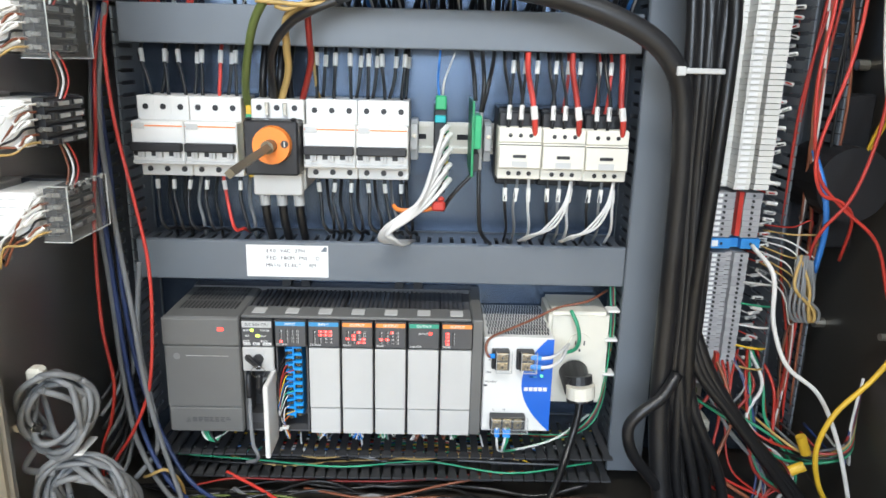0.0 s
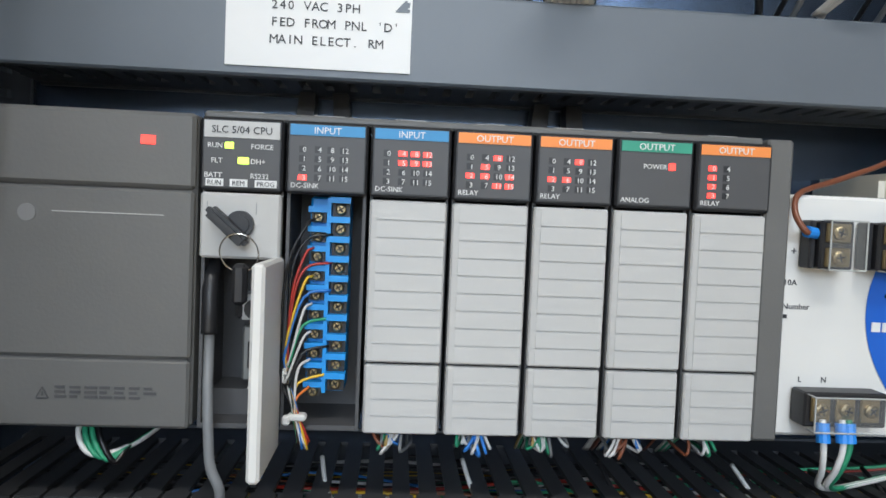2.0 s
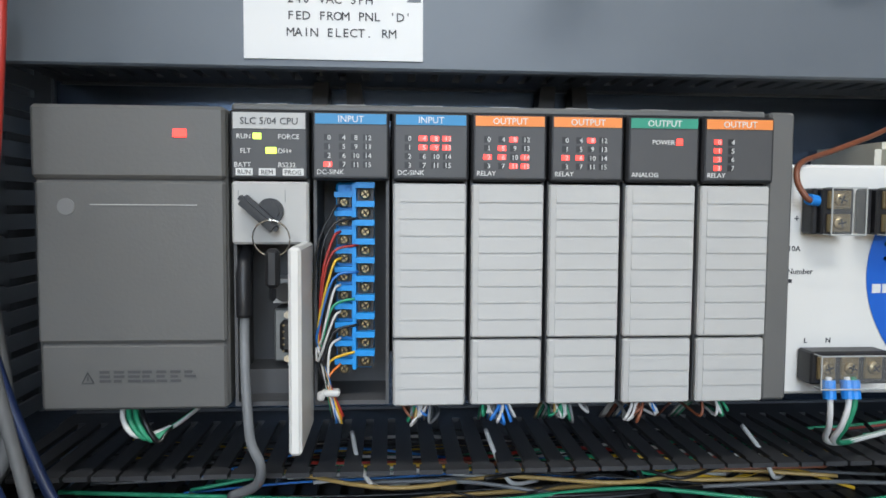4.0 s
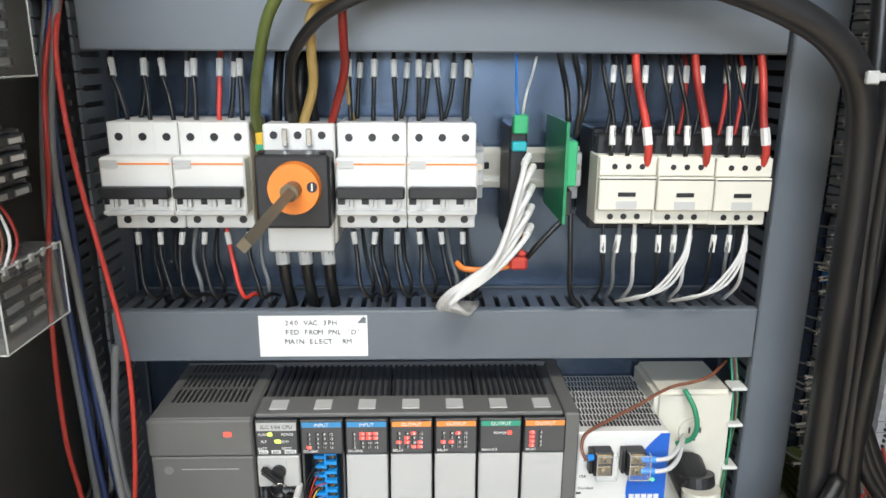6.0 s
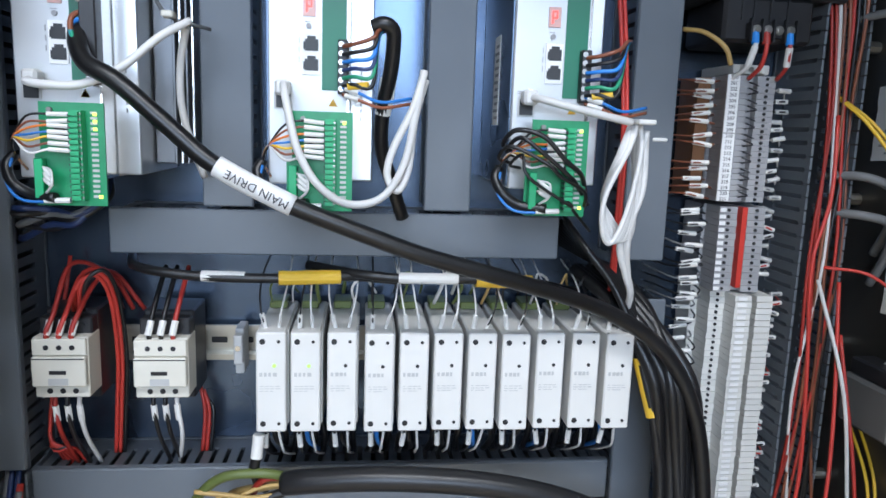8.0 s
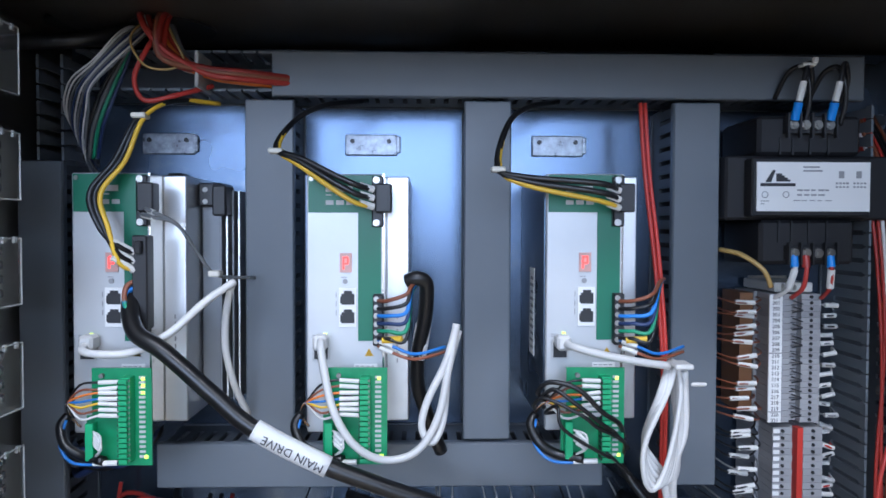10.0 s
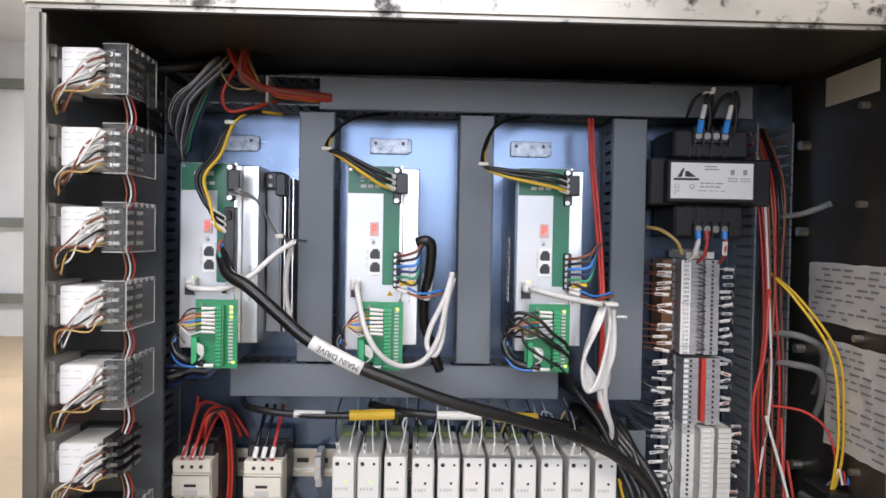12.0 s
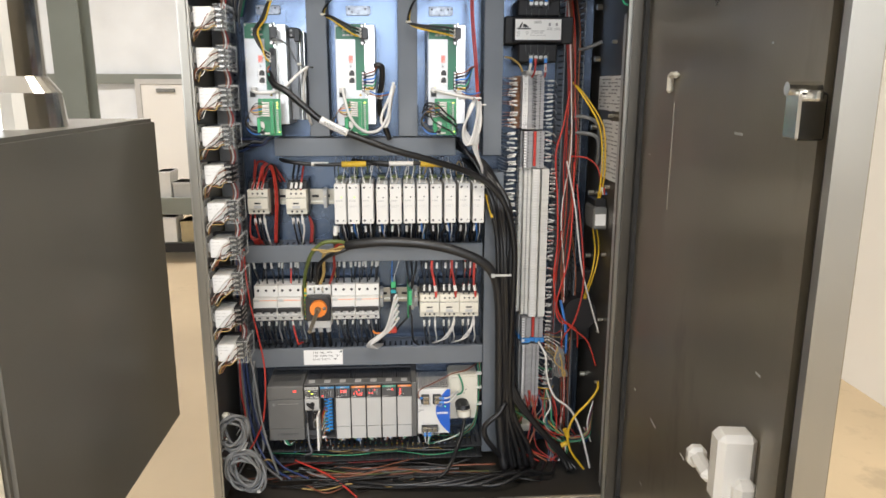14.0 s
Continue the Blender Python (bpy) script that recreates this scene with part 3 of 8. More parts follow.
def io_module(i, band, title, sub, lit, label, door=True, count=16):
    e, bez, x = module_shell(i, label, "controller module")
    part("title_band", B(x + 0.0022, x + 0.0330, -0.0020, -0.0016, 0.9430, 0.9474), band, bez)
    bm = bmesh.new()
    letters(bm, title, x + 0.0176, -0.0022, 0.9438, 0.0040, "CENTER")
    letters(bm, sub, x + 0.0028, -0.0018, 0.9212, 0.0030)
    holes = bmesh.new()
    for k in range(count):
        cx, cz = x + COLS[k // 4] + 0.001, ROWS_Z[k % 4]
        letters(bm, str(k), cx, -0.0020, cz - 0.0011, 0.0031, "CENTER")
        if k not in lit:
            box(holes, cx - 0.0022, cx + 0.0004, -0.00175, -0.0016, cz - 0.0014, cz + 0.0014)
    part("lettering", bm, INKW, bez)["kind"] = "stuff"
    if count:
        part("dark_lamp", holes, BLACK, bez)["kind"] = "stuff"
    else:
        holes.free()
    for k in lit:
        cx, cz = x + COLS[k // 4], ROWS_Z[k % 4]
        part("lamp", B(cx - 0.0014, cx + 0.0022, -0.00185, -0.0016, cz - 0.0011, cz + 0.0011, bevel=0.0005), LED_R, bez)
    if door:
        bm = B(x + 0.0010, x + 0.0335, 0.0000, 0.004, 0.8484, 0.9176, bevel=0.0008)
        dr_ = part("module_door", bm, PLCL, e, "pale ribbed hinged door")
        ribs(dr_, x + 0.0042, x + 0.0328, 0.0003, 0.8490, 0.9168, 9)
        fl = part("lower_flap", B(x + 0.0012, x + 0.0333, 0.0004, 0.004, 0.8174, 0.8474, bevel=0.0008), PLCL, e, "pale ribbed lower flap")
        ribs(fl, x + 0.0044, x + 0.0326, 0.0007, 0.8180, 0.8470, 4)
    return e, x


cpu, bez, x = module_shell(0, "processor module with key switch and hanging keys, door open", "controller module")
part("title_band", B(x + 0.0022, x + 0.0330, -0.0020, -0.0016, 0.9405, 0.9474), GREYW, bez)
bm = bmesh.new()
letters(bm, "SLC 5/04 CPU", x + 0.0176, -0.0022, 0.9424, 0.0042, "CENTER")
part("title", bm, INK, bez)
bm = bmesh.new()
for body, px, pz, al in (("RUN", 0.0098, 0.9362, "RIGHT"), ("FORCE", 0.0212, 0.9362, "LEFT"), ("FLT", 0.0098, 0.9300, "RIGHT"), ("DH+", 0.0212, 0.9300, "LEFT"), ("BATT", 0.0098, 0.9240, "RIGHT"), ("RS232", 0.0212, 0.9240, "LEFT")):
    letters(bm, body, px, -0.0018, pz, 0.0030, al)
part("lettering", bm, INKW, bez)["kind"] = "stuff"
part("lamp", B(0.0106, 0.0142, -0.0020, -0.0016, 0.9360, 0.9387, bevel=0.0006), LED_Y, bez)
part("lamp", B(0.0160, 0.0206, -0.0020, -0.0016, 0.9298, 0.9326, bevel=0.0006), LED_Y, bez)
for body, px in (("RUN", 0.0068), ("REM", 0.0166), ("PROG", 0.0277)):
    w = 0.0036 if len(body) < 4 else 0.0045
    pl = part("mode_plate", B(px - w, px + w, -0.0019, -0.0016, 0.9204, 0.9235), INKW, bez)
    bm = bmesh.new()
    letters(bm, body, px, -0.0021, 0.9209, 0.0028, "CENTER")
    part("mode_text", bm, INK, pl)
key = part("key_switch", boxes((0.0012, 0.0342, -0.0015, 0.038, 0.8905, 0.9178), bevel=0.001), PLCL, cpu)
part("lock_barrel", rods(((0.0180, -0.0015, 0.9050), (0.0180, -0.0045, 0.9050), 0.0056, 24), ((0.0180, -0.0045, 0.9050), (0.0180, -0.0052, 0.9050), 0.0040, 20)), BLACK, key)
bm = bmesh.new()
box(bm, -0.0105, 0.0105, -0.012, -0.004, -0.0026, 0.0026, bevel=0.0016, seg=2)
bmesh.ops.transform(bm, matrix=Matrix.Translation((0.0140, 0, 0.9040)) @ Matrix.Rotation(radians(42), 4, "Y"), verts=bm.verts)
part("key", bm, BLACK, key, "black key in the lock")
bm = bmesh.new()
sweep(bm, [(0.0195 + 0.0078 * math.cos(a), -0.010 - 0.003 * math.sin(a), 0.8935 + 0.0078 * math.sin(a)) for a in [2 * math.pi * k / 14 for k in range(15)]], 0.00035, 6, 3)
part("key_ring", bm, CHROME, key, "thin steel key ring")
part("spare_key", boxes((0.0165, 0.0225, -0.010, -0.004, 0.872, 0.889), (0.0180, 0.0210, -0.009, -0.006, 0.866, 0.873), bevel=0.0016), BLACK, key)
part("key_marks", boxes((0.0040, 0.0043, -0.0018, -0.0015, 0.909, 0.914), (0.0240, 0.0243, -0.0018, -0.0015, 0.909, 0.914)), INKG, key)
port = part("round_port", boxes((0.0150, 0.0268, 0.020, 0.040, 0.8618, 0.8732)), GREYW, cpu, "round socket on a pale plate")
part("socket", rods(((0.0209, 0.020, 0.8672), (0.0209, 0.016, 0.8672), 0.0044, 20)), BLACK, port)
db = part("serial_port", boxes((0.0150, 0.0285, 0.022, 0.040, 0.8335, 0.8590), bevel=0.001), GALV, cpu, "nine pin metal socket")
part("pin_face", boxes((0.0182, 0.0255, 0.017, 0.022, 0.8385, 0.8540), bevel=0.002), BLACK, db)
for k in range(9):
    xp, zp = (0.0203 if k < 5 else 0.0232), 0.8398 + 0.0030 * (k % 5) + (0.0015 if k > 4 else 0)
    part("pin", rods(((xp, 0.017, zp), (xp, 0.0158, zp), 0.0005, 6)), BRASS, db)
part("jack_screw", rods(((0.0218, 0.022, 0.8565), (0.0218, 0.018, 0.8565), 0.0018, 6)), CHROME, db)
part("jack_screw", rods(((0.0218, 0.022, 0.8358), (0.0218, 0.018, 0.8358), 0.0018, 6)), CHROME, db)
part("lower_shelf", boxes((0.0030, 0.0330, 0.018, 0.040, 0.8195, 0.8310)), PLCD, cpu)
dr = part("open_door", boxes((0.0305, 0.0355, -0.040, 0.004, 0.8095, 0.8915), (0.0298, 0.0305, -0.038, 0.0, 0.8450, 0.8458), bevel=0.0012), WHITE, cpu, "pale module door swung open")
wire("serial_cable", [(0.004, 0.012, 0.884), (0.0048, 0.006, 0.876), (0.0052, 0.004, 0.868), (0.0050, 0.004, 0.850), (0.006, 0.0, 0.833), (0.0075, -0.003, 0.815), (0.009, -0.004, 0.803), (0.013, -0.004, 0.793), (0.010, 0.002, 0.782), (-0.004, 0.014, 0.772)], 0.0023, W_GREY, "grey serial cable hanging from the processor module", "cable")
wire("serial_plug", [(0.0042, 0.014, 0.888), (0.0046, 0.006, 0.880), (0.0050, 0.0035, 0.868), (0.0050, 0.0035, 0.858)], 0.0034, BLACK, "black moulded plug on a grey cable", "plug")

_, x1 = io_module(1, BAND_B, "INPUT", "DC-SINK", (3,), "input module with door removed and blue terminals", door=False)
io_module(2, BAND_B, "INPUT", "DC-SINK", (4, 8, 12, 5, 9, 13), "input module with blue title band")
io_module(3, BAND_O, "OUTPUT", "RELAY", (8, 5, 2, 6, 14, 11, 15), "output module with orange title band")
io_module(4, BAND_O, "OUTPUT", "RELAY", (8, 2, 6), "output module with orange title band and red lamps")
e5, x5 = io_module(5, BAND_G, "OUTPUT", "ANALOG", (), "analog output module with green title band", count=0)
b5 = [c for c in e5.children if c.name.startswith("lamp_window")][0]
bm = bmesh.new()
letters(bm, "POWER", x5 + 0.0225, -0.0018, 0.9358, 0.0030, "RIGHT")
part("lettering", bm, INKW, b5)
part("lamp", B(x5 + 0.0232, x5 + 0.0262, -0.0019, -0.0016, 0.9355, 0.9385, bevel=0.0006), LED_R, b5)
io_module(6, BAND_O, "OUTPUT", "RELAY", (0, 1, 2, 3), "output module with a column of red lamps", count=8)

def cross_screw(x, y, z, r, material, parent, turn=0.6):
    """A pan head screw that faces the front, with a cross recess."""
    o = part("screw", rods(((x, y, z), (x, y - 0.0014, z), r, 14), ((x, y - 0.0014, z), (x, y - 0.0020, z), r, 14, r * 0.7)), material, parent)
    bm = bmesh.new()
    for a in (turn, turn + math.pi / 2):
        dx, dz = math.cos(a) * r * 0.62, math.sin(a) * r * 0.62
        rod(bm, (x - dx, y - 0.0020, z - dz), (x + dx, y - 0.0020, z + dz), r * 0.14, 5)
    part("recess", bm, BLACK, o if parent.parent is None else parent)


# blue screw terminals and their wires
tb = thing("terminal_strip", (0.054, 0.02, 0.83), "blue stepped screw terminal strip with brass screws", "terminal strip")
part("strip_body", boxes((0.0452, 0.0622, 0.010, 0.030, 0.8330, 0.9180), bevel=0.001), TERM_B, tb)
for k in range(10):
    z = 0.9135 - k * 0.0084
    c = part("screw_clamp", B(0.0550, 0.0622, 0.0075, 0.010, z - 0.0038, z + 0.0022), BLACK, tb)
    cross_screw(0.0585, 0.0075, z - 0.0007, 0.0024, BRASS, c)
    part("barrier", B(0.0540, 0.0628, 0.0030, 0.010, z + 0.0020, z + 0.0046), TERM_B, tb)
    c = part("screw_clamp", B(0.0458, 0.0522, 0.0080, 0.010, z - 0.0066, z - 0.0022), BLACK, tb)
    cross_screw(0.0490, 0.0080, z - 0.0044, 0.0022, BRASS, c)
    part("barrier", B(0.0448, 0.0545, 0.0050, 0.010, z - 0.0022, z + 0.0002), TERM_B, tb)
part("divider", B(0.0528, 0.0545, 0.0045, 0.010, 0.8335, 0.9175), TERM_B, tb)
for k, m in enumerate((W_BLACK, W_BLACK, W_RED, W_RED, W_YEL, W_BLUE, W_WHITE, W_GRN, W_WHITE, W_BLACK, W_WHITE, W_YEL, W_ORG)):
    z = 0.908 - k * 0.0060
    xr = 0.0555 if k % 2 else 0.0475
    s = 0.0385 + rk.uniform(-0.0012, 0.0025)
    wire("terminal_wire", [(xr, 0.005, z), (0.0445, 0.001, z - 0.003), (s, -0.001, z - 0.016 - rk.uniform(0, 0.01)), (s + rk.uniform(-0.002, 0.002), 0.0, 0.845), (0.0425 + rk.uniform(-0.001, 0.001), -0.001, 0.827), (0.046 + rk.uniform(-0.002, 0.003), 0.0, 0.812 + rk.uniform(-0.002, 0.002))] if z > 0.850 else [(xr, 0.005, z), (0.043, 0.001, z - 0.004), (0.0425, -0.001, 0.827), (0.046 + rk.uniform(-0.002, 0.003), 0.0, 0.812)], 0.00062, m, "thin coloured control wire bundled to the terminals", "wire", "terminal wires", 6, 4)
solid("cable_tie", boxes((0.0395, 0.0475, -0.0035, 0.002, 0.8230, 0.8258), (0.0378, 0.041, -0.005, -0.001, 0.8215, 0.8255), bevel=0.0008), WHITE, "white cable tie round the terminal wires", "cable tie", "cable ties")
# wire tails under the modules
for i in range(2, 7):
    for k in range(9 if i < 6 else 5):
        x = 0.035 * i + 0.006 + rk.uniform(0.0, 0.013)
        m = rk.choice((W_WHITE, W_WHITE, W_WHITE, W_GREY, W_TAN, W_BRN, W_BLUE, W_GRN))
        zz = 0.8125 - rk.uniform(0, 0.006)
        wire("tail_wire", [(x, 0.014, 0.819), (x + rk.uniform(-0.002, 0.002), 0.007, 0.815), (x + rk.uniform(-0.004, 0.004), 0.006, zz), (x + rk.uniform(-0.002, 0.005), 0.018, zz + 0.001), (x + 0.003, 0.045, 0.806), (x + 0.004, 0.07, 0.790)], 0.0008, m, "thin pale wire looping under a module into the duct", "wire", "module wires", 5, 4)
for k, m in enumerate((W_WHITE, W_GRN, W_GRN, W_BLACK)):
    wire("supply_wire", [(-0.052 + k * 0.002, 0.02, 0.822), (-0.050 + k * 0.003, 0.008, 0.812), (-0.043 + k * 0.003, 0.006, 0.804 - 0.001 * k), (-0.030, 0.012, 0.806), (-0.020, 0.03, 0.812)], 0.0013, m, "insulated supply wire looped under the power module", "wire", "supply wires", 6, 4)

# ---- small white power supply ----
def clear_lid(x0, x1, y0, y1, z0, z1, parent):
    """A snap-on clear cover with bright moulded edges."""
    o = part("cover", B(x0, x1, y0, y0 + 0.0008, z0, z1), CLEAR, parent, "clear cover")
    bm = bmesh.new()
    c = [(x0, z0), (x1, z0), (x1, z1), (x0, z1)]
    for (xa, za), (xb, zb) in zip(c, c[1:] + c[:1]):
        rod(bm, (xa, y0, za), (xb, y0, zb), 0.0004, 5)
        rod(bm, (xa, y0, za), (xa, y1, za), 0.0004, 5)
    part("cover_edge", bm, EDGE, parent)



pw = thing("power_supply", (0.295, 0.08, 0.817), "white power supply with blue printed corner and covered terminals", "power supply")
part("case", boxes((0.2575, 0.3330, 0.012, 0.1185, 0.8172, 0.9285), bevel=0.0015), WHITE, pw)
bm = bmesh.new()
n = 24
L_, R_ = [], []
for k in range(n + 1):
    z = 0.8185 + 0.109 * k / n
    xl = min(0.3325, 0.3000 + ((z - 0.876) / 0.058) ** 2 * 0.0325)
    L_.append(bm.verts.new((xl, 0.0116, z)))
    R_.append(bm.verts.new((0.3329, 0.0116, z)))
for k in range(n):
    bm.faces.new((L_[k], R_[k], R_[k + 1], L_[k + 1]))
part("blue_print", bm, BLUE, pw)
bm = bmesh.new()
for i in range(22):
    for j in range(9):
        xx = 0.262 + i * 0.0031 + (j % 2) * 0.0015
        box(bm, xx, xx + 0.0018, 0.022 + j * 0.0105, 0.030 + j * 0.0105, 0.9285, 0.9292)
part("vent_grille", bm, BLACK, pw)["kind"] = "stuff"
for a, b_, z0, z1, cnt in ((0.2690, 0.2845, 0.8955, 0.9170, 2), (0.2955, 0.3110, 0.8955, 0.9170, 2)):
    t_ = part("terminal", boxes((a, b_, 0.000, 0.0115, z0, z1), (a - 0.003, a, 0.003, 0.0115, z0, z1), bevel=0.0008), BLACK, pw)
    for s in range(cnt):
        zc = z0 + (s + 0.5) * (z1 - z0) / cnt
        part("clamp_plate", B(a + 0.002, b_ - 0.002, -0.0012, 0.0, zc - 0.0042, zc + 0.0042, bevel=0.0005), BRASS, t_)
        cross_screw((a + b_) / 2, -0.0012, zc, 0.0030, BRASS, t_, 0.2 + s)
    clear_lid(a + 0.001, b_ + 0.002, -0.006, 0.0, z0, z1, t_)
t_ = part("terminal", boxes((0.2665, 0.3050, 0.000, 0.0115, 0.8250, 0.8405), bevel=0.0008), BLACK, pw)
for s in range(3):
    xc = 0.2735 + s * 0.0115
    part("clamp_plate", B(xc - 0.0045, xc + 0.0045, -0.0012, 0.0, 0.8275, 0.8385, bevel=0.0005), BRASS, t_)
    cross_screw(xc, -0.0012, 0.833, 0.0031, BRASS, t_, 0.3 + s)
clear_lid(0.2680, 0.3070, -0.006, 0.0, 0.8240, 0.8395, t_)
bm = bmesh.new()
for zz in (0.8915, 0.8845):
    bars(bm, 0.3085, 0.3165, 0.0114, zz, 1, 0.0018, 0.001, rk, 2)
    box(bm, 0.3085, 0.3165, 0.0111, 0.0114, zz - 0.0018, zz)
part("lamp_text", bm, BAND_B, pw)
bm = bmesh.new()
for body, px in (("L", 0.2705), ("N", 0.2820)):
    letters(bm, body, px, 0.0118, 0.8425, 0.0036, "CENTER")
letters(bm, "+", 0.2640, 0.0118, 0.9010, 0.005, "CENTER")
letters(bm, "10A", 0.2600, 0.0118, 0.8870, 0.0038)
letters(bm, "Number", 0.2600, 0.0118, 0.8760, 0.0038)
bars(bm, 0.2585, 0.2680, 0.0120, 0.8735, 1, 0.0018, 0.001, rk, 2)
part("print", bm, INK, pw)["kind"] = "stuff"
part("maker_mark", boxes(*[(0.3030 + k * 0.0052, 0.3072 + k * 0.0052, 0.0111, 0.0116, 0.8668, 0.8712) for k in range(5)]), INKW, pw, "white printed mark as plain blocks")
part("lamp", rods(((0.3215, 0.0116, 0.8850), (0.3215, 0.0106, 0.8850), 0.0014, 10)), LED_G, pw)
part("lamp_off", rods(((0.3215, 0.0116, 0.8922), (0.3215, 0.0106, 0.8922), 0.0014, 10)), BLACK, pw)
for xc, p2 in ((0.2740, 0.2765), (0.2830, 0.2800), (0.2860, 0.2815)):
    w = wire("supply_lead", [(xc, -0.002, 0.8290), (xc, -0.004, 0.8170), ((xc + p2) / 2, -0.002, 0.8060), (p2 + 0.003, 0.006, 0.7960), (0.300, 0.016, 0.7925), (0.345, 0.028, 0.800), (0.385, 0.045, 0.822)], 0.0014, W_WHITE if xc < 0.285 else W_GRN, "supply lead with blue crimp sleeve", "wire", "supply leads")
    part("crimp_sleeve", rods(((xc, -0.002, 0.8275), (xc, -0.0035, 0.8190), 0.0030, 12)), FERR_B, w, "blue crimp sleeve")
w = wire("brown_lead", [(0.2690, 0.004, 0.9110), (0.2620, 0.000, 0.9120), (0.2590, 0.004, 0.9200), (0.2640, 0.010, 0.9290), (0.285, 0.020, 0.9355), (0.312, 0.030, 0.9440), (0.340, 0.040, 0.9540), (0.372, 0.045, 0.9600), (0.400, 0.07, 0.965)], 0.0014, W_BRN, "brown supply lead bent over the white supply", "wire")
part("crimp_sleeve", rods(((0.2700, 0.004, 0.9110), (0.2630, 0.001, 0.9118), 0.0026, 12)), FERR_B, w, "blue crimp sleeve")
for z in (0.9115, 0.9010):
    w = wire("white_lead", [(0.308, 0.0, z), (0.318, -0.002, z), (0.330, 0.0, z + 0.001), (0.342, 0.012, z + 0.004), (0.352, 0.03, 0.915)], 0.0019, W_WHITE, "white lead with blue crimp sleeve", "wire", "white leads")
    part("crimp_sleeve", rods(((0.307, 0.0, z), (0.318, -0.002, z), 0.0027, 12)), FERR_B, w, "blue crimp sleeve")

# ---- service outlet ----
ol = thing("service_outlet", (0.365, 0.1, 0.83), "ivory service outlet box with a plug in it", "outlet")
bm = bmesh.new()
box(bm, 0.333, 0.402, 0.052, 0.119, 0.832, 0.944, bevel=0.004, seg=2)
part("outlet_box", bm, CREAM, ol)
fc = part("outlet_face", rods(((0.369, 0.052, 0.906), (0.369, 0.0495, 0.906), 0.0135, 28)), CREAM, ol)
part("slots", boxes((0.3635, 0.3648, 0.0485, 0.0495, 0.906, 0.911), (0.3732, 0.3745, 0.0485, 0.0495, 0.906, 0.911), (0.368, 0.370, 0.0485, 0.0495, 0.8985, 0.901)), BLACK, fc)
pl = thing("mains_plug", (0.366, 0.03, 0.866), "black and cream mains plug in the outlet", "plug")
part("plug_body", rods(((0.364, 0.050, 0.873), (0.364, 0.022, 0.866), 0.0165, 24, 0.0150), ((0.366, 0.030, 0.878), (0.368, 0.022, 0.850), 0.0150, 20)), BLACK, pl)
part("plug_band", rods(((0.366, 0.018, 0.872), (0.367, 0.016, 0.858), 0.0158, 24)), CREAM, pl, "cream plug band")
wire("mains_cable", [(0.368, 0.022, 0.850), (0.366, 0.018, 0.835), (0.360, 0.012, 0.812), (0.350, -0.004, 0.790), (0.335, -0.03, 0.770), (0.318, -0.05, 0.752), (0.300, -0.06, 0.7425)], 0.0042, W_BLACK, "black mains cable hanging from the plug", "cable")
wire("earth_wire", [(0.356, 0.048, 0.948), (0.362, 0.038, 0.935), (0.365, 0.036, 0.918), (0.362, 0.040, 0.905), (0.352, 0.045, 0.898)], 0.0022, W_GRN, "green earth wire over the outlet", "wire")
for k, m in enumerate((W_GRN, W_BLACK, W_BLACK, W_DRED, W_GRN)):
    wire("earth_wire", [(0.404 + k * 0.0012, 0.075, 0.975), (0.405 + k * 0.001, 0.060, 0.93), (0.404, 0.055, 0.88), (0.400 - k * 0.001, 0.050, 0.835), (0.385 - k * 0.002, 0.045, 0.806), (0.350, 0.052, 0.786 + k * 0.0012), (0.29, 0.075, 0.772 + k * 0.0015), (0.18, 0.09, 0.762)], 0.0010, m, "insulated wire tied along the duct wall", "wire", "side wires", 6, 5)
for z in (0.945, 0.910, 0.868):
    solid("cable_tie", boxes((0.398, 0.412, 0.050, 0.066, z, z + 0.003), bevel=0.0008), WHITE, "white cable tie round side wires", "cable tie", "cable ties")

# ---- typed label on the duct ----
lb = thing("typed_label", (0.04, 0.05, 0.98), "white typed paper label stuck on the duct", "label")
bm = bmesh.new()
box(bm, -0.0030, 0.0860, 0.0490, 0.0499, 0.9805, 1.0163)
part("paper", bm, PAPER, lb)
bm = bmesh.new()
for k, s in enumerate(("240 VAC 3PH", "FED FROM PNL 'D'", "MAIN ELECT. RM")):
    for i, ch_ in enumerate(s):
        if ch_ != " ":
            letters(bm, ch_, 0.0200 + 0.0039 * i, 0.0488, 1.0082 - k * 0.0082, 0.0060, "CENTER")
part("typing", bm, INK, lb)
bm = bmesh.new()
for k in range(7):
    box(bm, 0.078 + 0.0007 * k, 0.0835 + rk.uniform(0, 0.0025), 0.0487, 0.0490, 1.0098 + k * 0.0008, 1.0106 + k * 0.0008)
part("torn_corner", bm, DUCT, lb, "torn grey corner")

# ---- mounting rails ----
def rail(x0, x1, z):
    e = thing("mounting_rail", ((x0 + x1) / 2, 0.12, z), "zinc plated top hat mounting rail with slots", "rail", "mounting rails")
    part("rail_body", boxes((x0, x1, 0.1070, 0.1090, z - 0.0175, z - 0.012), (x0, x1, 0.1070, 0.1090, z + 0.012, z + 0.0175), (x0, x1, 0.1090, 0.1188, z - 0.0130, z - 0.0115), (x0, x1, 0.1090, 0.1188, z + 0.0115, z + 0.0130), (x0, x1, 0.1172, 0.1192, z - 0.0115, z + 0.0115)), ZINC, e)
    bm = bmesh.new()
    x = x0 + 0.01
    while x < x1 - 0.02:
        box(bm, x, x + 0.015, 0.1164, 0.1172, z - 0.003, z + 0.003, bevel=0.001)
        x += 0.025
    part("rail_slots", bm, BLACKM, e)["kind"] = "stuff"


rail(-0.110, 0.405, 1.130)
rail(-0.112, 0.410, 1.365)


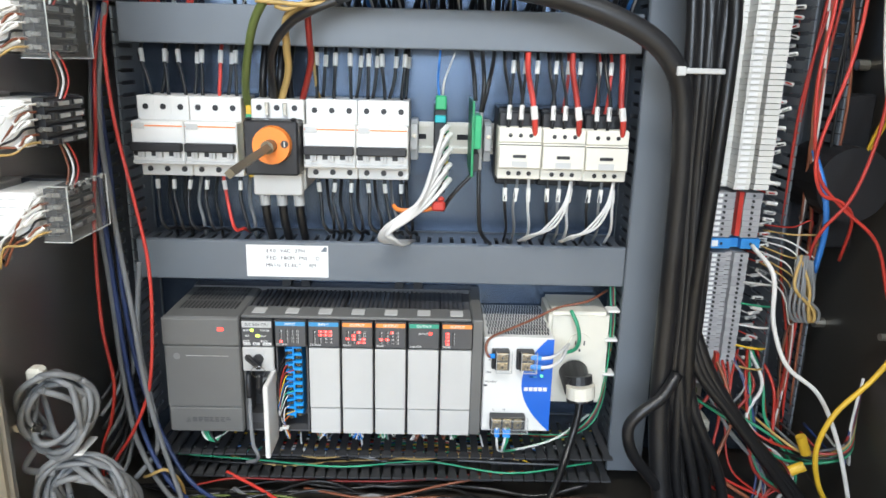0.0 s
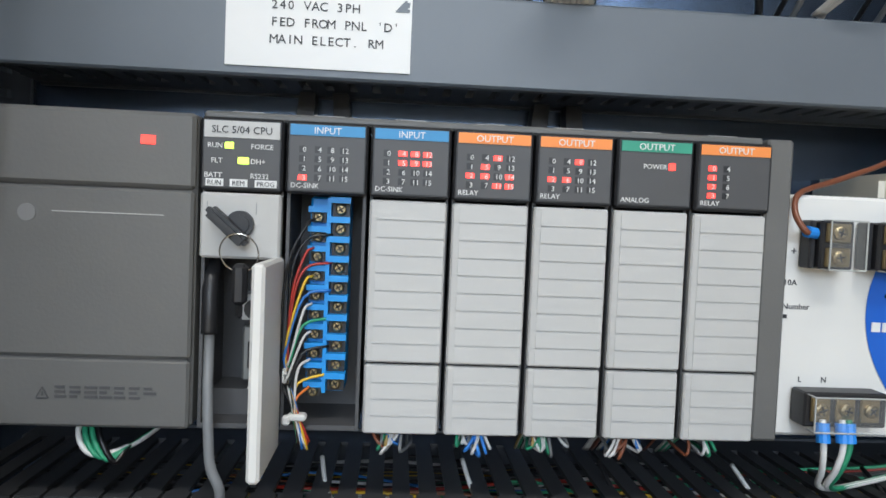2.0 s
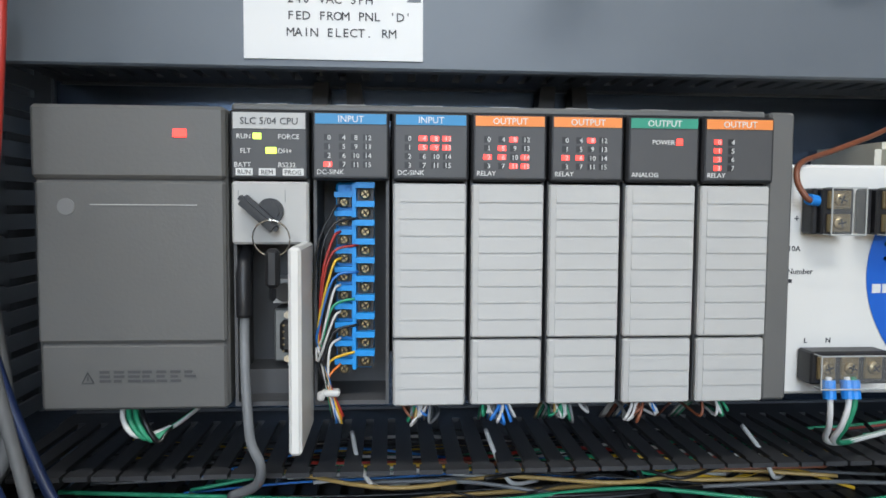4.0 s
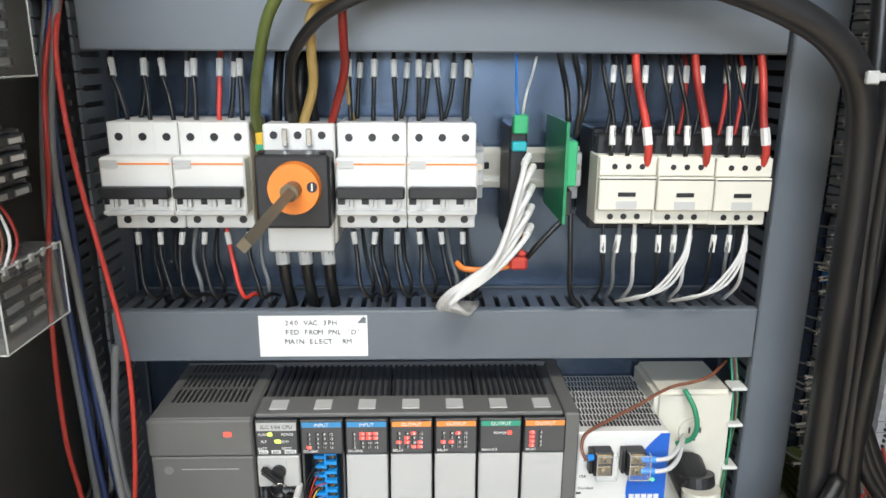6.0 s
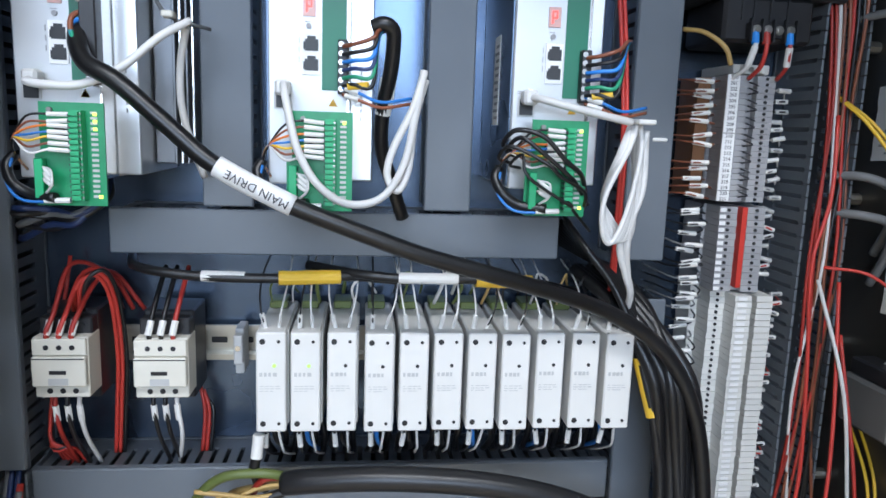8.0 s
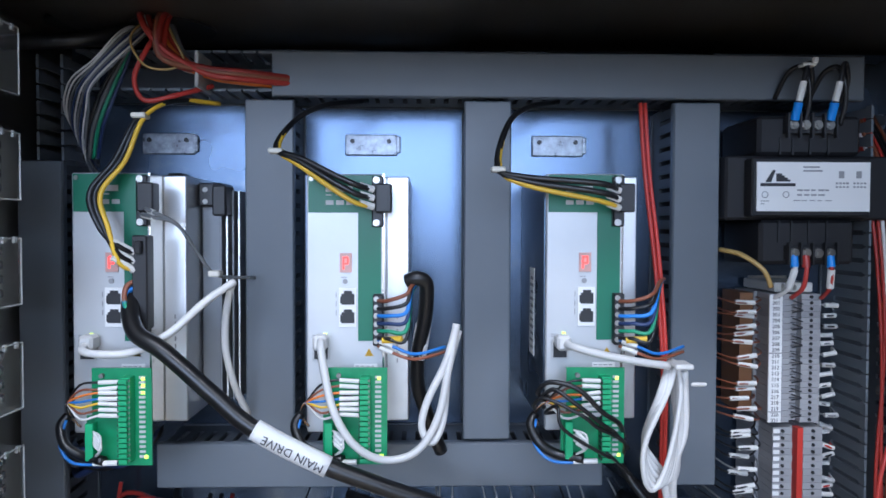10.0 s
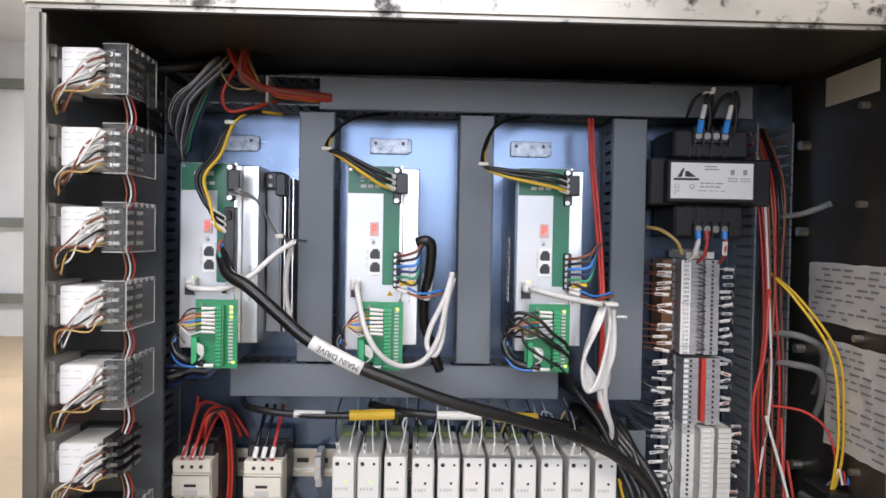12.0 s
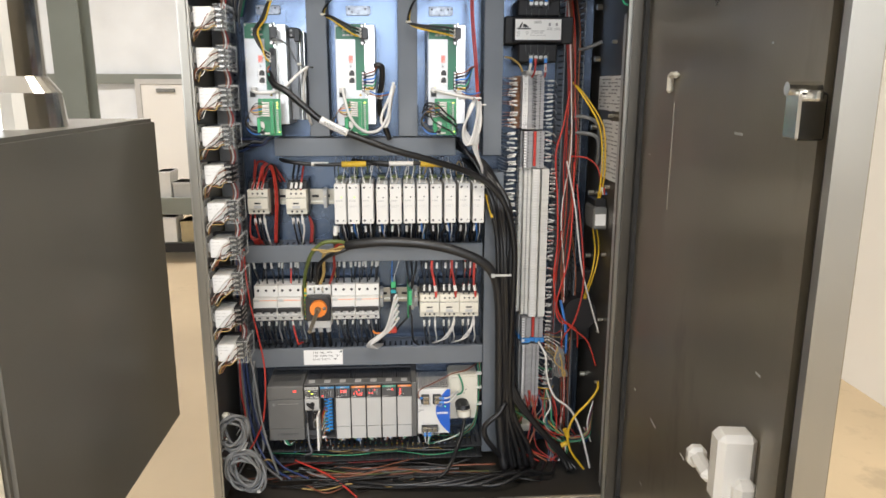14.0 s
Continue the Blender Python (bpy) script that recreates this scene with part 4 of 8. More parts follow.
def marked(name, pts, r, material, label, s0, s1, group, rs=None, sleeve=None, n=7, steps=5):
    """A wire with a marker sleeve between the points s0 and s1."""
    w = wire(name, pts, r, material, label, "wire", group, n, steps)
    part("marker_sleeve", rods((s0, s1, rs or r * 1.5, 8)), sleeve or WHITE, w, "white marker sleeve")
    return w


# ---- circuit breakers ----
def breaker(x, z=1.132, poles=3):
    p = 0.0178
    e = thing("circuit_breaker", (x, 0.1068, z), "white three pole circuit breaker with black toggles", "circuit breaker", "circuit breakers")
    W = poles * p - 0.0006
    bm = boxes((x, x + W, 0.046, 0.1068, z - 0.041, z + 0.041), bevel=0.001)
    box(bm, x, x + W, 0.026, 0.046, z - 0.027, z + 0.017, bevel=0.0015)
    for k in range(1, poles):
        box(bm, x + k * p - 0.0007, x + k * p - 0.0001, 0.0455, 0.046, z + 0.018, z + 0.0405)
    part("housing", bm, WHITE, e)
    part("orange_line", B(x + 0.001, x + W - 0.001, 0.0255, 0.026, z + 0.0118, z + 0.0130), ORANGE, e)
    part("maker_mark", boxes((x + 0.002, x + 0.014, 0.0250, 0.0255, z + 0.0095, z + 0.0150)), GREYW, e)
    part("toggle_bar", boxes((x + 0.001, x + W - 0.001, 0.018, 0.026, z - 0.0128, z - 0.0040), bevel=0.0012), BLACK, e)
    for k in range(poles):
        c = x + (k + 0.5) * p
        part("toggle_slot", boxes((c - 0.0075, c - 0.002, 0.0252, 0.026, z - 0.018, z - 0.0105)), BLACK, e)
        part("toggle_foot", boxes((c - 0.0015, c + 0.0015, 0.021, 0.026, z - 0.019, z - 0.011), (c + 0.0020, c + 0.0045, 0.021, 0.026, z - 0.019, z - 0.011)), GREYW, e)
        for dz in (0.030, -0.034):
            part("screw_hole", rods(((c, 0.0461, z + dz), (c, 0.0453, z + dz), 0.0030, 14)), BLACK, e)
    part("lower_lip", boxes((x + 0.0005, x + W - 0.0005, 0.0245, 0.026, z - 0.0255, z - 0.0225)), GREYW, e)
    return e


br = breaker(-0.1065)
copy_thing(br, pose(-0.1065 + 0.0535, 0.1068, 1.132))
copy_thing(br, pose(0.0665, 0.1068, 1.132))
copy_thing(br, pose(0.0665 + 0.0535, 0.1068, 1.132))

rw = random.Random(21)
WL = "control wire with white marker sleeve at the breakers"
for k in range(12):
    x = -0.1065 + 0.0178 * (k + 0.5) if k < 6 else 0.0665 + 0.0178 * (k - 5.5)
    if k in (5,):
        m = W_BLACK
    m = W_RED if k == 4 else W_BLACK
    t = x + rw.uniform(-0.006, 0.003) - (0.008 if k < 3 else 0)
    marked("breaker_wire", [(x, 0.066, 1.170), (x, 0.064, 1.178), ((x + t) / 2, 0.070, 1.195), (t, 0.074, 1.212), (t, 0.085, 1.232)], 0.0019, m, WL, (t * 0.8 + x * 0.2, 0.0725, 1.206), (t, 0.0765, 1.219), "breaker wires", 0.0027)
    if k % 2 == 0 or k > 8:
        s = x + rw.uniform(0.004, 0.009)
        marked("breaker_wire", [(x + 0.003, 0.085, 1.172), (s, 0.088, 1.195), (s + 0.002, 0.09, 1.232)], 0.0019, W_BLACK, WL, (s + 0.001, 0.0885, 1.205), (s + 0.002, 0.0893, 1.217), "breaker wires", 0.0026)
    d = x + rw.uniform(-0.003, 0.003)
    marked("breaker_wire", [(x, 0.064, 1.094), (x, 0.062, 1.086), (d, 0.060, 1.065), (d + 0.003 + rw.uniform(-0.003, 0.005), 0.052, 1.042), (d + 0.010, 0.054, 1.031), (d + 0.015, 0.066, 1.030), (d + 0.017, 0.085, 1.022)], 0.0019, W_RED if k == 4 else W_BLACK, WL, (x, 0.062, 1.084), (x * 0.5 + d * 0.5, 0.061, 1.074), "breaker wires", 0.0024)
    if k not in (4,):
        wire("duct_wire", [(x + 0.004, 0.09, 1.09), (d + 0.006, 0.075, 1.06), (d + 0.012, 0.068, 1.040), (d + 0.010, 0.08, 1.018)], 0.0019, rw.choice((W_BLACK, W_BLACK, W_GREY)), "black control wire entering the slotted duct", "wire", "duct wires", 6, 4)

# ---- main disconnect switch ----
ds = thing("disconnect_switch", (0.037, 0.1068, 1.125), "black disconnect switch with orange round knob and shaft", "switch")
part("switch_body", boxes((0.010, 0.0645, 0.046, 0.1068, 1.078, 1.172), (0.012, 0.0625, 0.036, 0.046, 1.074, 1.098), bevel=0.0015), WHITE, ds)
part("face_plate", boxes((0.0105, 0.0645, 0.010, 0.040, 1.099, 1.1535), (0.0125, 0.018, 0.010, 0.020, 1.1535, 1.1560), (0.057, 0.0625, 0.010, 0.020, 1.1535, 1.1560), bevel=0.002), BLACK, ds)
kn = part("knob", rods(((0.0395, 0.010, 1.1300), (0.0395, 0.0, 1.1300), 0.0190, 36, 0.0182)), ORANGE, ds, "orange round knob")
part("knob_mark", rods(((0.0530, 0.0, 1.1318), (0.0530, -0.0008, 1.1318), 0.0038, 18)), BLACK, kn)
part("knob_line", boxes((0.0525, 0.0535, -0.0013, -0.0008, 1.1292, 1.1345)), WHITE, kn)
part("shaft", rods(((0.0395, 0.0, 1.1300), (0.0385, -0.012, 1.1295), 0.0065, 14), ((0.0390, -0.010, 1.1295), (0.0350, -0.128, 1.1230), 0.0046, 4)), mat("shaft_zinc", (0.20, 0.17, 0.12), 0.45, metal=0.6, var=0.2), ds, "square zinc shaft with a worn end")
for k in range(3):
    c = 0.0185 + 0.0182 * k
    part("screw_hole", rods(((c, 0.0461, 1.1635), (c, 0.0453, 1.1635), 0.0030, 14)), BLACK, ds)
    if k < 2:
        part("jumper_clip", boxes((c + 0.0070, c + 0.0112, 0.040, 0.046, 1.1555, 1.1690), bevel=0.0006), CHROME, ds)
part("earth_strip", boxes((0.0035, 0.0095, 0.050, 0.11, 1.090, 1.165), bevel=0.001), W_YEL, ds, "yellow and green earth terminal")
for k in range(6):
    part("earth_mark", B(0.0033, 0.0097, 0.0495, 0.050, 1.096 + k * 0.011, 1.101 + k * 0.011), W_GRN, ds)
for k in range(3):
    c = 0.0185 + 0.0182 * k
    w = wire("feed_wire", [(c, 0.055, 1.080), (c + 0.001, 0.052, 1.068), (c + 0.002, 0.055, 1.045), (c + 0.003, 0.075, 1.015)], 0.0046, W_BLACK, "thick black feed wire below the disconnect", "wire", "feed wires")
    part("clear_boot", rods(((c, 0.0535, 1.074), (c + 0.0012, 0.052, 1.060), 0.0056, 12)), GREYW, w, "clear boot")
# stripped conductors of the feed cable
TOPX = 0.112
for pts, r, m, lab in (
        ([(TOPX, 0.006, 1.275), (0.085, 0.0, 1.283), (0.052, 0.002, 1.278), (0.028, 0.012, 1.252), (0.014, 0.028, 1.215), (0.006, 0.045, 1.180), (0.006, 0.06, 1.160)], 0.0042, W_OLV, "olive green earth conductor of the feed cable"),
        ([(TOPX, 0.000, 1.268), (0.085, 0.0, 1.258), (0.060, 0.008, 1.245), (0.040, 0.022, 1.222), (0.034, 0.040, 1.195), (0.032, 0.06, 1.168)], 0.0042, W_BLACK, "black conductor of the feed cable"),
        ([(TOPX, 0.004, 1.272), (0.085, 0.010, 1.265), (0.056, 0.020, 1.252), (0.052, 0.030, 1.225), (0.050, 0.045, 1.200), (0.038, 0.06, 1.168)], 0.0038, W_TAN, "tan conductor of the feed cable"),
        ([(TOPX, 0.006, 1.276), (0.090, 0.002, 1.277), (0.078, 0.010, 1.260), (0.076, 0.022, 1.232), (0.074, 0.040, 1.210), (0.060, 0.06, 1.168)], 0.0032, W_DRED, "red conductor of the feed cable"),
        ([(TOPX + 0.01, 0.0, 1.270), (0.085, -0.002, 1.262), (0.055, 0.002, 1.263), (0.030, 0.004, 1.265)], 0.0022, W_TAN, "frayed tan filler of the feed cable"),
        ([(TOPX + 0.01, 0.0, 1.274), (0.085, 0.004, 1.268), (0.062, 0.002, 1.258), (0.048, 0.004, 1.260)], 0.0020, W_TAN, "frayed tan filler of the feed cable")):
    wire("feed_conductor", pts, r, m, lab, "conductor", "feed conductors", 10)
for k in range(4):
    wire("feed_wire", [(0.016 + 0.010 * k, 0.075, 1.168), (0.018 + 0.009 * k, 0.072, 1.195), (0.020 + 0.009 * k, 0.085, 1.232)], 0.0042, W_BLACK, "thick black wire above the disconnect", "wire", "feed wires")
wire("thin_wire", [(0.078, 0.07, 1.170), (0.074, 0.066, 1.190), (0.070, 0.075, 1.232)], 0.0015, W_TAN, "thin tan wire beside the breakers", "wire")

# ---- plug-in modules on the middle rail ----
def stop(x, z=1.130):
    e = thing("end_stop", (x, 0.107, z), "grey rail end stop with a screw", "end stop", "end stops")
    part("stop_body", boxes((x, x + 0.008, 0.080, 0.1068, z - 0.022, z + 0.022), (x, x + 0.008, 0.070, 0.080, z - 0.010, z + 0.018), bevel=0.001), GREYW, e)
    part("screw", rods(((x + 0.004, 0.070, z + 0.006), (x + 0.004, 0.068, z + 0.006), 0.0026, 10)), CHROME, e)


stop(0.1735)
stop(0.2530)
stop(0.052, 1.365)
im = thing("interface_module", (0.205, 0.1068, 1.13), "slim black interface module with green plug connectors", "module")
part("module_body", boxes((0.1985, 0.2120, 0.045, 0.1068, 1.078, 1.172), bevel=0.0015), BLACK, im)
part("connector", boxes((0.2000, 0.2110, 0.036, 0.048, 1.166, 1.1800), bevel=0.001), PCBT, im, "green plug connector")
part("connector", boxes((0.1995, 0.2110, 0.038, 0.046, 1.1525, 1.1600), bevel=0.001), mat("teal_connector", (0.02, 0.38, 0.42), 0.4), im, "teal plug connector")
for k in range(8):
    part("spring_clamp", boxes((0.2085, 0.2140, 0.040, 0.046, 1.085 + k * 0.0082, 1.090 + k * 0.0082), bevel=0.0008), PCBT if k % 3 else W_YEL, im)
wire("thin_wire", [(0.2035, 0.040, 1.180), (0.2020, 0.042, 1.195), (0.2035, 0.060, 1.222), (0.204, 0.08, 1.232)], 0.0011, W_BLUE, "thin blue wire above the interface module", "wire")
wire("thin_wire", [(0.2070, 0.040, 1.180), (0.2085, 0.036, 1.195), (0.2140, 0.045, 1.210), (0.2190, 0.06, 1.222)], 0.0010, W_WHITE, "thin white wire above the interface module", "wire")
for k in range(8):
    z = 1.148 - k * 0.0078
    x = 0.2105 + (k % 2) * 0.0035
    w = wire("signal_wire", [(x, 0.036, z), (x - 0.003, 0.024, z - 0.004), (0.203 - 0.001 * k, 0.016, z - 0.020), (0.188 - 0.0016 * k, 0.008, 1.080 - 0.0030 * k), (0.166 - 0.0018 * k, 0.008, 1.060 - 0.0026 * k), (0.150 + 0.0014 * k, 0.014, 1.046 - 0.0016 * k), (0.144 + 0.0032 * k, 0.026, 1.032 - 0.0008 * k), (0.152 + 0.003 * k, 0.046, 1.023), (0.158 + 0.003 * k, 0.08, 1.016)], 0.0023, W_WHITE, "white signal wire bundled from the interface module", "wire", "signal wires")
    part("marker_sleeve", rods(((x + 0.002, 0.038, z + 0.001), (x - 0.003, 0.025, z - 0.003), 0.0030, 10)), WHITE, w)
wire("flagging_tie", [(0.158, 0.030, 1.067), (0.165, 0.024, 1.0635), (0.185, 0.022, 1.0640), (0.200, 0.024, 1.0670), (0.206, 0.026, 1.0720)], 0.0024, W_ORG, "red orange strap across the white wires", "strap")
solid("strap_end", boxes((0.198, 0.212, 0.018, 0.026, 1.064, 1.074), (0.204, 0.211, 0.018, 0.026, 1.074, 1.079), bevel=0.002), W_RED, "red orange strap end", "strap")
cb = thing("circuit_card", (0.242, 0.1068, 1.13), "green circuit card standing edge on in a rail carrier", "circuit card")
part("card", boxes((0.2370, 0.2392, 0.020, 0.106, 1.100, 1.176)), PCB, cb)
part("connector", boxes((0.2392, 0.2470, 0.024, 0.060, 1.128, 1.162), bevel=0.001), PCBT, cb)
part("connector", boxes((0.2392, 0.2455, 0.030, 0.060, 1.104, 1.124), bevel=0.001), BLACK, cb)
part("carrier", boxes((0.2395, 0.2520, 0.085, 0.1068, 1.098, 1.160)), GREYW, cb)
for pts, m in (([(0.240, 0.03, 1.176), (0.238, 0.035, 1.200), (0.234, 0.06, 1.232)], W_BLACK), ([(0.246, 0.03, 1.165), (0.248, 0.030, 1.195), (0.246, 0.06, 1.232)], W_BLACK), ([(0.246, 0.034, 1.106), (0.247, 0.030, 1.070), (0.250, 0.036, 1.040), (0.262, 0.055, 1.022), (0.265, 0.08, 1.015)], W_BLACK), ([(0.240, 0.030, 1.102), (0.228, 0.028, 1.090), (0.216, 0.030, 1.075), (0.210, 0.045, 1.060)], W_BLACK), ([(0.247, 0.034, 1.165), (0.252, 0.03, 1.19), (0.258, 0.05, 1.215), (0.26, 0.07, 1.232)], W_BLACK)):
    wire("card_wire", pts, 0.0022, m, "black wire of the green circuit card", "wire", "card wires")


# ---- contactors ----
def contactor(x, z):
    e = thing("contactor", (x, 0.1068, z), "cream and black three pole contactor with screw terminals", "contactor", "contactors")
    part("base", boxes((x + 0.001, x + 0.0440, 0.060, 0.1068, z - 0.010, z + 0.072), (x + 0.001, x + 0.044, 0.046, 0.060, z + 0.052, z + 0.068), bevel=0.0015), BLACK, e)
    bm = boxes((x, x + 0.0445, 0.034, 0.062, z, z + 0.0535), bevel=0.001)
    part("front", bm, CREAM, e)
    part("nose", B(x + 0.0005, x + 0.0440, 0.027, 0.0338, z + 0.012, z + 0.038, bevel=0.001), CREAM, e)
    part("terminal_shroud", B(x + 0.0005, x + 0.0440, 0.030, 0.0338, z + 0.0385, z + 0.053, bevel=0.0008), CREAM, e)
    part("slot", B(x + 0.015, x + 0.0285, 0.0264, 0.027, z + 0.023, z + 0.0262), BLACK, e)
    part("id_tag", B(x + 0.014, x + 0.030, 0.0266, 0.027, z + 0.0135, z + 0.0195), GREYW, e)
    part("seam", B(x + 0.001, x + 0.0435, 0.0268, 0.0272, z + 0.0358, z + 0.0368), BLACK, e)
    for k in range(3):
        c = x + 0.0225 + (k - 1) * 0.0105
        part("screw_hole", rods(((c, 0.0303, z + 0.0455), (c, 0.0295, z + 0.0455), 0.0022, 12)), BLACK, e)
        part("screw_hole", rods(((c, 0.0343, z + 0.006), (c, 0.0335, z + 0.006), 0.0024, 12)), BLACK, e)
        part("power_screw", rods(((x + 0.010 + 0.0125 * k, 0.0462, z + 0.060), (x + 0.010 + 0.0125 * k, 0.0450, z + 0.060), 0.0036, 12)), BLACKM, e)
    return e


ct = contactor(0.2650, 1.0970)
for x, z in ((0.3100, 1.0965), (0.3545, 1.0960), (-0.1060, 1.3385), (-0.0240, 1.3375)):
    copy_thing(ct, pose(x, 0.1068, z))
rc = random.Random(31)
for c in range(3):
    x = 0.265 + 0.0448 * c
    for k in range(3):
        xx = x + 0.010 + 0.0125 * k
        red = k == 2
        t = xx + rc.uniform(-0.004, 0.004) - (0.004 if red else 0.006)
        ww = 0.0030 if red else 0.0018
        if red:
            marked("contactor_wire", [(xx + 0.002, 0.034, 1.140), (xx + 0.001, 0.028, 1.156), (xx - 0.002, 0.032, 1.178), (t, 0.044, 1.208), (t + 0.002, 0.06, 1.232)], ww, W_RED, "red contactor wire with white marker sleeve", (xx + 0.0008, 0.0283, 1.159), (xx - 0.001, 0.0300, 1.172), "contactor wires", 0.0036)
        else:
            marked("contactor_wire", [(xx - 0.001, 0.036, 1.146), (xx, 0.034, 1.156), (xx + 0.001, 0.040, 1.178), (t + 0.006, 0.052, 1.205), (t + 0.005, 0.07, 1.232)], ww, W_BLACK, "black contactor wire with white marker sleeve", (xx, 0.0345, 1.158), (xx + 0.0008, 0.0385, 1.172), "contactor wires", 0.0025)
        u = xx + 0.004
        marked("contactor_wire", [(xx, 0.056, 1.160), (u, 0.060, 1.185), (u + 0.002, 0.066, 1.212), (u + 0.002, 0.08, 1.232)], 0.0017, rc.choice((W_BLACK, W_BLACK, W_BLUE, W_RED)), "control wire above the contactors with marker sleeve", (u + 0.001, 0.063, 1.203), (u + 0.002, 0.0665, 1.216), "contactor wires", 0.0025)
        d = xx + rc.uniform(-0.004, 0.002)
        marked("contactor_wire", [(xx, 0.045, 1.097), (xx, 0.043, 1.088), (d, 0.042, 1.065), (d + 0.004, 0.055, 1.040), (d + 0.004, 0.08, 1.018)], 0.0016, W_BLACK if k == 0 else W_WHITE if k == 2 else W_GREY, "contactor outgoing wire with marker sleeve", (xx, 0.043, 1.086), (xx * 0.4 + d * 0.6, 0.042, 1.072), "contactor wires", 0.0024)
    if c:
        for k in range(3):
            wire("white_loop", [(x + 0.034, 0.040, 1.095), (x + 0.030 - 0.002 * k, 0.032, 1.070), (x + 0.018 - 0.006 * k, 0.030, 1.048 - 0.002 * k), (x - 0.002 - 0.003 * k, 0.036, 1.036), (x - 0.012 - 0.002 * k, 0.06, 1.024)], 0.0012, W_WHITE, "thin white wire looping below the contactors", "wire", "white loops", 6)
for c, x in enumerate((-0.106, -0.024)):
    for k in range(3):
        xx = x + 0.012 + 0.010 * k
        marked("contactor_wire", [(xx, 0.036, 1.386), (xx, 0.032, 1.396), (xx + 0.004, 0.040, 1.412), (xx + 0.008 + 0.004 * c, 0.07, 1.432 + 0.008 * (2 - k)), (xx + 0.030 - 0.006 * k, 0.09, 1.436), (xx + 0.040, 0.10, 1.40)] if c == 0 else [(xx, 0.036, 1.386), (xx + 0.001, 0.034, 1.400), (xx + 0.004, 0.05, 1.425), (xx + 0.004, 0.08, 1.445)], 0.0022, W_RED if c == 0 or k == 2 else W_BLACK, "contactor wire with white marker sleeve, upper row", (xx, 0.0325, 1.394), (xx + 0.002, 0.037, 1.406), "contactor wires", 0.0030)
        marked("contactor_wire", [(xx, 0.045, 1.338), (xx, 0.042, 1.328), (xx + 0.003, 0.045, 1.300), (xx + 0.006 - 0.012 * (c and k == 2), 0.07, 1.262)], 0.0020, (W_WHITE if k == 2 else W_DRED if (k == 0 and c == 0) else W_BLACK), "contactor outgoing wire, upper row", (xx, 0.042, 1.328), (xx + 0.001, 0.043, 1.314), "contactor wires", 0.0028)
    for k in range(3):
        q = x + 0.050 + 0.004 * k
        wire("red_loop", [(q - 0.012, 0.10, 1.33 - 0.01 * k), (q - 0.006, 0.095, 1.30), (q - 0.008, 0.09, 1.262)] if c else [(q - 0.026, 0.06, 1.408), (q - 0.020, 0.055, 1.432 + 0.002 * k), (q - 0.006, 0.06, 1.440 + 0.002 * k), (q, 0.075, 1.415), (q + 0.001, 0.085, 1.36), (q - 0.003, 0.09, 1.31), (q - 0.006, 0.09, 1.262)], 0.0019, W_RED if k < 2 else W_BLACK, "red wire arching between the upper contactors", "wire", "red loops")


# ---- slim relay modules ----
SX = (0.083, 0.111, 0.141, 0.172, 0.201, 0.230, 0.259, 0.288, 0.318, 0.3490, 0.3795)
rs = random.Random(41)


def slim(x, lamp):
    e = thing("slim_relay", (x, 0.1068, 1.3215), "slim white rail mounted relay module" + (" with a lit green lamp" if lamp else " with screws"), "relay module", "slim relays")
    part("case", boxes((x, x + 0.0243, -0.004, 0.1068, 1.3215, 1.4075), bevel=0.0012), WHITE, e)
    part("side_plate", boxes((x + 0.0243, x + 0.0256, 0.010, 0.1068, 1.3235, 1.4055)), GREYW, e)
    for dx, dz, r in ((0.0055, 0.0785, 0.0024), (0.0185, 0.0785, 0.0014), (0.0055, 0.0075, 0.0024), (0.0185, 0.0075, 0.0014)):
        part("screw_hole", rods(((x + dx, -0.0041, 1.3215 + dz), (x + dx, -0.0046, 1.3215 + dz), r, 12)), BLACK, e)
    part("lamp", rods(((x + 0.0150, -0.0041, 1.3795), (x + 0.0150, -0.0049, 1.3795), 0.0015, 12)), LED_LIME if lamp else BLACK, e)
    bm = bmesh.new()
    bars(bm, x + 0.003, x + 0.021, -0.0041, 1.3735, 1, 0.0032, 0.001, rs, 5)
    bars(bm, x + 0.003, x + 0.020, -0.0041, 1.362, 3, 0.0005, 0.0016, rs, 4)
    part("faint_print", bm, GREYW, e)["kind"] = "stuff"
    return e


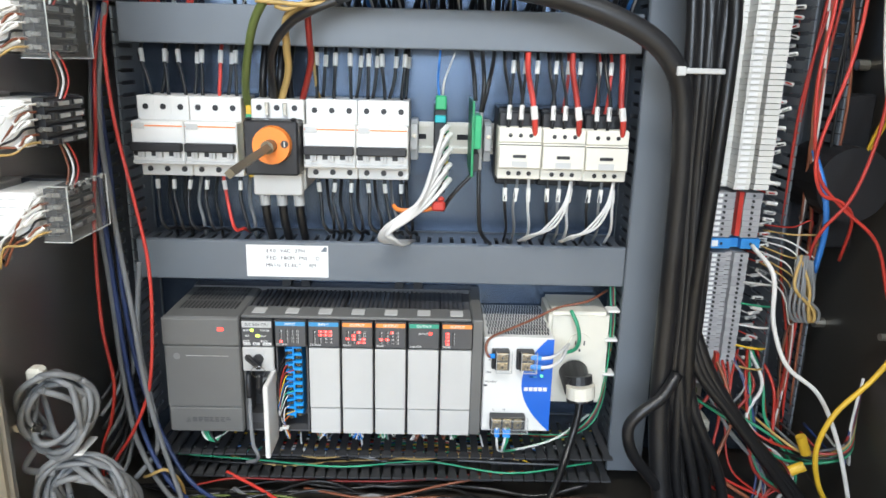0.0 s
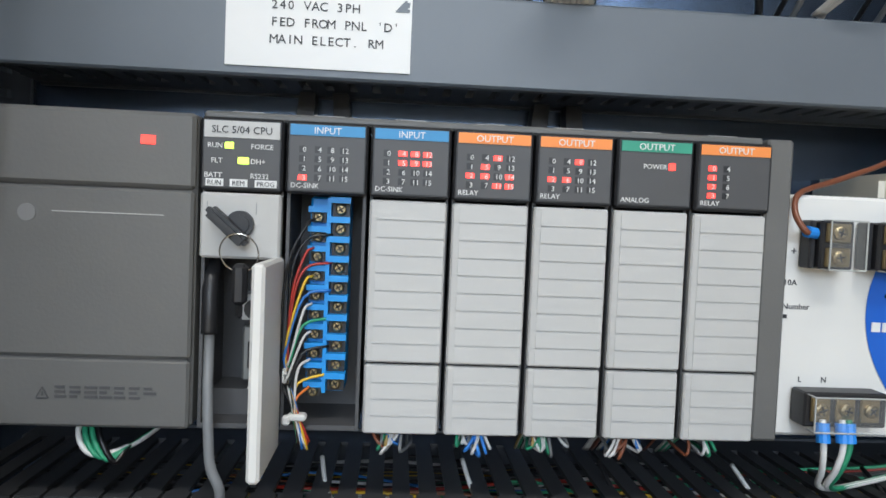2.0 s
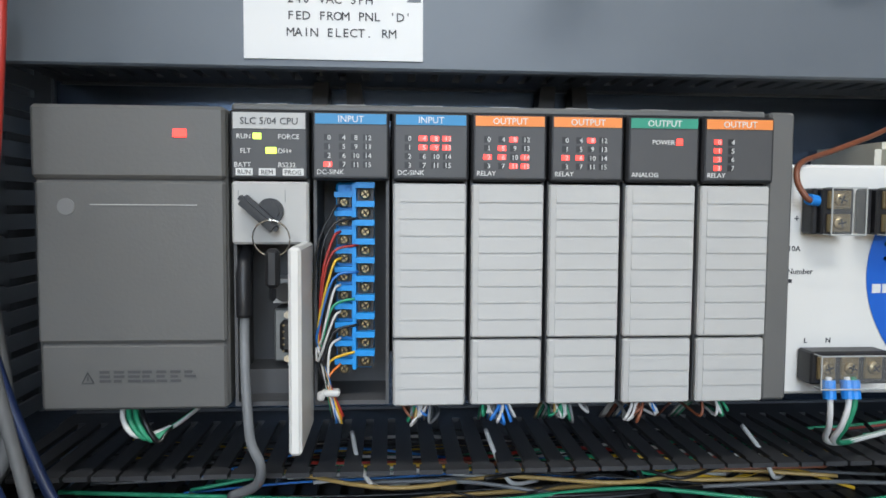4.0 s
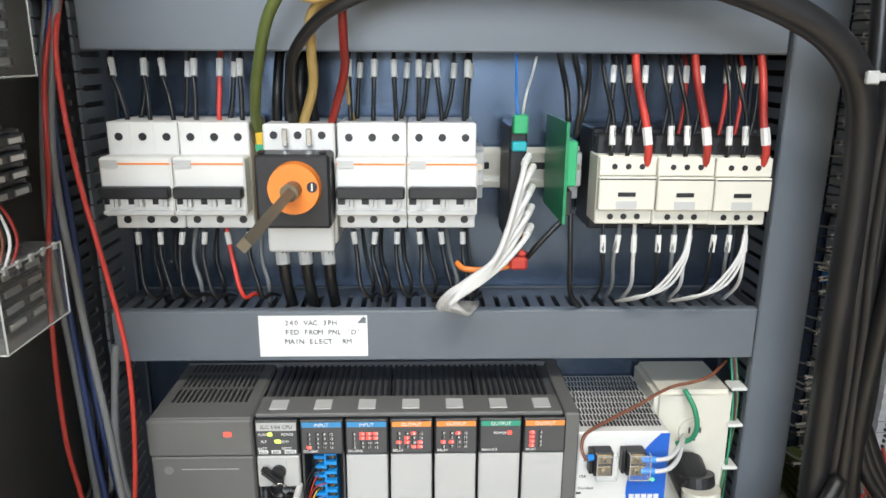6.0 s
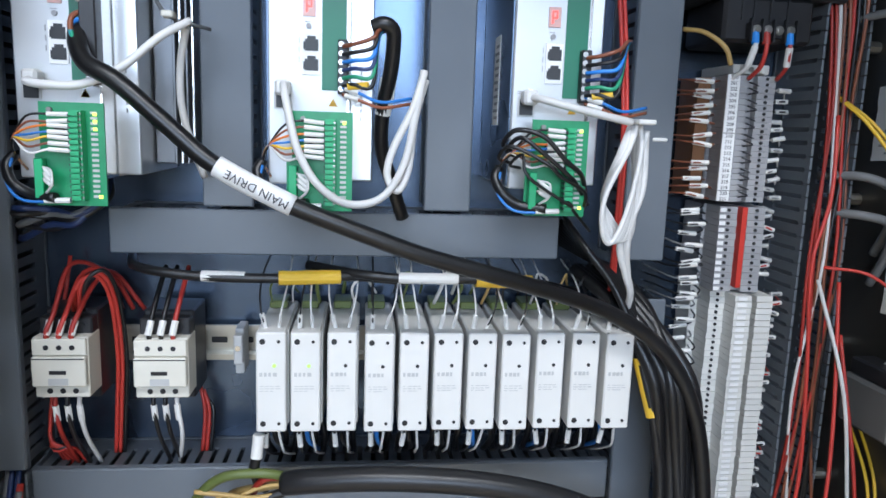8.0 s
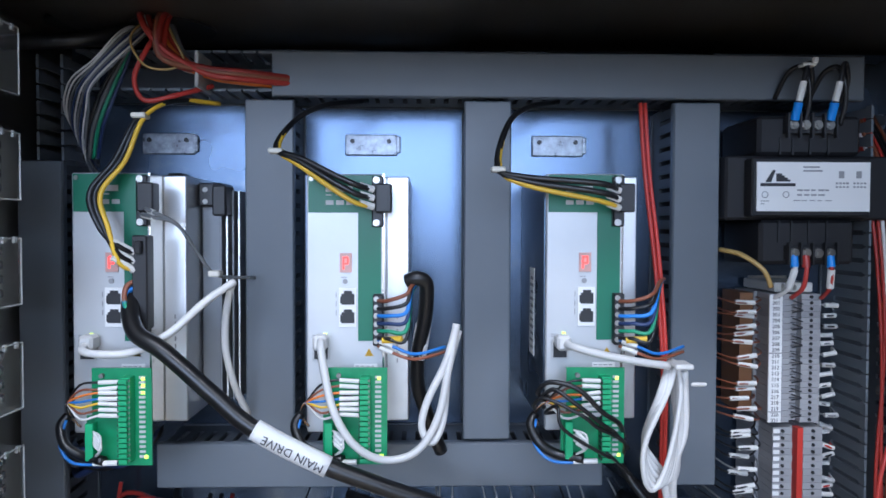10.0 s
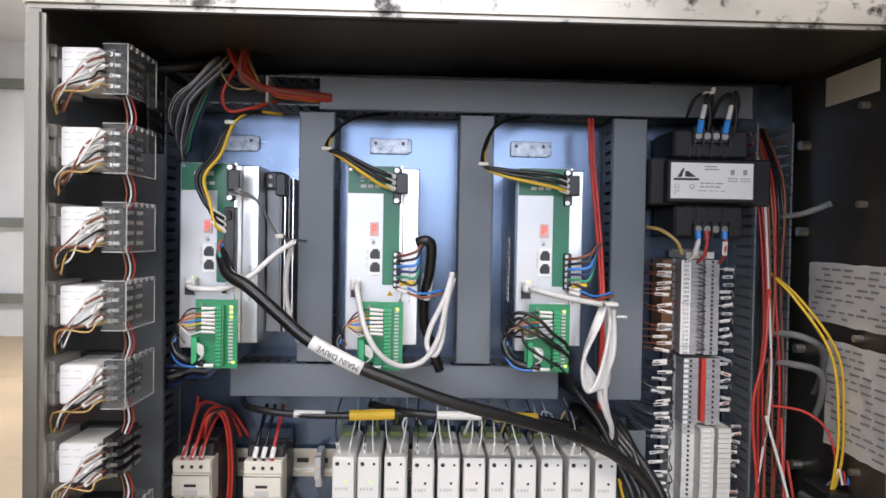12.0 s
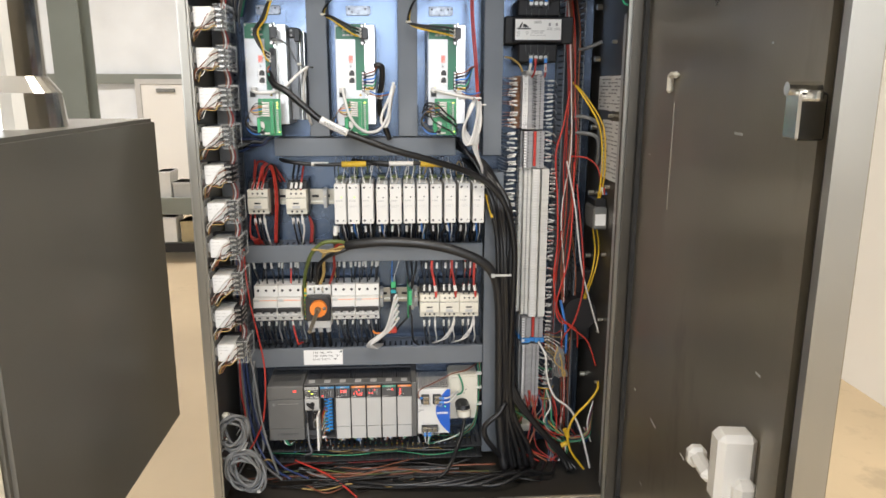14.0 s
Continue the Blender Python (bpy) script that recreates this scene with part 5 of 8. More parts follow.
s1 = slim(SX[0], True)
copy_thing(s1, pose(SX[1], 0.1068, 1.3213))
s2 = slim(SX[2], False)
for x in SX[3:]:
    copy_thing(s2, pose(x, 0.1068, 1.3210 + rs.uniform(-0.0006, 0.0008)))
for i, x in enumerate(SX):
    for k in range(2):
        xx = x + 0.006 + 0.011 * k
        lean = rs.uniform(-0.008, 0.010)
        marked("relay_wire", [(xx, 0.014, 1.4065), (xx + lean * 0.4, 0.008, 1.418), (xx + lean, 0.018, 1.432), (xx + lean * 1.3, 0.05, 1.445), (xx + lean, 0.09, 1.455)], 0.0008, rs.choice((W_BLACK, W_WHITE, W_BLACK, W_WHITE)), "relay wire with white marker sleeve", (xx, 0.013, 1.407), (xx + lean * 0.45, 0.0085, 1.420), "relay wires", 0.0021 if k == 0 else 0.0013)
        dn = rs.uniform(-0.004, 0.004)
        marked("relay_wire", [(xx, 0.012, 1.322), (xx, 0.010, 1.314), (xx + dn, 0.014, 1.298), (xx + dn, 0.04, 1.282), (xx + dn + 0.004, 0.08, 1.262)], 0.0011, W_BLACK if k == 0 else W_WHITE, "relay outgoing wire with marker sleeve", (xx, 0.010, 1.314), (xx + dn * 0.8, 0.0125, 1.301), "relay wires", 0.0024 if k == 0 else 0.0012)
    wire("relay_wire", [(x + 0.010, 0.03, 1.320), (x + 0.012, 0.03, 1.300), (x + 0.016, 0.05, 1.284), (x + 0.018, 0.09, 1.262)], 0.0022, rs.choice((W_BLACK, W_BLACK, W_BLUE)), "dark relay wire entering the slotted duct", "wire", "relay wires")
    for k in range(3):
        xx = x + 0.004 + 0.009 * k
        wire("relay_wire", [(xx, 0.060 + 0.012 * k, 1.322), (xx + rs.uniform(-0.004, 0.004), 0.058 + 0.012 * k, 1.302), (xx + rs.uniform(-0.006, 0.006), 0.066 + 0.008 * k, 1.282), (xx, 0.085, 1.262)], 0.0031, W_BLACK, "thick black relay wire entering the slotted duct", "wire", "relay wires", 7, 4)
    eb = thing("earth_terminal", (x + 0.008, 0.10, 1.418), "yellow and green earth terminal behind the relays", "terminal", "earth terminals")
    part("terminal_body", boxes((x + 0.002, x + 0.018, 0.070, 0.10, 1.409, 1.416), bevel=0.001), W_OLV, eb)
# black cables with yellow and white tags along the row
for z, pts in ((1.450, [(-0.040, 0.090, 1.452), (-0.020, 0.040, 1.452), (0.03, 0.030, 1.447), (0.10, 0.028, 1.446), (0.16, 0.035, 1.447), (0.21, 0.05, 1.44)]), (1.448, [(0.12, 0.06, 1.452), (0.165, 0.032, 1.450), (0.21, 0.028, 1.447), (0.28, 0.028, 1.447), (0.32, 0.03, 1.444), (0.36, 0.035, 1.435)])):
    c = wire("drive_cable", pts, 0.0042, W_BLACK, "black drive cable with yellow and white tags", "cable", "drive cables", 10)
    a = 0.098 if z == 1.450 else 0.268
    part("yellow_tag", rods(((a, 0.028, 1.4463), (a + 0.052, 0.0335, 1.4468) if z == 1.450 else (a + 0.05, 0.029, 1.4448), 0.0062, 14)), W_YEL, c, "yellow tag")
    part("white_tag", rods(((0.034, 0.030, 1.447), (0.070, 0.029, 1.4465), 0.0048, 12) if z == 1.450 else ((0.200, 0.0285, 1.4475), (0.252, 0.028, 1.447), 0.0050, 12)), WHITE, c, "white tag")
for k in range(14):
    x = 0.09 + 0.023 * k + rs.uniform(-0.006, 0.006)
    wire("thin_loop", [(x, 0.05, 1.420), (x + rs.uniform(-0.006, 0.006), 0.035, 1.438), (x + rs.uniform(0.0, 0.014), 0.04, 1.450), (x + rs.uniform(0.010, 0.022), 0.06, 1.440), (x + 0.02, 0.08, 1.422)], rs.uniform(0.0008, 0.0018), rs.choice((W_BLACK, W_BLACK, W_WHITE, W_OLV, W_TAN)), "thin wire looping above the slim relays", "wire", "loops above the relays", 6)
solid("white_sleeve", rods(((0.084, 0.004, 1.316), (0.082, 0.002, 1.296), 0.0050, 14)), WHITE, "white heat shrink sleeve under a relay", "sleeve")
wire("stub_cable", [(0.082, 0.003, 1.298), (0.080, 0.004, 1.285), (0.082, 0.010, 1.270), (0.090, 0.012, 1.262)], 0.0045, W_BLACK, "black cable stub under the first relay", "cable")

# ---- servo drives ----
rd = random.Random(51)


RWIN = mat("red_window", (0.62, 0.36, 0.32), 0.3)


def drive(x, z0=1.530, z1=1.732):
    """Deep slim drive: silver front with a green header and strip, aluminium side plate."""
    e = thing("servo_drive", (x, 0.1185, z0), "tall silver and green servo drive with small red display", "servo drive", "servo drives")
    part("chassis", boxes((x, x + 0.0600, -0.016, 0.118, z0, z1), bevel=0.001), SILVER, e)
    part("side_plate", boxes((x + 0.0605, x + 0.0790, 0.010, 0.118, z0 + 0.002, z1), bevel=0.001), ALU, e, "aluminium side plate")
    part("front_edge", boxes((x + 0.0590, x + 0.0605, -0.017, 0.012, z0, z1)), CHROME, e)
    bm = bmesh.new()
    box(bm, x + 0.0015, x + 0.0580, -0.0170, -0.016, z1 - 0.030, z1 - 0.001)
    box(bm, x + 0.0400, x + 0.0580, -0.0170, -0.016, z0 + 0.072, z1 - 0.030)
    part("green_header", bm, GREEN, e)
    bm = bmesh.new()
    box(bm, x + 0.015, x + 0.036, -0.0173, -0.0170, z1 - 0.014, z1 - 0.0095)
    bars(bm, x + 0.015, x + 0.038, -0.0171, z1 - 0.016, 1, 0.0008, 0.001, rd, 3)
    part("maker_mark", bm, GREYW, e)
    bm = bmesh.new()
    for k in range(3):
        box(bm, x + 0.015 + k * 0.008, x + 0.021 + k * 0.008, -0.0173, -0.0170, z1 - 0.024, z1 - 0.0205)
    part("model_mark", bm, GREYW, e)
    dp = part("display", B(x + 0.0258, x + 0.0352, -0.0175, -0.016, z1 - 0.0765, z1 - 0.0615), RWIN, e, "pale red display window")
    part("segment", boxes((x + 0.0283, x + 0.0325, -0.0178, -0.0175, z1 - 0.0655, z1 - 0.0643), (x + 0.0281, x + 0.0293, -0.0178, -0.0175, z1 - 0.0738, z1 - 0.0650), (x + 0.0315, x + 0.0327, -0.0178, -0.0175, z1 - 0.0692, z1 - 0.0650), (x + 0.0283, x + 0.0325, -0.0178, -0.0175, z1 - 0.0702, z1 - 0.0690)), LED_R, dp, "lit red digit")
    part("reset_button", rods(((x + 0.0300, -0.016, z1 - 0.0835), (x + 0.0300, -0.0175, z1 - 0.0835), 0.0020, 12)), INKG, e)
    jk = part("network_jack", boxes((x + 0.0250, x + 0.0385, -0.0172, -0.016, z1 - 0.1190, z1 - 0.0885)), PAPER, e, "pair of network jacks in a white frame")
    for zt in (z1 - 0.0900, z1 - 0.1045):
        part("jack_hole", boxes((x + 0.0272, x + 0.0372, -0.0176, -0.0172, zt - 0.0115, zt - 0.0030), (x + 0.0290, x + 0.0354, -0.0176, -0.0172, zt - 0.0030, zt - 0.0008), (x + 0.0262, x + 0.0272, -0.0176, -0.0172, zt - 0.0105, zt - 0.0050)), BLACK, jk)
    bm = bmesh.new()
    for k in range(3):
        box(bm, x + 0.0226, x + 0.0232, -0.0166, -0.016, z1 - 0.096 - 0.007 * k, z1 - 0.092 - 0.007 * k)
    bars(bm, x + 0.0270, x + 0.0350, -0.0160, z1 - 0.0800, 1, 0.0007, 0.001, rd, 3)
    bars(bm, x + 0.0040, x + 0.0120, -0.0160, z1 - 0.1255, 2, 0.0006, 0.0010, rd, 2)
    part("front_print", bm, INKG, e)
    lk = part("signal_jack", boxes((x + 0.0045, x + 0.0180, -0.0172, -0.016, z1 - 0.1450, z1 - 0.1300)), GREYW, e)
    part("jack_hole", boxes((x + 0.0060, x + 0.0165, -0.0176, -0.0172, z1 - 0.1440, z1 - 0.1320)), BLACK, lk)
    part("lamp", B(x + 0.0130, x + 0.0155, -0.0172, -0.016, z1 - 0.1270, z1 - 0.1240), LED_Y, e)
    bm = bmesh.new()
    tv = [bm.verts.new(p) for p in ((x + 0.0450, -0.0163, z0 + 0.0600), (x + 0.0520, -0.0163, z0 + 0.0600), (x + 0.0485, -0.0163, z0 + 0.0660))]
    bm.faces.new(tv)
    bmesh.ops.solidify(bm, geom=bm.faces[:], thickness=0.0004)
    part("warning_mark", bm, W_YEL, e)
    lbp = part("rating_label", B(x + 0.0370, x + 0.0550, -0.0164, -0.016, z0 + 0.044, z0 + 0.054), PAPER, e, "small white rating label")
    bm = bmesh.new()
    bars(bm, x + 0.0380, x + 0.0540, -0.0164, z0 + 0.0525, 4, 0.0007, 0.0014, rd, 4)
    part("label_print", bm, INKG, lbp)
    part("left_side", B(x - 0.0012, x - 0.0002, -0.013, 0.118, z0 + 0.002, z1 - 0.001), SIDE, e, "blued steel side sheet")
    sl = part("side_label", B(x - 0.0016, x - 0.0012, 0.035, 0.060, z0 + 0.050, z0 + 0.125), PAPER, e, "long white rating label on the side")
    bm = bmesh.new()
    for k in range(11):
        box(bm, x - 0.0019, x - 0.0016, 0.038, 0.052 + 0.004 * (k % 2), z0 + 0.055 + 0.006 * k, z0 + 0.0575 + 0.006 * k)
    part("label_print", bm, INKG, sl)
    bm = bmesh.new()
    for k in range(7):
        box(bm, x + 0.0690, x + 0.0700, 0.0090, 0.010, z0 + 0.050 + 0.006 * k, z0 + 0.0535 + 0.006 * k)
    part("side_print", bm, INKG, e)
    part("corner_screw", rods(((x + 0.0040, -0.0160, z1 - 0.004), (x + 0.0040, -0.0180, z1 - 0.004), 0.0018, 10)), LUG, e)
    pt = part("motor_terminal", boxes((x + 0.0520, x + 0.0600, -0.024, -0.016, z1 - 0.1330, z1 - 0.0930), bevel=0.0008), BLACK, e)
    for k in range(6):
        part("clamp_screw", rods(((x + 0.0545, -0.024, z1 - 0.0965 - k * 0.0065), (x + 0.0545, -0.0246, z1 - 0.0965 - k * 0.0065), 0.0021, 10)), LUG, pt)
    sk = part("supply_terminal", boxes((x + 0.0540, x + 0.0665, -0.028, -0.014, z1 - 0.0300, z1 - 0.0080), (x + 0.0510, x + 0.0600, -0.022, -0.016, z1 - 0.0410, z1 - 0.0020), bevel=0.001), BLACK, e)
    for dz in (-0.005, -0.038):
        part("clamp_screw", rods(((x + 0.0545, -0.022, z1 + dz), (x + 0.0545, -0.0232, z1 + dz), 0.0027, 12)), LUG, sk)
    return e


d2 = drive(0.096)
copy_thing(d2, pose(0.283, 0.1185, 1.531))
d1 = drive(-0.084)
hs = thing("brake_resistor", (0.02, 0.1185, 1.535), "finned grey aluminium heat sink beside the first drive", "heat sink")
for k in range(4):
    part("fin", B(0.0130 + 0.0036 * k, 0.0144 + 0.0036 * k, 0.040 + 0.006 * k, 0.104, 1.540, 1.722), ALU if k % 2 else RESG, hs)
part("housing", B(-0.0040, 0.0120, 0.046, 0.104, 1.540, 1.722, bevel=0.001), RESG, hs, "plain dark grey housing")
part("fin_base", B(-0.0040, 0.0260, 0.104, 0.118, 1.540, 1.722), RESG, hs)
part("cap", boxes((-0.004, 0.016, 0.036, 0.074, 1.708, 1.728), (0.008, 0.020, 0.034, 0.06, 1.700, 1.726), bevel=0.0015), BLACK, hs, "black moulded end cap")
for zz in (1.712, 1.722):
    part("cap_hole", rods(((0.002, 0.036, zz), (0.002, 0.0352, zz), 0.0022, 10)), GREYW, hs)
for x in (-0.084, 0.096, 0.283):
    solid("mount_clip", boxes((x + 0.030, x + 0.046, 0.10, 0.119, 1.7335, 1.741), bevel=0.002), BLACK, "black moulded clip on top of a drive", "clip", "drive clips")
for x in (-0.058, 0.135, 0.315):
    cs = thing("cover_strip", (x, 0.119, 1.77), "dull translucent cover strip screwed to the panel", "cover", "cover strips")
    part("strip_sheet", boxes((x - 0.024, x + 0.026, 0.1165, 0.1192, 1.760, 1.780), (x + 0.020, x + 0.029, 0.1168, 0.1192, 1.7625, 1.7785), bevel=0.001), SMOKE, cs)
    for dx in (-0.017, 0.018):
        part("screw", rods(((x + dx, 0.1165, 1.7735), (x + dx, 0.1145, 1.7735), 0.0022, 10)), BLACK, cs)


def breakout(x, sz=0):
    e = thing("breakout_board", (x, -0.017, 1.512), "green terminal board with marker sleeves on its wires", "circuit board", "breakout boards")
    part("board", boxes((x, x + 0.0440, -0.040, -0.0382, 1.5125, 1.5855), (x - 0.004, x, -0.040, -0.0382, 1.5125, 1.5500)), PCB, e)
    part("standoff", boxes((x + 0.010, x + 0.034, -0.0382, -0.0172, 1.540, 1.570)), BLACK, e)
    bm = boxes((x + 0.0245, x + 0.0315, -0.049, -0.040, 1.517, 1.580), *[(x + 0.0245, x + 0.0305, -0.0525, -0.049, 1.5178 + 0.0039 * k, 1.5206 + 0.0039 * k) for k in range(16)])
    part("terminal_header", bm, PCBT, e)
    bm = bmesh.new()
    for k in range(16):
        rod(bm, (x + 0.0310, -0.0490, 1.5192 + 0.0039 * k), (x + 0.0310, -0.0496, 1.5192 + 0.0039 * k), 0.0009, 6)
    part("clamp_screw", bm, LUG, e)["kind"] = "stuff"
    part("controller_chip", B(x + 0.0100, x + 0.0180, -0.0412, -0.040, 1.560, 1.568, bevel=0.0003), BLACK, e)
    bm = bmesh.new()
    for k in range(16):
        box(bm, x + 0.0238, x + 0.0246, -0.0525, -0.044, 1.5185 + k * 0.0038, 1.5205 + k * 0.0038)
    part("terminal_mouths", bm, BLACK, e)["kind"] = "stuff"
    part("terminal_header", boxes((x - 0.002, x + 0.004, -0.048, -0.040, 1.518, 1.546), bevel=0.0006), PCBT, e)
    bm = bmesh.new()
    for k in range(17):
        box(bm, x + 0.0350, x + 0.0395, -0.0408, -0.040, 1.5185 + k * 0.0037, 1.5203 + k * 0.0037)
    part("resistor_array", bm, GREYW, e)["kind"] = "stuff"
    for k in range(3 if x < 0 else 1):
        part("lamp", B(x + 0.0368, x + 0.0392, -0.0412, -0.040, 1.5765 - k * 0.0052, 1.5788 - k * 0.0052), LED_Y, e)
    part("lamp", B(x + 0.0388, x + 0.0412, -0.0412, -0.040, 1.5180, 1.5203), LED_Y, e)
    part("stud", rods(((x + 0.008, -0.040, 1.580), (x + 0.008, -0.043, 1.580), 0.0018, 10)), SCREW, e)
    for k in range(7):
        z = 1.577 - k * 0.0042
        m = (W_BLACK, W_BRN, W_ORG, W_BLUE, W_YEL, W_BRN, W_WHITE)[k]
        a = rd.uniform(-0.0015, 0.0015)
        marked("board_wire", [(x + 0.024, -0.048, z), (x + 0.010, -0.050, z + a), (x - 0.004, -0.050, z - 0.002), (x - 0.016, -0.044, 1.560), (x - 0.022, -0.030, 1.548), (x - 0.018, -0.02, 1.536)], 0.0009, m, "thin wire with white marker sleeve on a terminal board", (x + 0.0235, -0.048, z), (x + 0.0095, -0.050, z + a), "board wires", 0.0016, None, 6, 4)
    return e


for x in (-0.059, 0.116, 0.295):
    breakout(x)
    wire("board_cable", [(x - 0.022, -0.030, 1.548), (x - 0.026, -0.034, 1.540), (x - 0.020, -0.040, 1.528), (x - 0.006, -0.042, 1.520), (x + 0.012, -0.048, 1.5185)], 0.0038, W_BLACK, "dark jacketed cable curling to a terminal board", "cable", "board cables")
    marked("board_wire", [(x - 0.022, -0.034, 1.545), (x - 0.024, -0.040, 1.528), (x - 0.010, -0.046, 1.516), (x + 0.022, -0.048, 1.517)], 0.0012, W_BLUE, "blue wire with white marker sleeve on a terminal board", (x + 0.022, -0.048, 1.517), (x + 0.004, -0.047, 1.5163), "board wires", 0.0020)
    for k in range(3):
        marked("board_wire", [(x + 0.004, -0.047, 1.540 - 0.004 * k), (x + 0.012, -0.054, 1.538 - 0.003 * k), (x + 0.012, -0.054, 1.528), (x + 0.006, -0.048, 1.522)], 0.0009, W_WHITE, "short white wire on a terminal board", (x + 0.006, -0.049, 1.539 - 0.004 * k), (x + 0.012, -0.054, 1.534 - 0.003 * k), "board wires", 0.0016)
for k, (a, b, c) in enumerate(((0.0, 0.0, 0.0), (0.003, -0.009, -0.004), (-0.003, -0.020, 0.004), (0.006, -0.030, -0.010))):
    wire("board_cable", [(0.284 + a, -0.026, 1.560 + b * 0.4), (0.273 + a, -0.040, 1.566 + b * 0.5), (0.280 + a, -0.052, 1.577 + b * 0.6), (0.300 + c, -0.057, 1.573 + b), (0.318 + a, -0.055, 1.556 + b * 0.8 + c), (0.333 + c, -0.048, 1.545 + b * 0.7), (0.342 + a, -0.030, 1.530 + b)], 0.0019 - 0.0002 * k, W_BLACK, "black cable crossing the third terminal board", "cable", "board cables", 8)
# supply leads of the drives
for i, (x, knot) in enumerate(((-0.084, (-0.030, -0.020, 1.775)), (0.096, (0.075, -0.028, 1.748)), (0.283, (0.243, -0.028, 1.735)))):
    for k, m in enumerate((W_BLACK, W_BLACK, W_YEL)):
        z = 1.720 - 0.0065 * k
        if i == 0:
            pts = [(0.006 + 0.003 * k, 0.045, 1.796), (-0.012, 0.010, 1.792), (knot[0] + 0.002 * k, knot[1], knot[2]), (-0.045 + 0.004 * k, -0.030, 1.740), (-0.060 + 0.004 * k, -0.038, 1.715), (-0.052 + 0.003 * k, -0.040, 1.690), (-0.040, -0.036, 1.676 - 0.006 * k), (-0.030, -0.026, 1.670 - 0.0068 * k)]
            s0, s1 = (-0.032, -0.028, 1.671 - 0.0068 * k), (-0.044, -0.038, 1.680 - 0.006 * k)
        else:
            pts = [(knot[0] + 0.062, 0.060, 1.802), (knot[0] + 0.030, 0.015, 1.790), (knot[0] + 0.010, -0.012, 1.772), (knot[0] + 0.001 * k, knot[1], knot[2] + 0.002), (knot[0] + 0.020, -0.036, knot[2] - 0.006 - 0.003 * k), (x + 0.036, -0.040, z + 0.004), (x + 0.0530, -0.032, z - 0.001)]
            s0, s1 = (x + 0.0530, -0.032, z - 0.001), (x + 0.0430, -0.037, z + 0.002)
        marked("drive_lead", pts, 0.0023 if m is W_BLACK else 0.0019, m, "drive supply lead with white sleeve", s0, s1, "drive leads", 0.0027, None, 8)
    solid("cable_tie", boxes((knot[0] - 0.005, knot[0] + 0.006, knot[1] - 0.006, knot[1] + 0.006, knot[2] - 0.002, knot[2] + 0.002), bevel=0.001), CREAM, "pale cable tie round drive supply leads", "cable tie", "cable ties")
# motor leads of drives two and three
for x, j in ((0.096, (0.182, -0.022, 1.650)), (0.283, (0.376, -0.012, 1.652))):
    for k, m in enumerate((W_BRN, W_BLACK, W_BLUE, W_NAVY, W_GRN, W_BLACK)):
        z = 1.634 - 0.0058 * k
        wire("motor_lead", [(x + 0.056, -0.024, z), (x + 0.064, -0.032, z + 0.001), (x + 0.078, -0.034, z + 0.006 - 0.001 * k), (j[0] - 0.004, j[1] - 0.006, j[2] - 0.004 - 0.001 * k), (j[0] + 0.004, j[1] + 0.006, j[2] - 0.002)], 0.0016, m, "coloured motor lead entering a black cable", "wire", "motor leads")
    solid("yellow_sleeve", rods(((x + 0.060, -0.029, 1.6045), (x + 0.075, -0.034, 1.6060), 0.0026, 10)), W_YEL, "short yellow sleeve at the motor terminal", "sleeve", "yellow sleeves")
    for k in range(2):
        marked("sense_lead", [(x + 0.056, -0.024, 1.604 - 0.005 * k), (x + 0.068, -0.032, 1.600 - 0.005 * k), (x + 0.085, -0.030, 1.594 - 0.004 * k), (x + 0.108, -0.02, 1.598 - 0.004 * k)], 0.0013, W_BRN if k else W_BLUE, "sense lead with white sleeve beside a drive", (x + 0.058, -0.026, 1.603 - 0.005 * k), (x + 0.068, -0.032, 1.600 - 0.005 * k), "sense leads", 0.0020)
mc = wire("motor_cable", [(0.174, -0.022, 1.649), (0.182, -0.024, 1.6515), (0.1885, -0.022, 1.6480), (0.1895, -0.018, 1.638), (0.1880, -0.010, 1.618), (0.1830, 0.0, 1.590), (0.1825, 0.010, 1.560), (0.192, 0.02, 1.530), (0.202, 0.03, 1.500)], 0.0058, W_BLACK, "thick black motor cable behind the second drive", "cable", "", 12)
part("grey_tag", rods(((0.1868, -0.0060, 1.6130), (0.1828, 0.0020, 1.586), 0.0064, 16)), PAPER, mc, "white printed cable tag")
# main motor cable with its tag, down across the panel to the right
MP = [(-0.036, -0.024, 1.636), (-0.032, -0.036, 1.626), (-0.022, -0.048, 1.612), (0.000, -0.055, 1.600), (0.035, -0.058, 1.570), (0.064, -0.060, 1.546), (0.110, -0.062, 1.522), (0.160, -0.060, 1.502), (0.215, -0.055, 1.482), (0.290, -0.042, 1.460), (0.370, -0.025, 1.432), (0.425, -0.022, 1.395), (0.455, -0.024, 1.340), (0.468, -0.026, 1.270), (0.469, -0.028, 1.210), (0.466, -0.03, 1.10), (0.466, -0.02, 0.95), (0.480, -0.01, 0.82), (0.49, 0.0, 0.745)]
mm = wire("main_motor_cable", MP, 0.0066, W_BLACK, "thick black main drive cable with a white tag", "cable", "", 12)
tg = bmesh.new()
sweep(tg, [(0.066, -0.0605, 1.545), (0.088, -0.0615, 1.533), (0.119, -0.0622, 1.518)], 0.0078, 14, 4)
part("white_tag", tg, PAPER, mm, "white printed cable tag")
bm = bmesh.new()
ax = (Vector((0.066, -0.0605, 1.545)) - Vector((0.119, -0.0622, 1.518))).normalized()
m4 = Matrix.Translation((0.1175, -0.0708, 1.5215)) @ Matrix.Rotation(math.atan2(-ax.z, ax.x), 4, "Y")
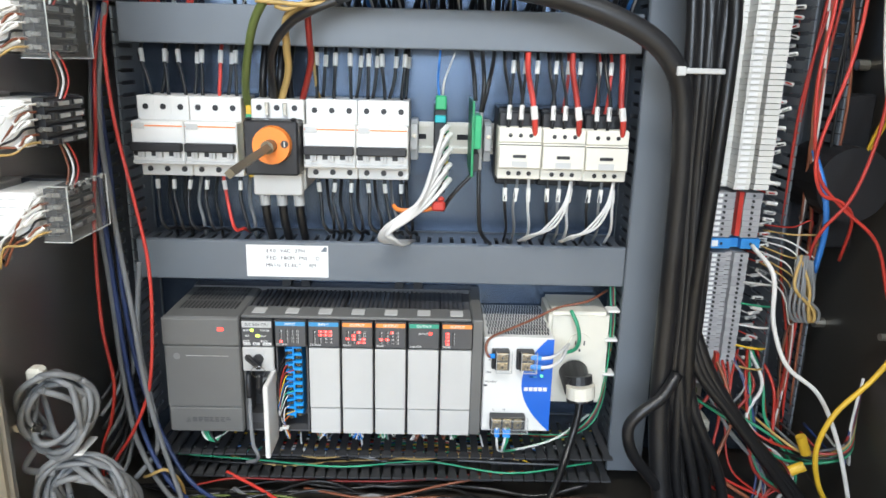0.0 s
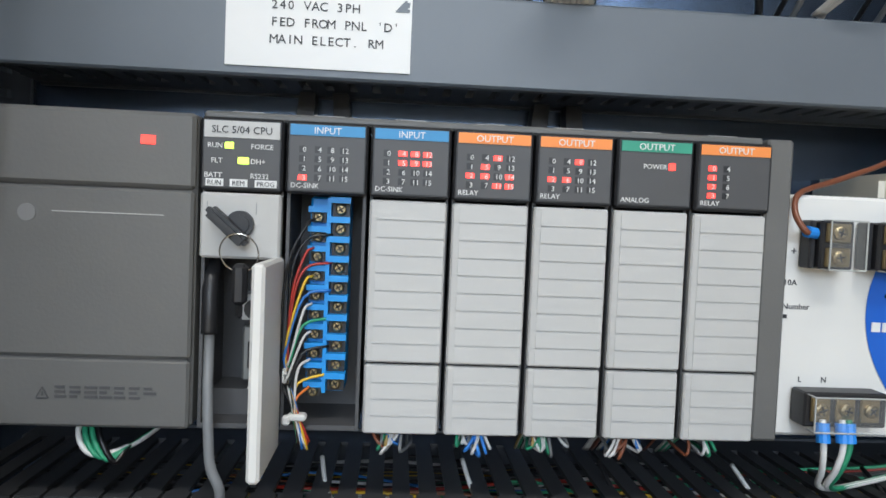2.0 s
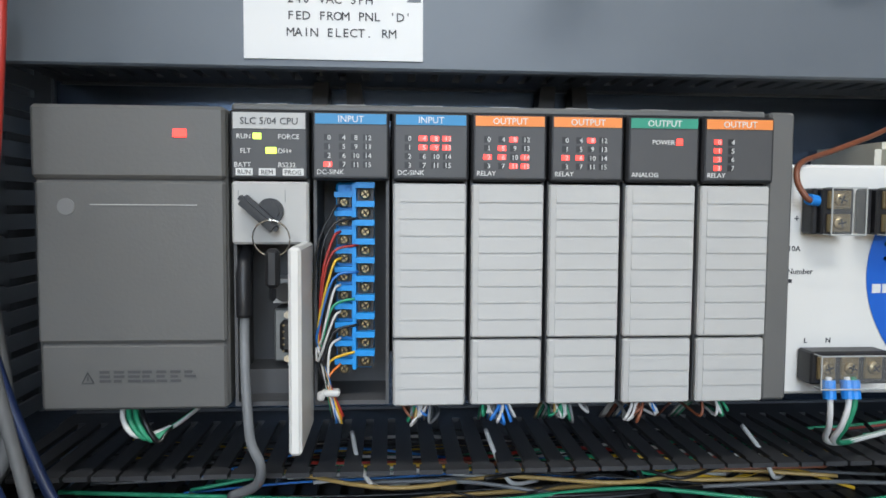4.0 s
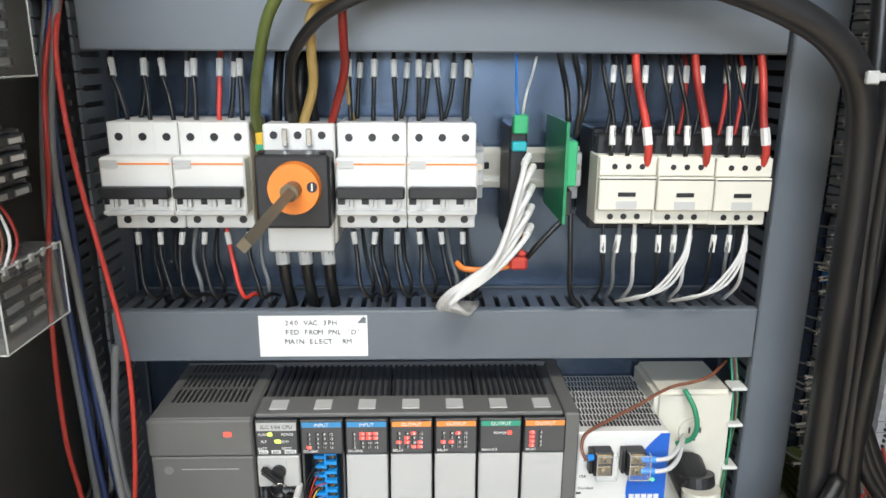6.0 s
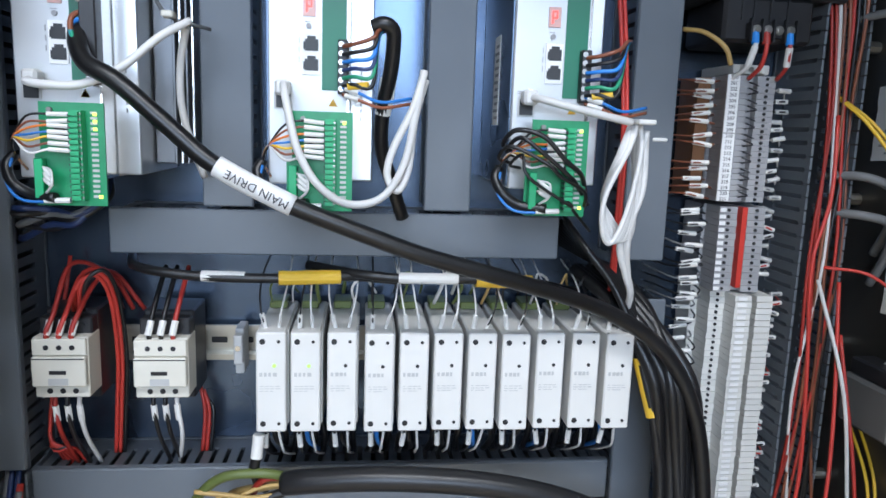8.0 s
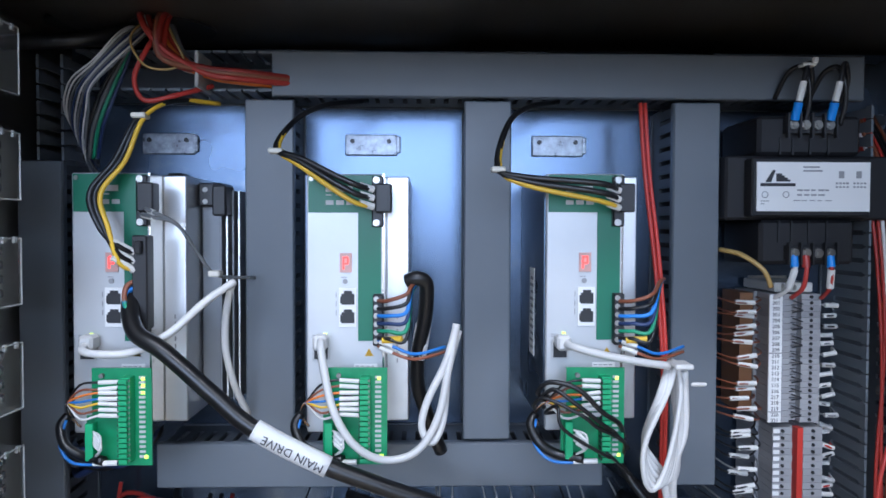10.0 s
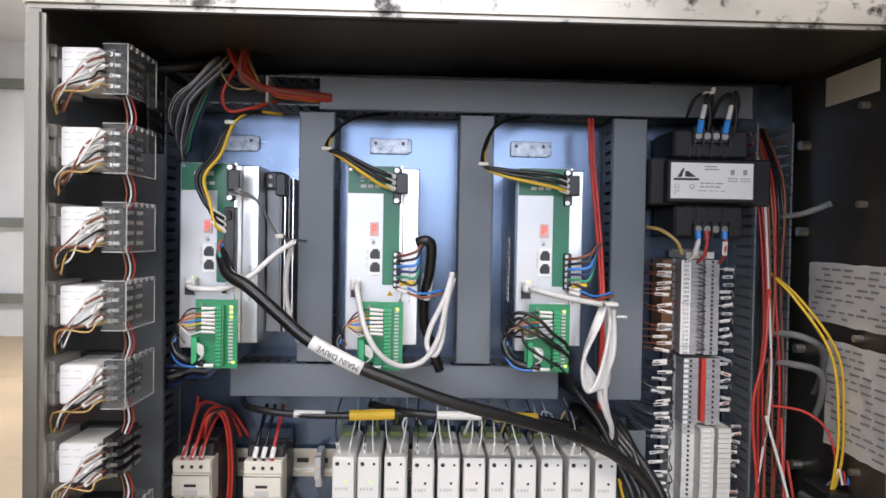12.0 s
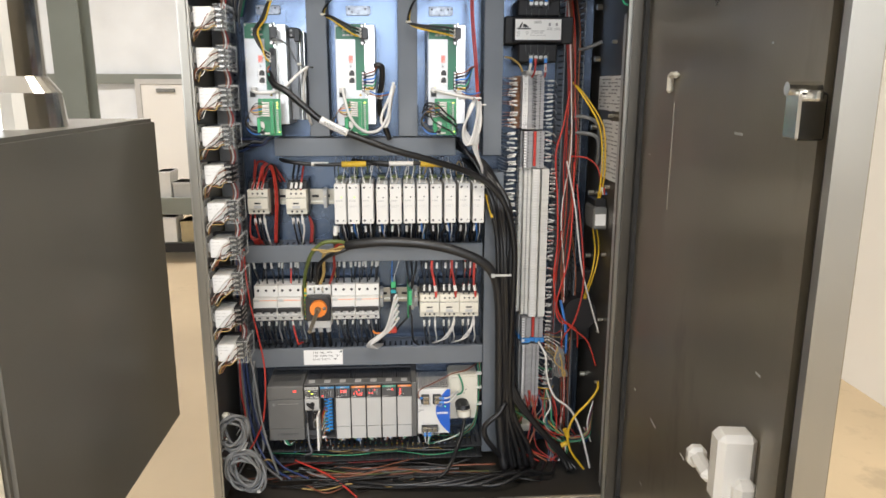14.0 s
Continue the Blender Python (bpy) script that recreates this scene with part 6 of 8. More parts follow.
letters(bm, "MAIN DRIVE", 0, 0, 0, 0.0088, "LEFT", 1.0, m4)
part("tag_text", bm, INK, mm)
for k, m in enumerate((W_BRN, W_BLUE, W_GRN)):
    wire("motor_lead", [(-0.031 + 0.001 * k, -0.024, 1.650 - 0.005 * k), (-0.037, -0.030, 1.645 - 0.004 * k), (-0.036, -0.036, 1.634), (-0.028, -0.044, 1.620)], 0.0020, m, "coloured lead of the main drive cable", "wire", "motor leads")
pt = thing("long_terminal", (-0.026, -0.016, 1.62), "long black plug terminal on the first drive", "terminal")
part("terminal_body", boxes((-0.0330, -0.0215, -0.030, -0.016, 1.612, 1.684), bevel=0.001), BLACK, pt)
part("terminal_key", boxes((-0.0300, -0.0245, -0.034, -0.030, 1.670, 1.680), bevel=0.001), BLACKM, pt)
for k in range(2):
    marked("thermistor_lead", [(-0.030, -0.020, 1.706 - 0.006 * k), (-0.018, -0.030, 1.702 - 0.004 * k), (0.000, -0.026, 1.692), (0.012, -0.012, 1.668), (0.022, 0.0, 1.652), (0.045, 0.03, 1.648)], 0.0015, W_GREY, "grey twisted lead with white sleeve", (-0.028, -0.021, 1.7055 - 0.006 * k), (-0.016, -0.030, 1.701 - 0.004 * k), "thermistor leads", 0.0022)
solid("cable_tie", boxes((0.017, 0.026, -0.008, 0.004, 1.651, 1.656), bevel=0.001), CREAM, "pale cable tie on the grey lead", "cable tie", "cable ties")
# white network cables
NW = "white network cable"
wire("network_cable", [(-0.068, -0.020, 1.602), (-0.066, -0.040, 1.599), (-0.052, -0.046, 1.597), (-0.028, -0.044, 1.598), (-0.002, -0.040, 1.611), (0.022, -0.030, 1.634), (0.040, -0.015, 1.648)], 0.0030, W_WHITE, NW + " looping from the first drive", "cord", "network cables", 10)
wire("network_cable", [(0.036, -0.010, 1.644), (0.029, 0.0, 1.62), (0.026, 0.01, 1.59), (0.030, 0.02, 1.56), (0.036, 0.04, 1.53)], 0.0030, W_WHITE, NW + " hanging beside the first drive", "cord", "network cables", 10)
wire("network_cable", [(0.108, -0.020, 1.604), (0.110, -0.038, 1.602), (0.114, -0.048, 1.585), (0.122, -0.055, 1.556), (0.137, -0.056, 1.532), (0.158, -0.050, 1.519), (0.182, -0.046, 1.524), (0.198, -0.042, 1.548), (0.206, -0.040, 1.585), (0.212, -0.036, 1.618)], 0.0030, W_WHITE, NW + " looping under the second drive", "cord", "network cables", 10)
wire("network_cable", [(0.212, -0.036, 1.616), (0.204, -0.040, 1.590), (0.190, -0.040, 1.560), (0.186, -0.040, 1.540), (0.194, -0.040, 1.529), (0.202, -0.036, 1.545), (0.206, -0.030, 1.58), (0.214, -0.028, 1.612)], 0.0029, W_WHITE, NW + " tied in a loop beside the duct", "cord", "network cables", 10)
wire("network_cable", [(0.295, -0.020, 1.602), (0.300, -0.038, 1.601), (0.320, -0.044, 1.596), (0.350, -0.042, 1.590), (0.374, -0.036, 1.586)], 0.0030, W_WHITE, NW + " from the third drive", "cord", "network cables", 10)
for x in (-0.068, 0.108, 0.295):
    solid("network_plug", boxes((x - 0.0055, x + 0.0055, -0.032, -0.0175, 1.5965, 1.6080), bevel=0.002), W_WHITE, "white network plug in a drive", "plug", "network plugs")
for k in range(6):
    a = 0.0042 * k
    wire("network_cable", [(0.380, -0.034 + 0.003 * k, 1.586), (0.372 - a * 0.3, -0.040, 1.566), (0.354 + a * 0.25, -0.044 + 0.004 * k, 1.528), (0.355 + a * 0.6, -0.042 + 0.004 * k, 1.500 + 0.002 * k), (0.364 + a, -0.038 + 0.004 * k, 1.492), (0.375 + a * 0.6, -0.036 + 0.003 * k, 1.515), (0.384, -0.034 + 0.003 * k, 1.560), (0.382, -0.032 + 0.003 * k, 1.588)], 0.0021, W_WHITE, NW + " coil tied on the duct", "cable", "network coil", 9)
for k in range(2):
    wire("network_cable", [(0.386 + 0.003 * k, -0.028, 1.58), (0.388 + 0.003 * k, -0.024, 1.53), (0.384 - 0.006 * k, -0.02, 1.490), (0.390 - 0.002 * k, -0.01, 1.462), (0.398, 0.0, 1.440), (0.400, 0.02, 1.41)], 0.0030, W_WHITE, NW + " dropping behind the relays", "cord", "network cables", 9)
solid("cable_tie", boxes((0.376, 0.390, -0.046, -0.026, 1.5845, 1.5885), (0.388, 0.400, -0.046, -0.044, 1.572, 1.575), bevel=0.001), WHITE, "white cable tie on the network coil", "cable tie", "cable ties")
for k in range(2):
    wire("red_riser", [(0.376 + 0.004 * k, 0.050, 1.800), (0.378 + 0.004 * k, 0.042, 1.74), (0.384 + 0.004 * k, 0.030, 1.66), (0.388 + 0.003 * k, 0.02, 1.58), (0.388 + 0.003 * k, 0.02, 1.50), (0.390 + 0.003 * k, 0.03, 1.43)], 0.0019, W_RED, "red wire running down beside the duct", "wire", "red risers")
for k in range(9):
    wire("bundle_wire", [(0.350, 0.05 + 0.006 * k, 1.500 - 0.003 * k), (0.362 + 0.002 * k, 0.02 + 0.005 * k, 1.478 - 0.002 * k), (0.385 + 0.003 * k, 0.01 + 0.004 * k, 1.448), (0.405 + 0.004 * k, 0.0 + 0.004 * k, 1.405), (0.425 + 0.004 * k, -0.004 + 0.004 * k, 1.350), (0.436 + 0.004 * k, -0.012 + 0.003 * k, 1.27)], 0.0034, W_BLACK, "black cable of the bundle beside the relays", "cable", "bundle cables", 9)

# ---- control transformer ----
tr = thing("control_transformer", (0.52, 0.12, 1.66), "black control transformer with a white rating plate", "transformer")
bm = boxes((0.4480, 0.5940, 0.040, 0.119, 1.6985, 1.7540), bevel=0.002)
part("core", bm, BLACKM, tr, "black laminated core")
part("plate_carrier", boxes((0.4640, 0.5670, 0.0245, 0.040, 1.7010, 1.7510), bevel=0.0015), BLACKM, tr)
each("coil", ((0.4740, 0.5640, 0.036, 0.112, 1.754, 1.7880), (0.4770, 0.5600, 0.036, 0.112, 1.6600, 1.6985)), BLACKM, tr, 0.003)
for z0, z1, xa in ((1.7720, 1.7860, 0.4955), (1.6640, 1.6760, 0.4980)):
    tbd = part("terminal_board", boxes((xa, xa + 0.042, 0.030, 0.040, z0, z1), bevel=0.0005), BLACK, tr)
    each("barrier", [(xa - 0.0008 + 0.0104 * k, xa + 0.0008 + 0.0104 * k, 0.0255, 0.0299, z0 - 0.004, z1 + 0.003) for k in range(5)], BLACK, tbd)
    for k in range(4):
        xs = xa + 0.0052 + 0.0104 * k
        part("screw", rods(((xs, 0.030, (z0 + z1) / 2), (xs, 0.0268, (z0 + z1) / 2), 0.0040, 14), ((xs, 0.0268, (z0 + z1) / 2), (xs, 0.0255, (z0 + z1) / 2), 0.0022, 10)), LUG, tbd, "bright terminal screw")
each("rib", [(xa, xa + 0.0016, 0.0345, 0.0365, z0, z1) for xa in (0.492, 0.503, 0.518, 0.534) for z0, z1 in ((1.7545, 1.769), (1.679, 1.698))], BLACK, tr)
pp = part("rating_plate", B(0.4675, 0.5645, 0.0232, 0.0244, 1.7055, 1.7470), PAPER, tr, "white rating plate with small print")
bm = bmesh.new()
box(bm, 0.4705, 0.5005, 0.0229, 0.0232, 1.7265, 1.7292)
for k in range(6):
    box(bm, 0.4750 + 0.0011 * k, 0.4800 + 0.0006 * k, 0.0229, 0.0232, 1.7300 + 0.0017 * k, 1.7317 + 0.0017 * k)
for k in range(4):
    box(bm, 0.4840, 0.4960 - 0.0024 * k, 0.0229, 0.0232, 1.7305 + 0.0017 * k, 1.7322 + 0.0017 * k)
part("maker_mark", bm, INK, pp, "black printed mark as plain shapes")
bm = bmesh.new()
bars(bm, 0.507, 0.526, 0.0232, 1.7435, 3, 0.0014, 0.0018, rd, 1)
bars(bm, 0.502, 0.532, 0.0232, 1.7240, 2, 0.0014, 0.0026, rd, 5)
bars(bm, 0.499, 0.540, 0.0232, 1.7150, 1, 0.0008, 0.0020, rd, 6)
bars(bm, 0.471, 0.480, 0.0232, 1.7145, 2, 0.0008, 0.0016, rd, 2)
for xa in (0.4745, 0.4925):
    sweep(bm, [(xa + 0.0026 * math.cos(q), 0.0231, 1.7195 + 0.0026 * math.sin(q)) for q in [math.pi * k / 5 for k in range(11)]], 0.0004, 4, 1)
for k in range(8):
    xa = 0.5350 + 0.0030 * k + (0.003 if k > 3 else 0)
    box(bm, xa, xa + 0.0019, 0.0229, 0.0232, 1.7285, 1.7300)
    box(bm, xa, xa + 0.0019, 0.0229, 0.0232, 1.7255, 1.7268)
for xa in (0.5375, 0.5525):
    box(bm, xa, xa + 0.0045, 0.0229, 0.0232, 1.7335, 1.7395)
part("plate_print", bm, INKG, pp)["kind"] = "stuff"
for x, s in ((0.5007, -1), (0.5315, 1)):
    w = wire("transformer_lead", [(x, 0.027, 1.782), (x + 0.001, 0.022, 1.797), (x + 0.004, 0.020, 1.816), (x + 0.008, 0.022, 1.829), (x + 0.014, 0.028, 1.828), (x + 0.018, 0.034, 1.814), (x + 0.016, 0.045, 1.795)], 0.0021, W_BLACK, "black transformer lead with blue crimp sleeve", "wire", "transformer leads")
    part("crimp_sleeve", rods(((x, 0.027, 1.783), (x + 0.0010, 0.0225, 1.797), 0.0037, 12)), FERR_B, w, "blue crimp sleeve")
    part("marker_sleeve", rods(((x + 0.0010, 0.0222, 1.798), (x + 0.0038, 0.0202, 1.814), 0.0028, 10)), WHITE, w, "white marker sleeve")
    wire("transformer_lead", [(x + 0.010, 0.030, 1.779), (x + 0.012, 0.026, 1.797), (x + 0.010, 0.024, 1.815), (x + 0.006, 0.028, 1.828), (x - 0.002, 0.036, 1.824), (x - 0.006, 0.05, 1.805)], 0.0021, W_BLACK, "second black lead of the transformer", "wire", "transformer leads")
solid("cable_tie", boxes((0.5035, 0.5150, 0.019, 0.031, 1.8270, 1.8300), (0.511, 0.5155, 0.017, 0.021, 1.829, 1.834), bevel=0.0008), WHITE, "white cable tie round the transformer leads", "cable tie", "cable ties")
for k, m in enumerate((W_WHITE, W_RED, W_RED)):
    x = (0.5030, 0.5130, 0.5345)[k]
    w = wire("transformer_lead", [(x, 0.029, 1.669), (x, 0.026, 1.657), (x - 0.003 + 0.002 * k, 0.030, 1.640), (x - 0.008 + 0.005 * k, 0.045, 1.630)], 0.0020, m, "lower transformer lead with crimp sleeve", "wire", "transformer leads")
    part("crimp_sleeve", rods(((x, 0.029, 1.668), (x, 0.027, 1.658), 0.0034, 12)), FERR_B if k != 1 else W_RED, w, "coloured crimp sleeve")
    if k != 1:
        part("marker_sleeve", rods(((x, 0.0265, 1.656), (x - 0.003 + 0.002 * k, 0.030, 1.640), 0.0030, 10)), WHITE, w, "white marker sleeve")
wire("earth_lead", [(0.452, 0.06, 1.672), (0.465, 0.045, 1.668), (0.480, 0.035, 1.655), (0.487, 0.035, 1.640)], 0.0022, W_TAN, "pale earth lead beside the transformer", "wire")

# ---- long terminal strip ----
def mesh_of(bm, material, name):
    bmesh.ops.recalc_face_normals(bm, faces=bm.faces)
    me = bpy.data.meshes.new(name)
    bm.to_mesh(me)
    bm.free()
    me.materials.append(material)
    return me


def piece(name, me, parent, loc, rot=None):
    o = new(name, me)
    o.parent = parent
    o.matrix_parent_inverse = world_of(parent).inverted()
    o.matrix_basis = Matrix.Translation(loc) @ (rot or Matrix())
    return o


T_GREY = mat("terminal_grey", (0.34, 0.34, 0.35), 0.5, var=0.06, island=0.08)
T_BEIGE = mat("terminal_beige", (0.66, 0.655, 0.62), 0.5, var=0.06, island=0.06)
T_BLUE = mat("terminal_blue", (0.04, 0.24, 0.60), 0.45)
BROWN = mat("brown_strip", (0.22, 0.10, 0.04), 0.5)
rt = random.Random(61)


def strip(z0, z1, x0, x1, pitch, material, label, kind):
    e = thing("terminal_strip", ((x0 + x1) / 2, 0.119, z0), label, "terminal strip", "terminal strips")
    n = int((z1 - z0) / pitch)
    h = pitch * 0.94
    w = x1 - x0
    if kind == "tall":
        bm = boxes((0, w, 0.085, 0.115, 0, h), (w * 0.12, w * 0.36, 0.060, 0.085, 0, h), (w * 0.36, w * 0.62, 0.040, 0.085, 0, h), (w * 0.70, w * 0.95, 0.040, 0.085, 0, h * 0.96), (w * 0.62, w * 0.70, 0.060, 0.085, 0, h))
    else:
        bm = boxes((0, w, 0.075, 0.115, 0, h), (w * 0.06, w * 0.40, 0.048, 0.075, 0, h), (w * 0.60, w * 0.94, 0.048, 0.075, 0, h), (w * 0.40, w * 0.60, 0.056, 0.075, 0, h * 0.9))
    me = mesh_of(bm, material, "terminal_block")
    for k in range(n):
        piece("terminal_block", me, e, (x0 + rt.uniform(-0.0003, 0.0003), rt.uniform(-0.0006, 0.0006), z0 + k * pitch))
    holes, marks = bmesh.new(), bmesh.new()
    for k in range(n):
        z = z0 + k * pitch
        if kind == "tall":
            rod(holes, (x0 + w * 0.24, 0.0604, z + h * 0.5), (x0 + w * 0.24, 0.0588, z + h * 0.5), 0.0016, 8)
            box(holes, x0 + w * 0.625, x0 + w * 0.690, 0.0585, 0.060, z + h * 0.15, z + h * 0.8)
            box(marks, x0 + w * 0.40, x0 + w * 0.54, 0.0388, 0.0395, z + h * 0.2, z + h * 0.75)
        else:
            for f in (0.23, 0.77):
                rod(holes, (x0 + w * f, 0.0484, z + h * 0.5), (x0 + w * f, 0.0468, z + h * 0.5), 0.0015, 8)
            box(marks, x0 + w * 0.06, x0 + w * 0.17, 0.0468, 0.0474, z + h * 0.2, z + h * 0.8)
    part("dark_mouth", holes, BLACK, e)["kind"] = "stuff"
    part("tag_strip", marks, PAPER, e)["kind"] = "stuff"
    return e


st = strip(1.519, 1.634, 0.491, 0.541, 0.0052, T_GREY, "grey fuse terminal strip with white number tags", "flat")
part("label_strip", boxes((0.4905, 0.5020, 0.0440, 0.0462, 1.520, 1.633)), PAPER, st)
bm = bmesh.new()
for k in range(22):
    letters(bm, str(221 - k), 0.4963, 0.0438, 1.5202 + k * 0.0052, 0.0046, "CENTER")
part("terminal_number", bm, INK, st)["kind"] = "stuff"
part("tag_gap", boxes((0.4906, 0.5019, 0.0436, 0.0441, 1.5291, 1.5297), (0.4906, 0.5019, 0.0436, 0.0441, 1.5811, 1.5817)), INK, st)
end_cap = part("end_clamp", boxes((0.4985, 0.5330, 0.052, 0.1145, 1.6345, 1.6430), (0.5040, 0.5090, 0.047, 0.052, 1.6350, 1.6425), (0.5220, 0.5270, 0.047, 0.052, 1.6350, 1.6425), bevel=0.0008), T_BEIGE, st, "pale end clamp")
part("clamp_screw", rods(((0.5155, 0.052, 1.6388), (0.5155, 0.0505, 1.6388), 0.0022, 10)), LUG, end_cap)
bm = bmesh.new()
for k in range(21):
    p_ = Vector((0.513, 0.0478, 1.5232 + k * 0.0052))
    rod(bm, p_, p_ + Vector((0.009, 0, -0.0030 if k % 3 else 0.0015)), 0.0007, 6)
part("fuse_marks", bm, INK, st)["kind"] = "stuff"
part("brown_spacer", boxes((0.4780, 0.4900, 0.075, 0.114, 1.522, 1.632)), BROWN, st)
sb = strip(1.434, 1.518, 0.494, 0.545, 0.0062, T_GREY, "grey terminal strip with a red jumper bar", "flat")
part("jumper_bar", B(0.5185, 0.5235, 0.0465, 0.056, 1.438, 1.514), W_RED, sb, "red jumper bar")
strip(1.090, 1.433, 0.494, 0.557, 0.0060, T_BEIGE, "long pale multi level terminal strip", "tall")
sd = strip(1.036, 1.088, 0.500, 0.556, 0.0062, T_GREY, "short grey terminal strip with a red jumper bar", "flat")
part("jumper_bar", B(0.5270, 0.5320, 0.0465, 0.056, 1.038, 1.086), W_RED, sd, "red jumper bar")
strip(1.0235, 1.0355, 0.500, 0.560, 0.0120, T_BLUE, "blue end terminal on the strip", "flat")
sf = strip(0.862, 1.022, 0.503, 0.549, 0.0054, T_GREY, "lower grey terminal strip with wires both sides", "flat")
part("jumper_bar", B(0.5245, 0.5285, 0.0465, 0.056, 0.866, 0.900), W_RED, sf, "red jumper bar")
solid("yellow_terminal", boxes(*[(0.485, 0.512, 0.055, 0.1150, 0.812 + k * 0.0085, 0.8185 + k * 0.0085) for k in range(5)], bevel=0.001), W_OLV, "yellow green earth terminals under the strip", "terminal")
solid("end_clamp", boxes((0.480, 0.535, 0.060, 0.118, 0.790, 0.808), bevel=0.003), CREAM, "cream end clamp under the strip", "clamp")
rail_v = thing("mounting_rail", (0.525, 0.119, 1.2), "upright zinc rail behind the terminal strips", "rail", "mounting rails")
part("rail_body", boxes((0.505, 0.542, 0.1155, 0.1192, 0.80, 1.645)), ZINC, rail_v)

# marker sleeves and wires on both sides of the strip
z = 1.628
while z > 0.865:
    if rt.random() < 0.93:
        a, b = rt.uniform(-0.003, 0.003), rt.uniform(-0.003, 0.003)
        brown = z > 1.519
        y = 0.046 + rt.uniform(-0.006, 0.008)
        xo = rt.uniform(-0.003, 0.003)
        w = wire("strip_wire", [(0.494, 0.08, z), (0.487, y + 0.01, z), (0.476 + xo, y, z + a), (0.458 + xo, y, z + a + b), (0.452, 0.075, z + b), (0.448, 0.10, z)], 0.0009, W_BRN if brown else rt.choice((W_BLACK, W_BLACK, W_GREY)), "thin wire with a white marker sleeve beside the terminals", "wire", "strip wires", 5, 3)
        part("marker_sleeve", rods(((0.4780 + xo, y - 0.0005, z + a), (0.4610 + xo, y - 0.0005, z + a + b), 0.0021, 8)), WHITE, w)
    z -= rt.uniform(0.0062, 0.0100)
z = 1.622
while z > 0.87:
    if rt.random() < 0.9:
        a = rt.uniform(-0.005, 0.004)
        y = 0.062 + rt.uniform(-0.006, 0.010)
        m = rt.choice((W_GREY, W_WHITE, W_BLACK, W_RED, W_GREY))
        x0 = 0.546 if z > 1.433 else 0.558
        w = wire("strip_wire", [(x0 - 0.004, 0.085, z), (x0 + 0.004, y, z), (x0 + 0.014, y, z + a), (x0 + 0.024, 0.085, z + a * 1.4), (x0 + 0.034, 0.10, z + a - 0.01)], 0.0009, m, "thin wire with a marker sleeve near the open duct", "wire", "strip wires", 5, 3)
        part("marker_sleeve", rods(((x0 + 0.003, y, z), (x0 + 0.015, y, z + a), 0.0022, 8)), rt.choice((WHITE, GREYW)), w)
    z -= rt.uniform(0.0065, 0.0115)
for k in range(5):
    zz = 0.985 - 0.025 * k
    wire("side_wire", [(0.545, 0.05, zz), (0.560, 0.035, zz + 0.002), (0.578, 0.045, zz - 0.002), (0.59, 0.08, zz - 0.01)], 0.0012, (W_WHITE, W_GRN, W_WHITE, W_YEL, W_TAN)[k], "coloured wire beside the lower terminals", "wire", "side wires", 6)

# ---- relays on the side wall ----
rl = random.Random(71)


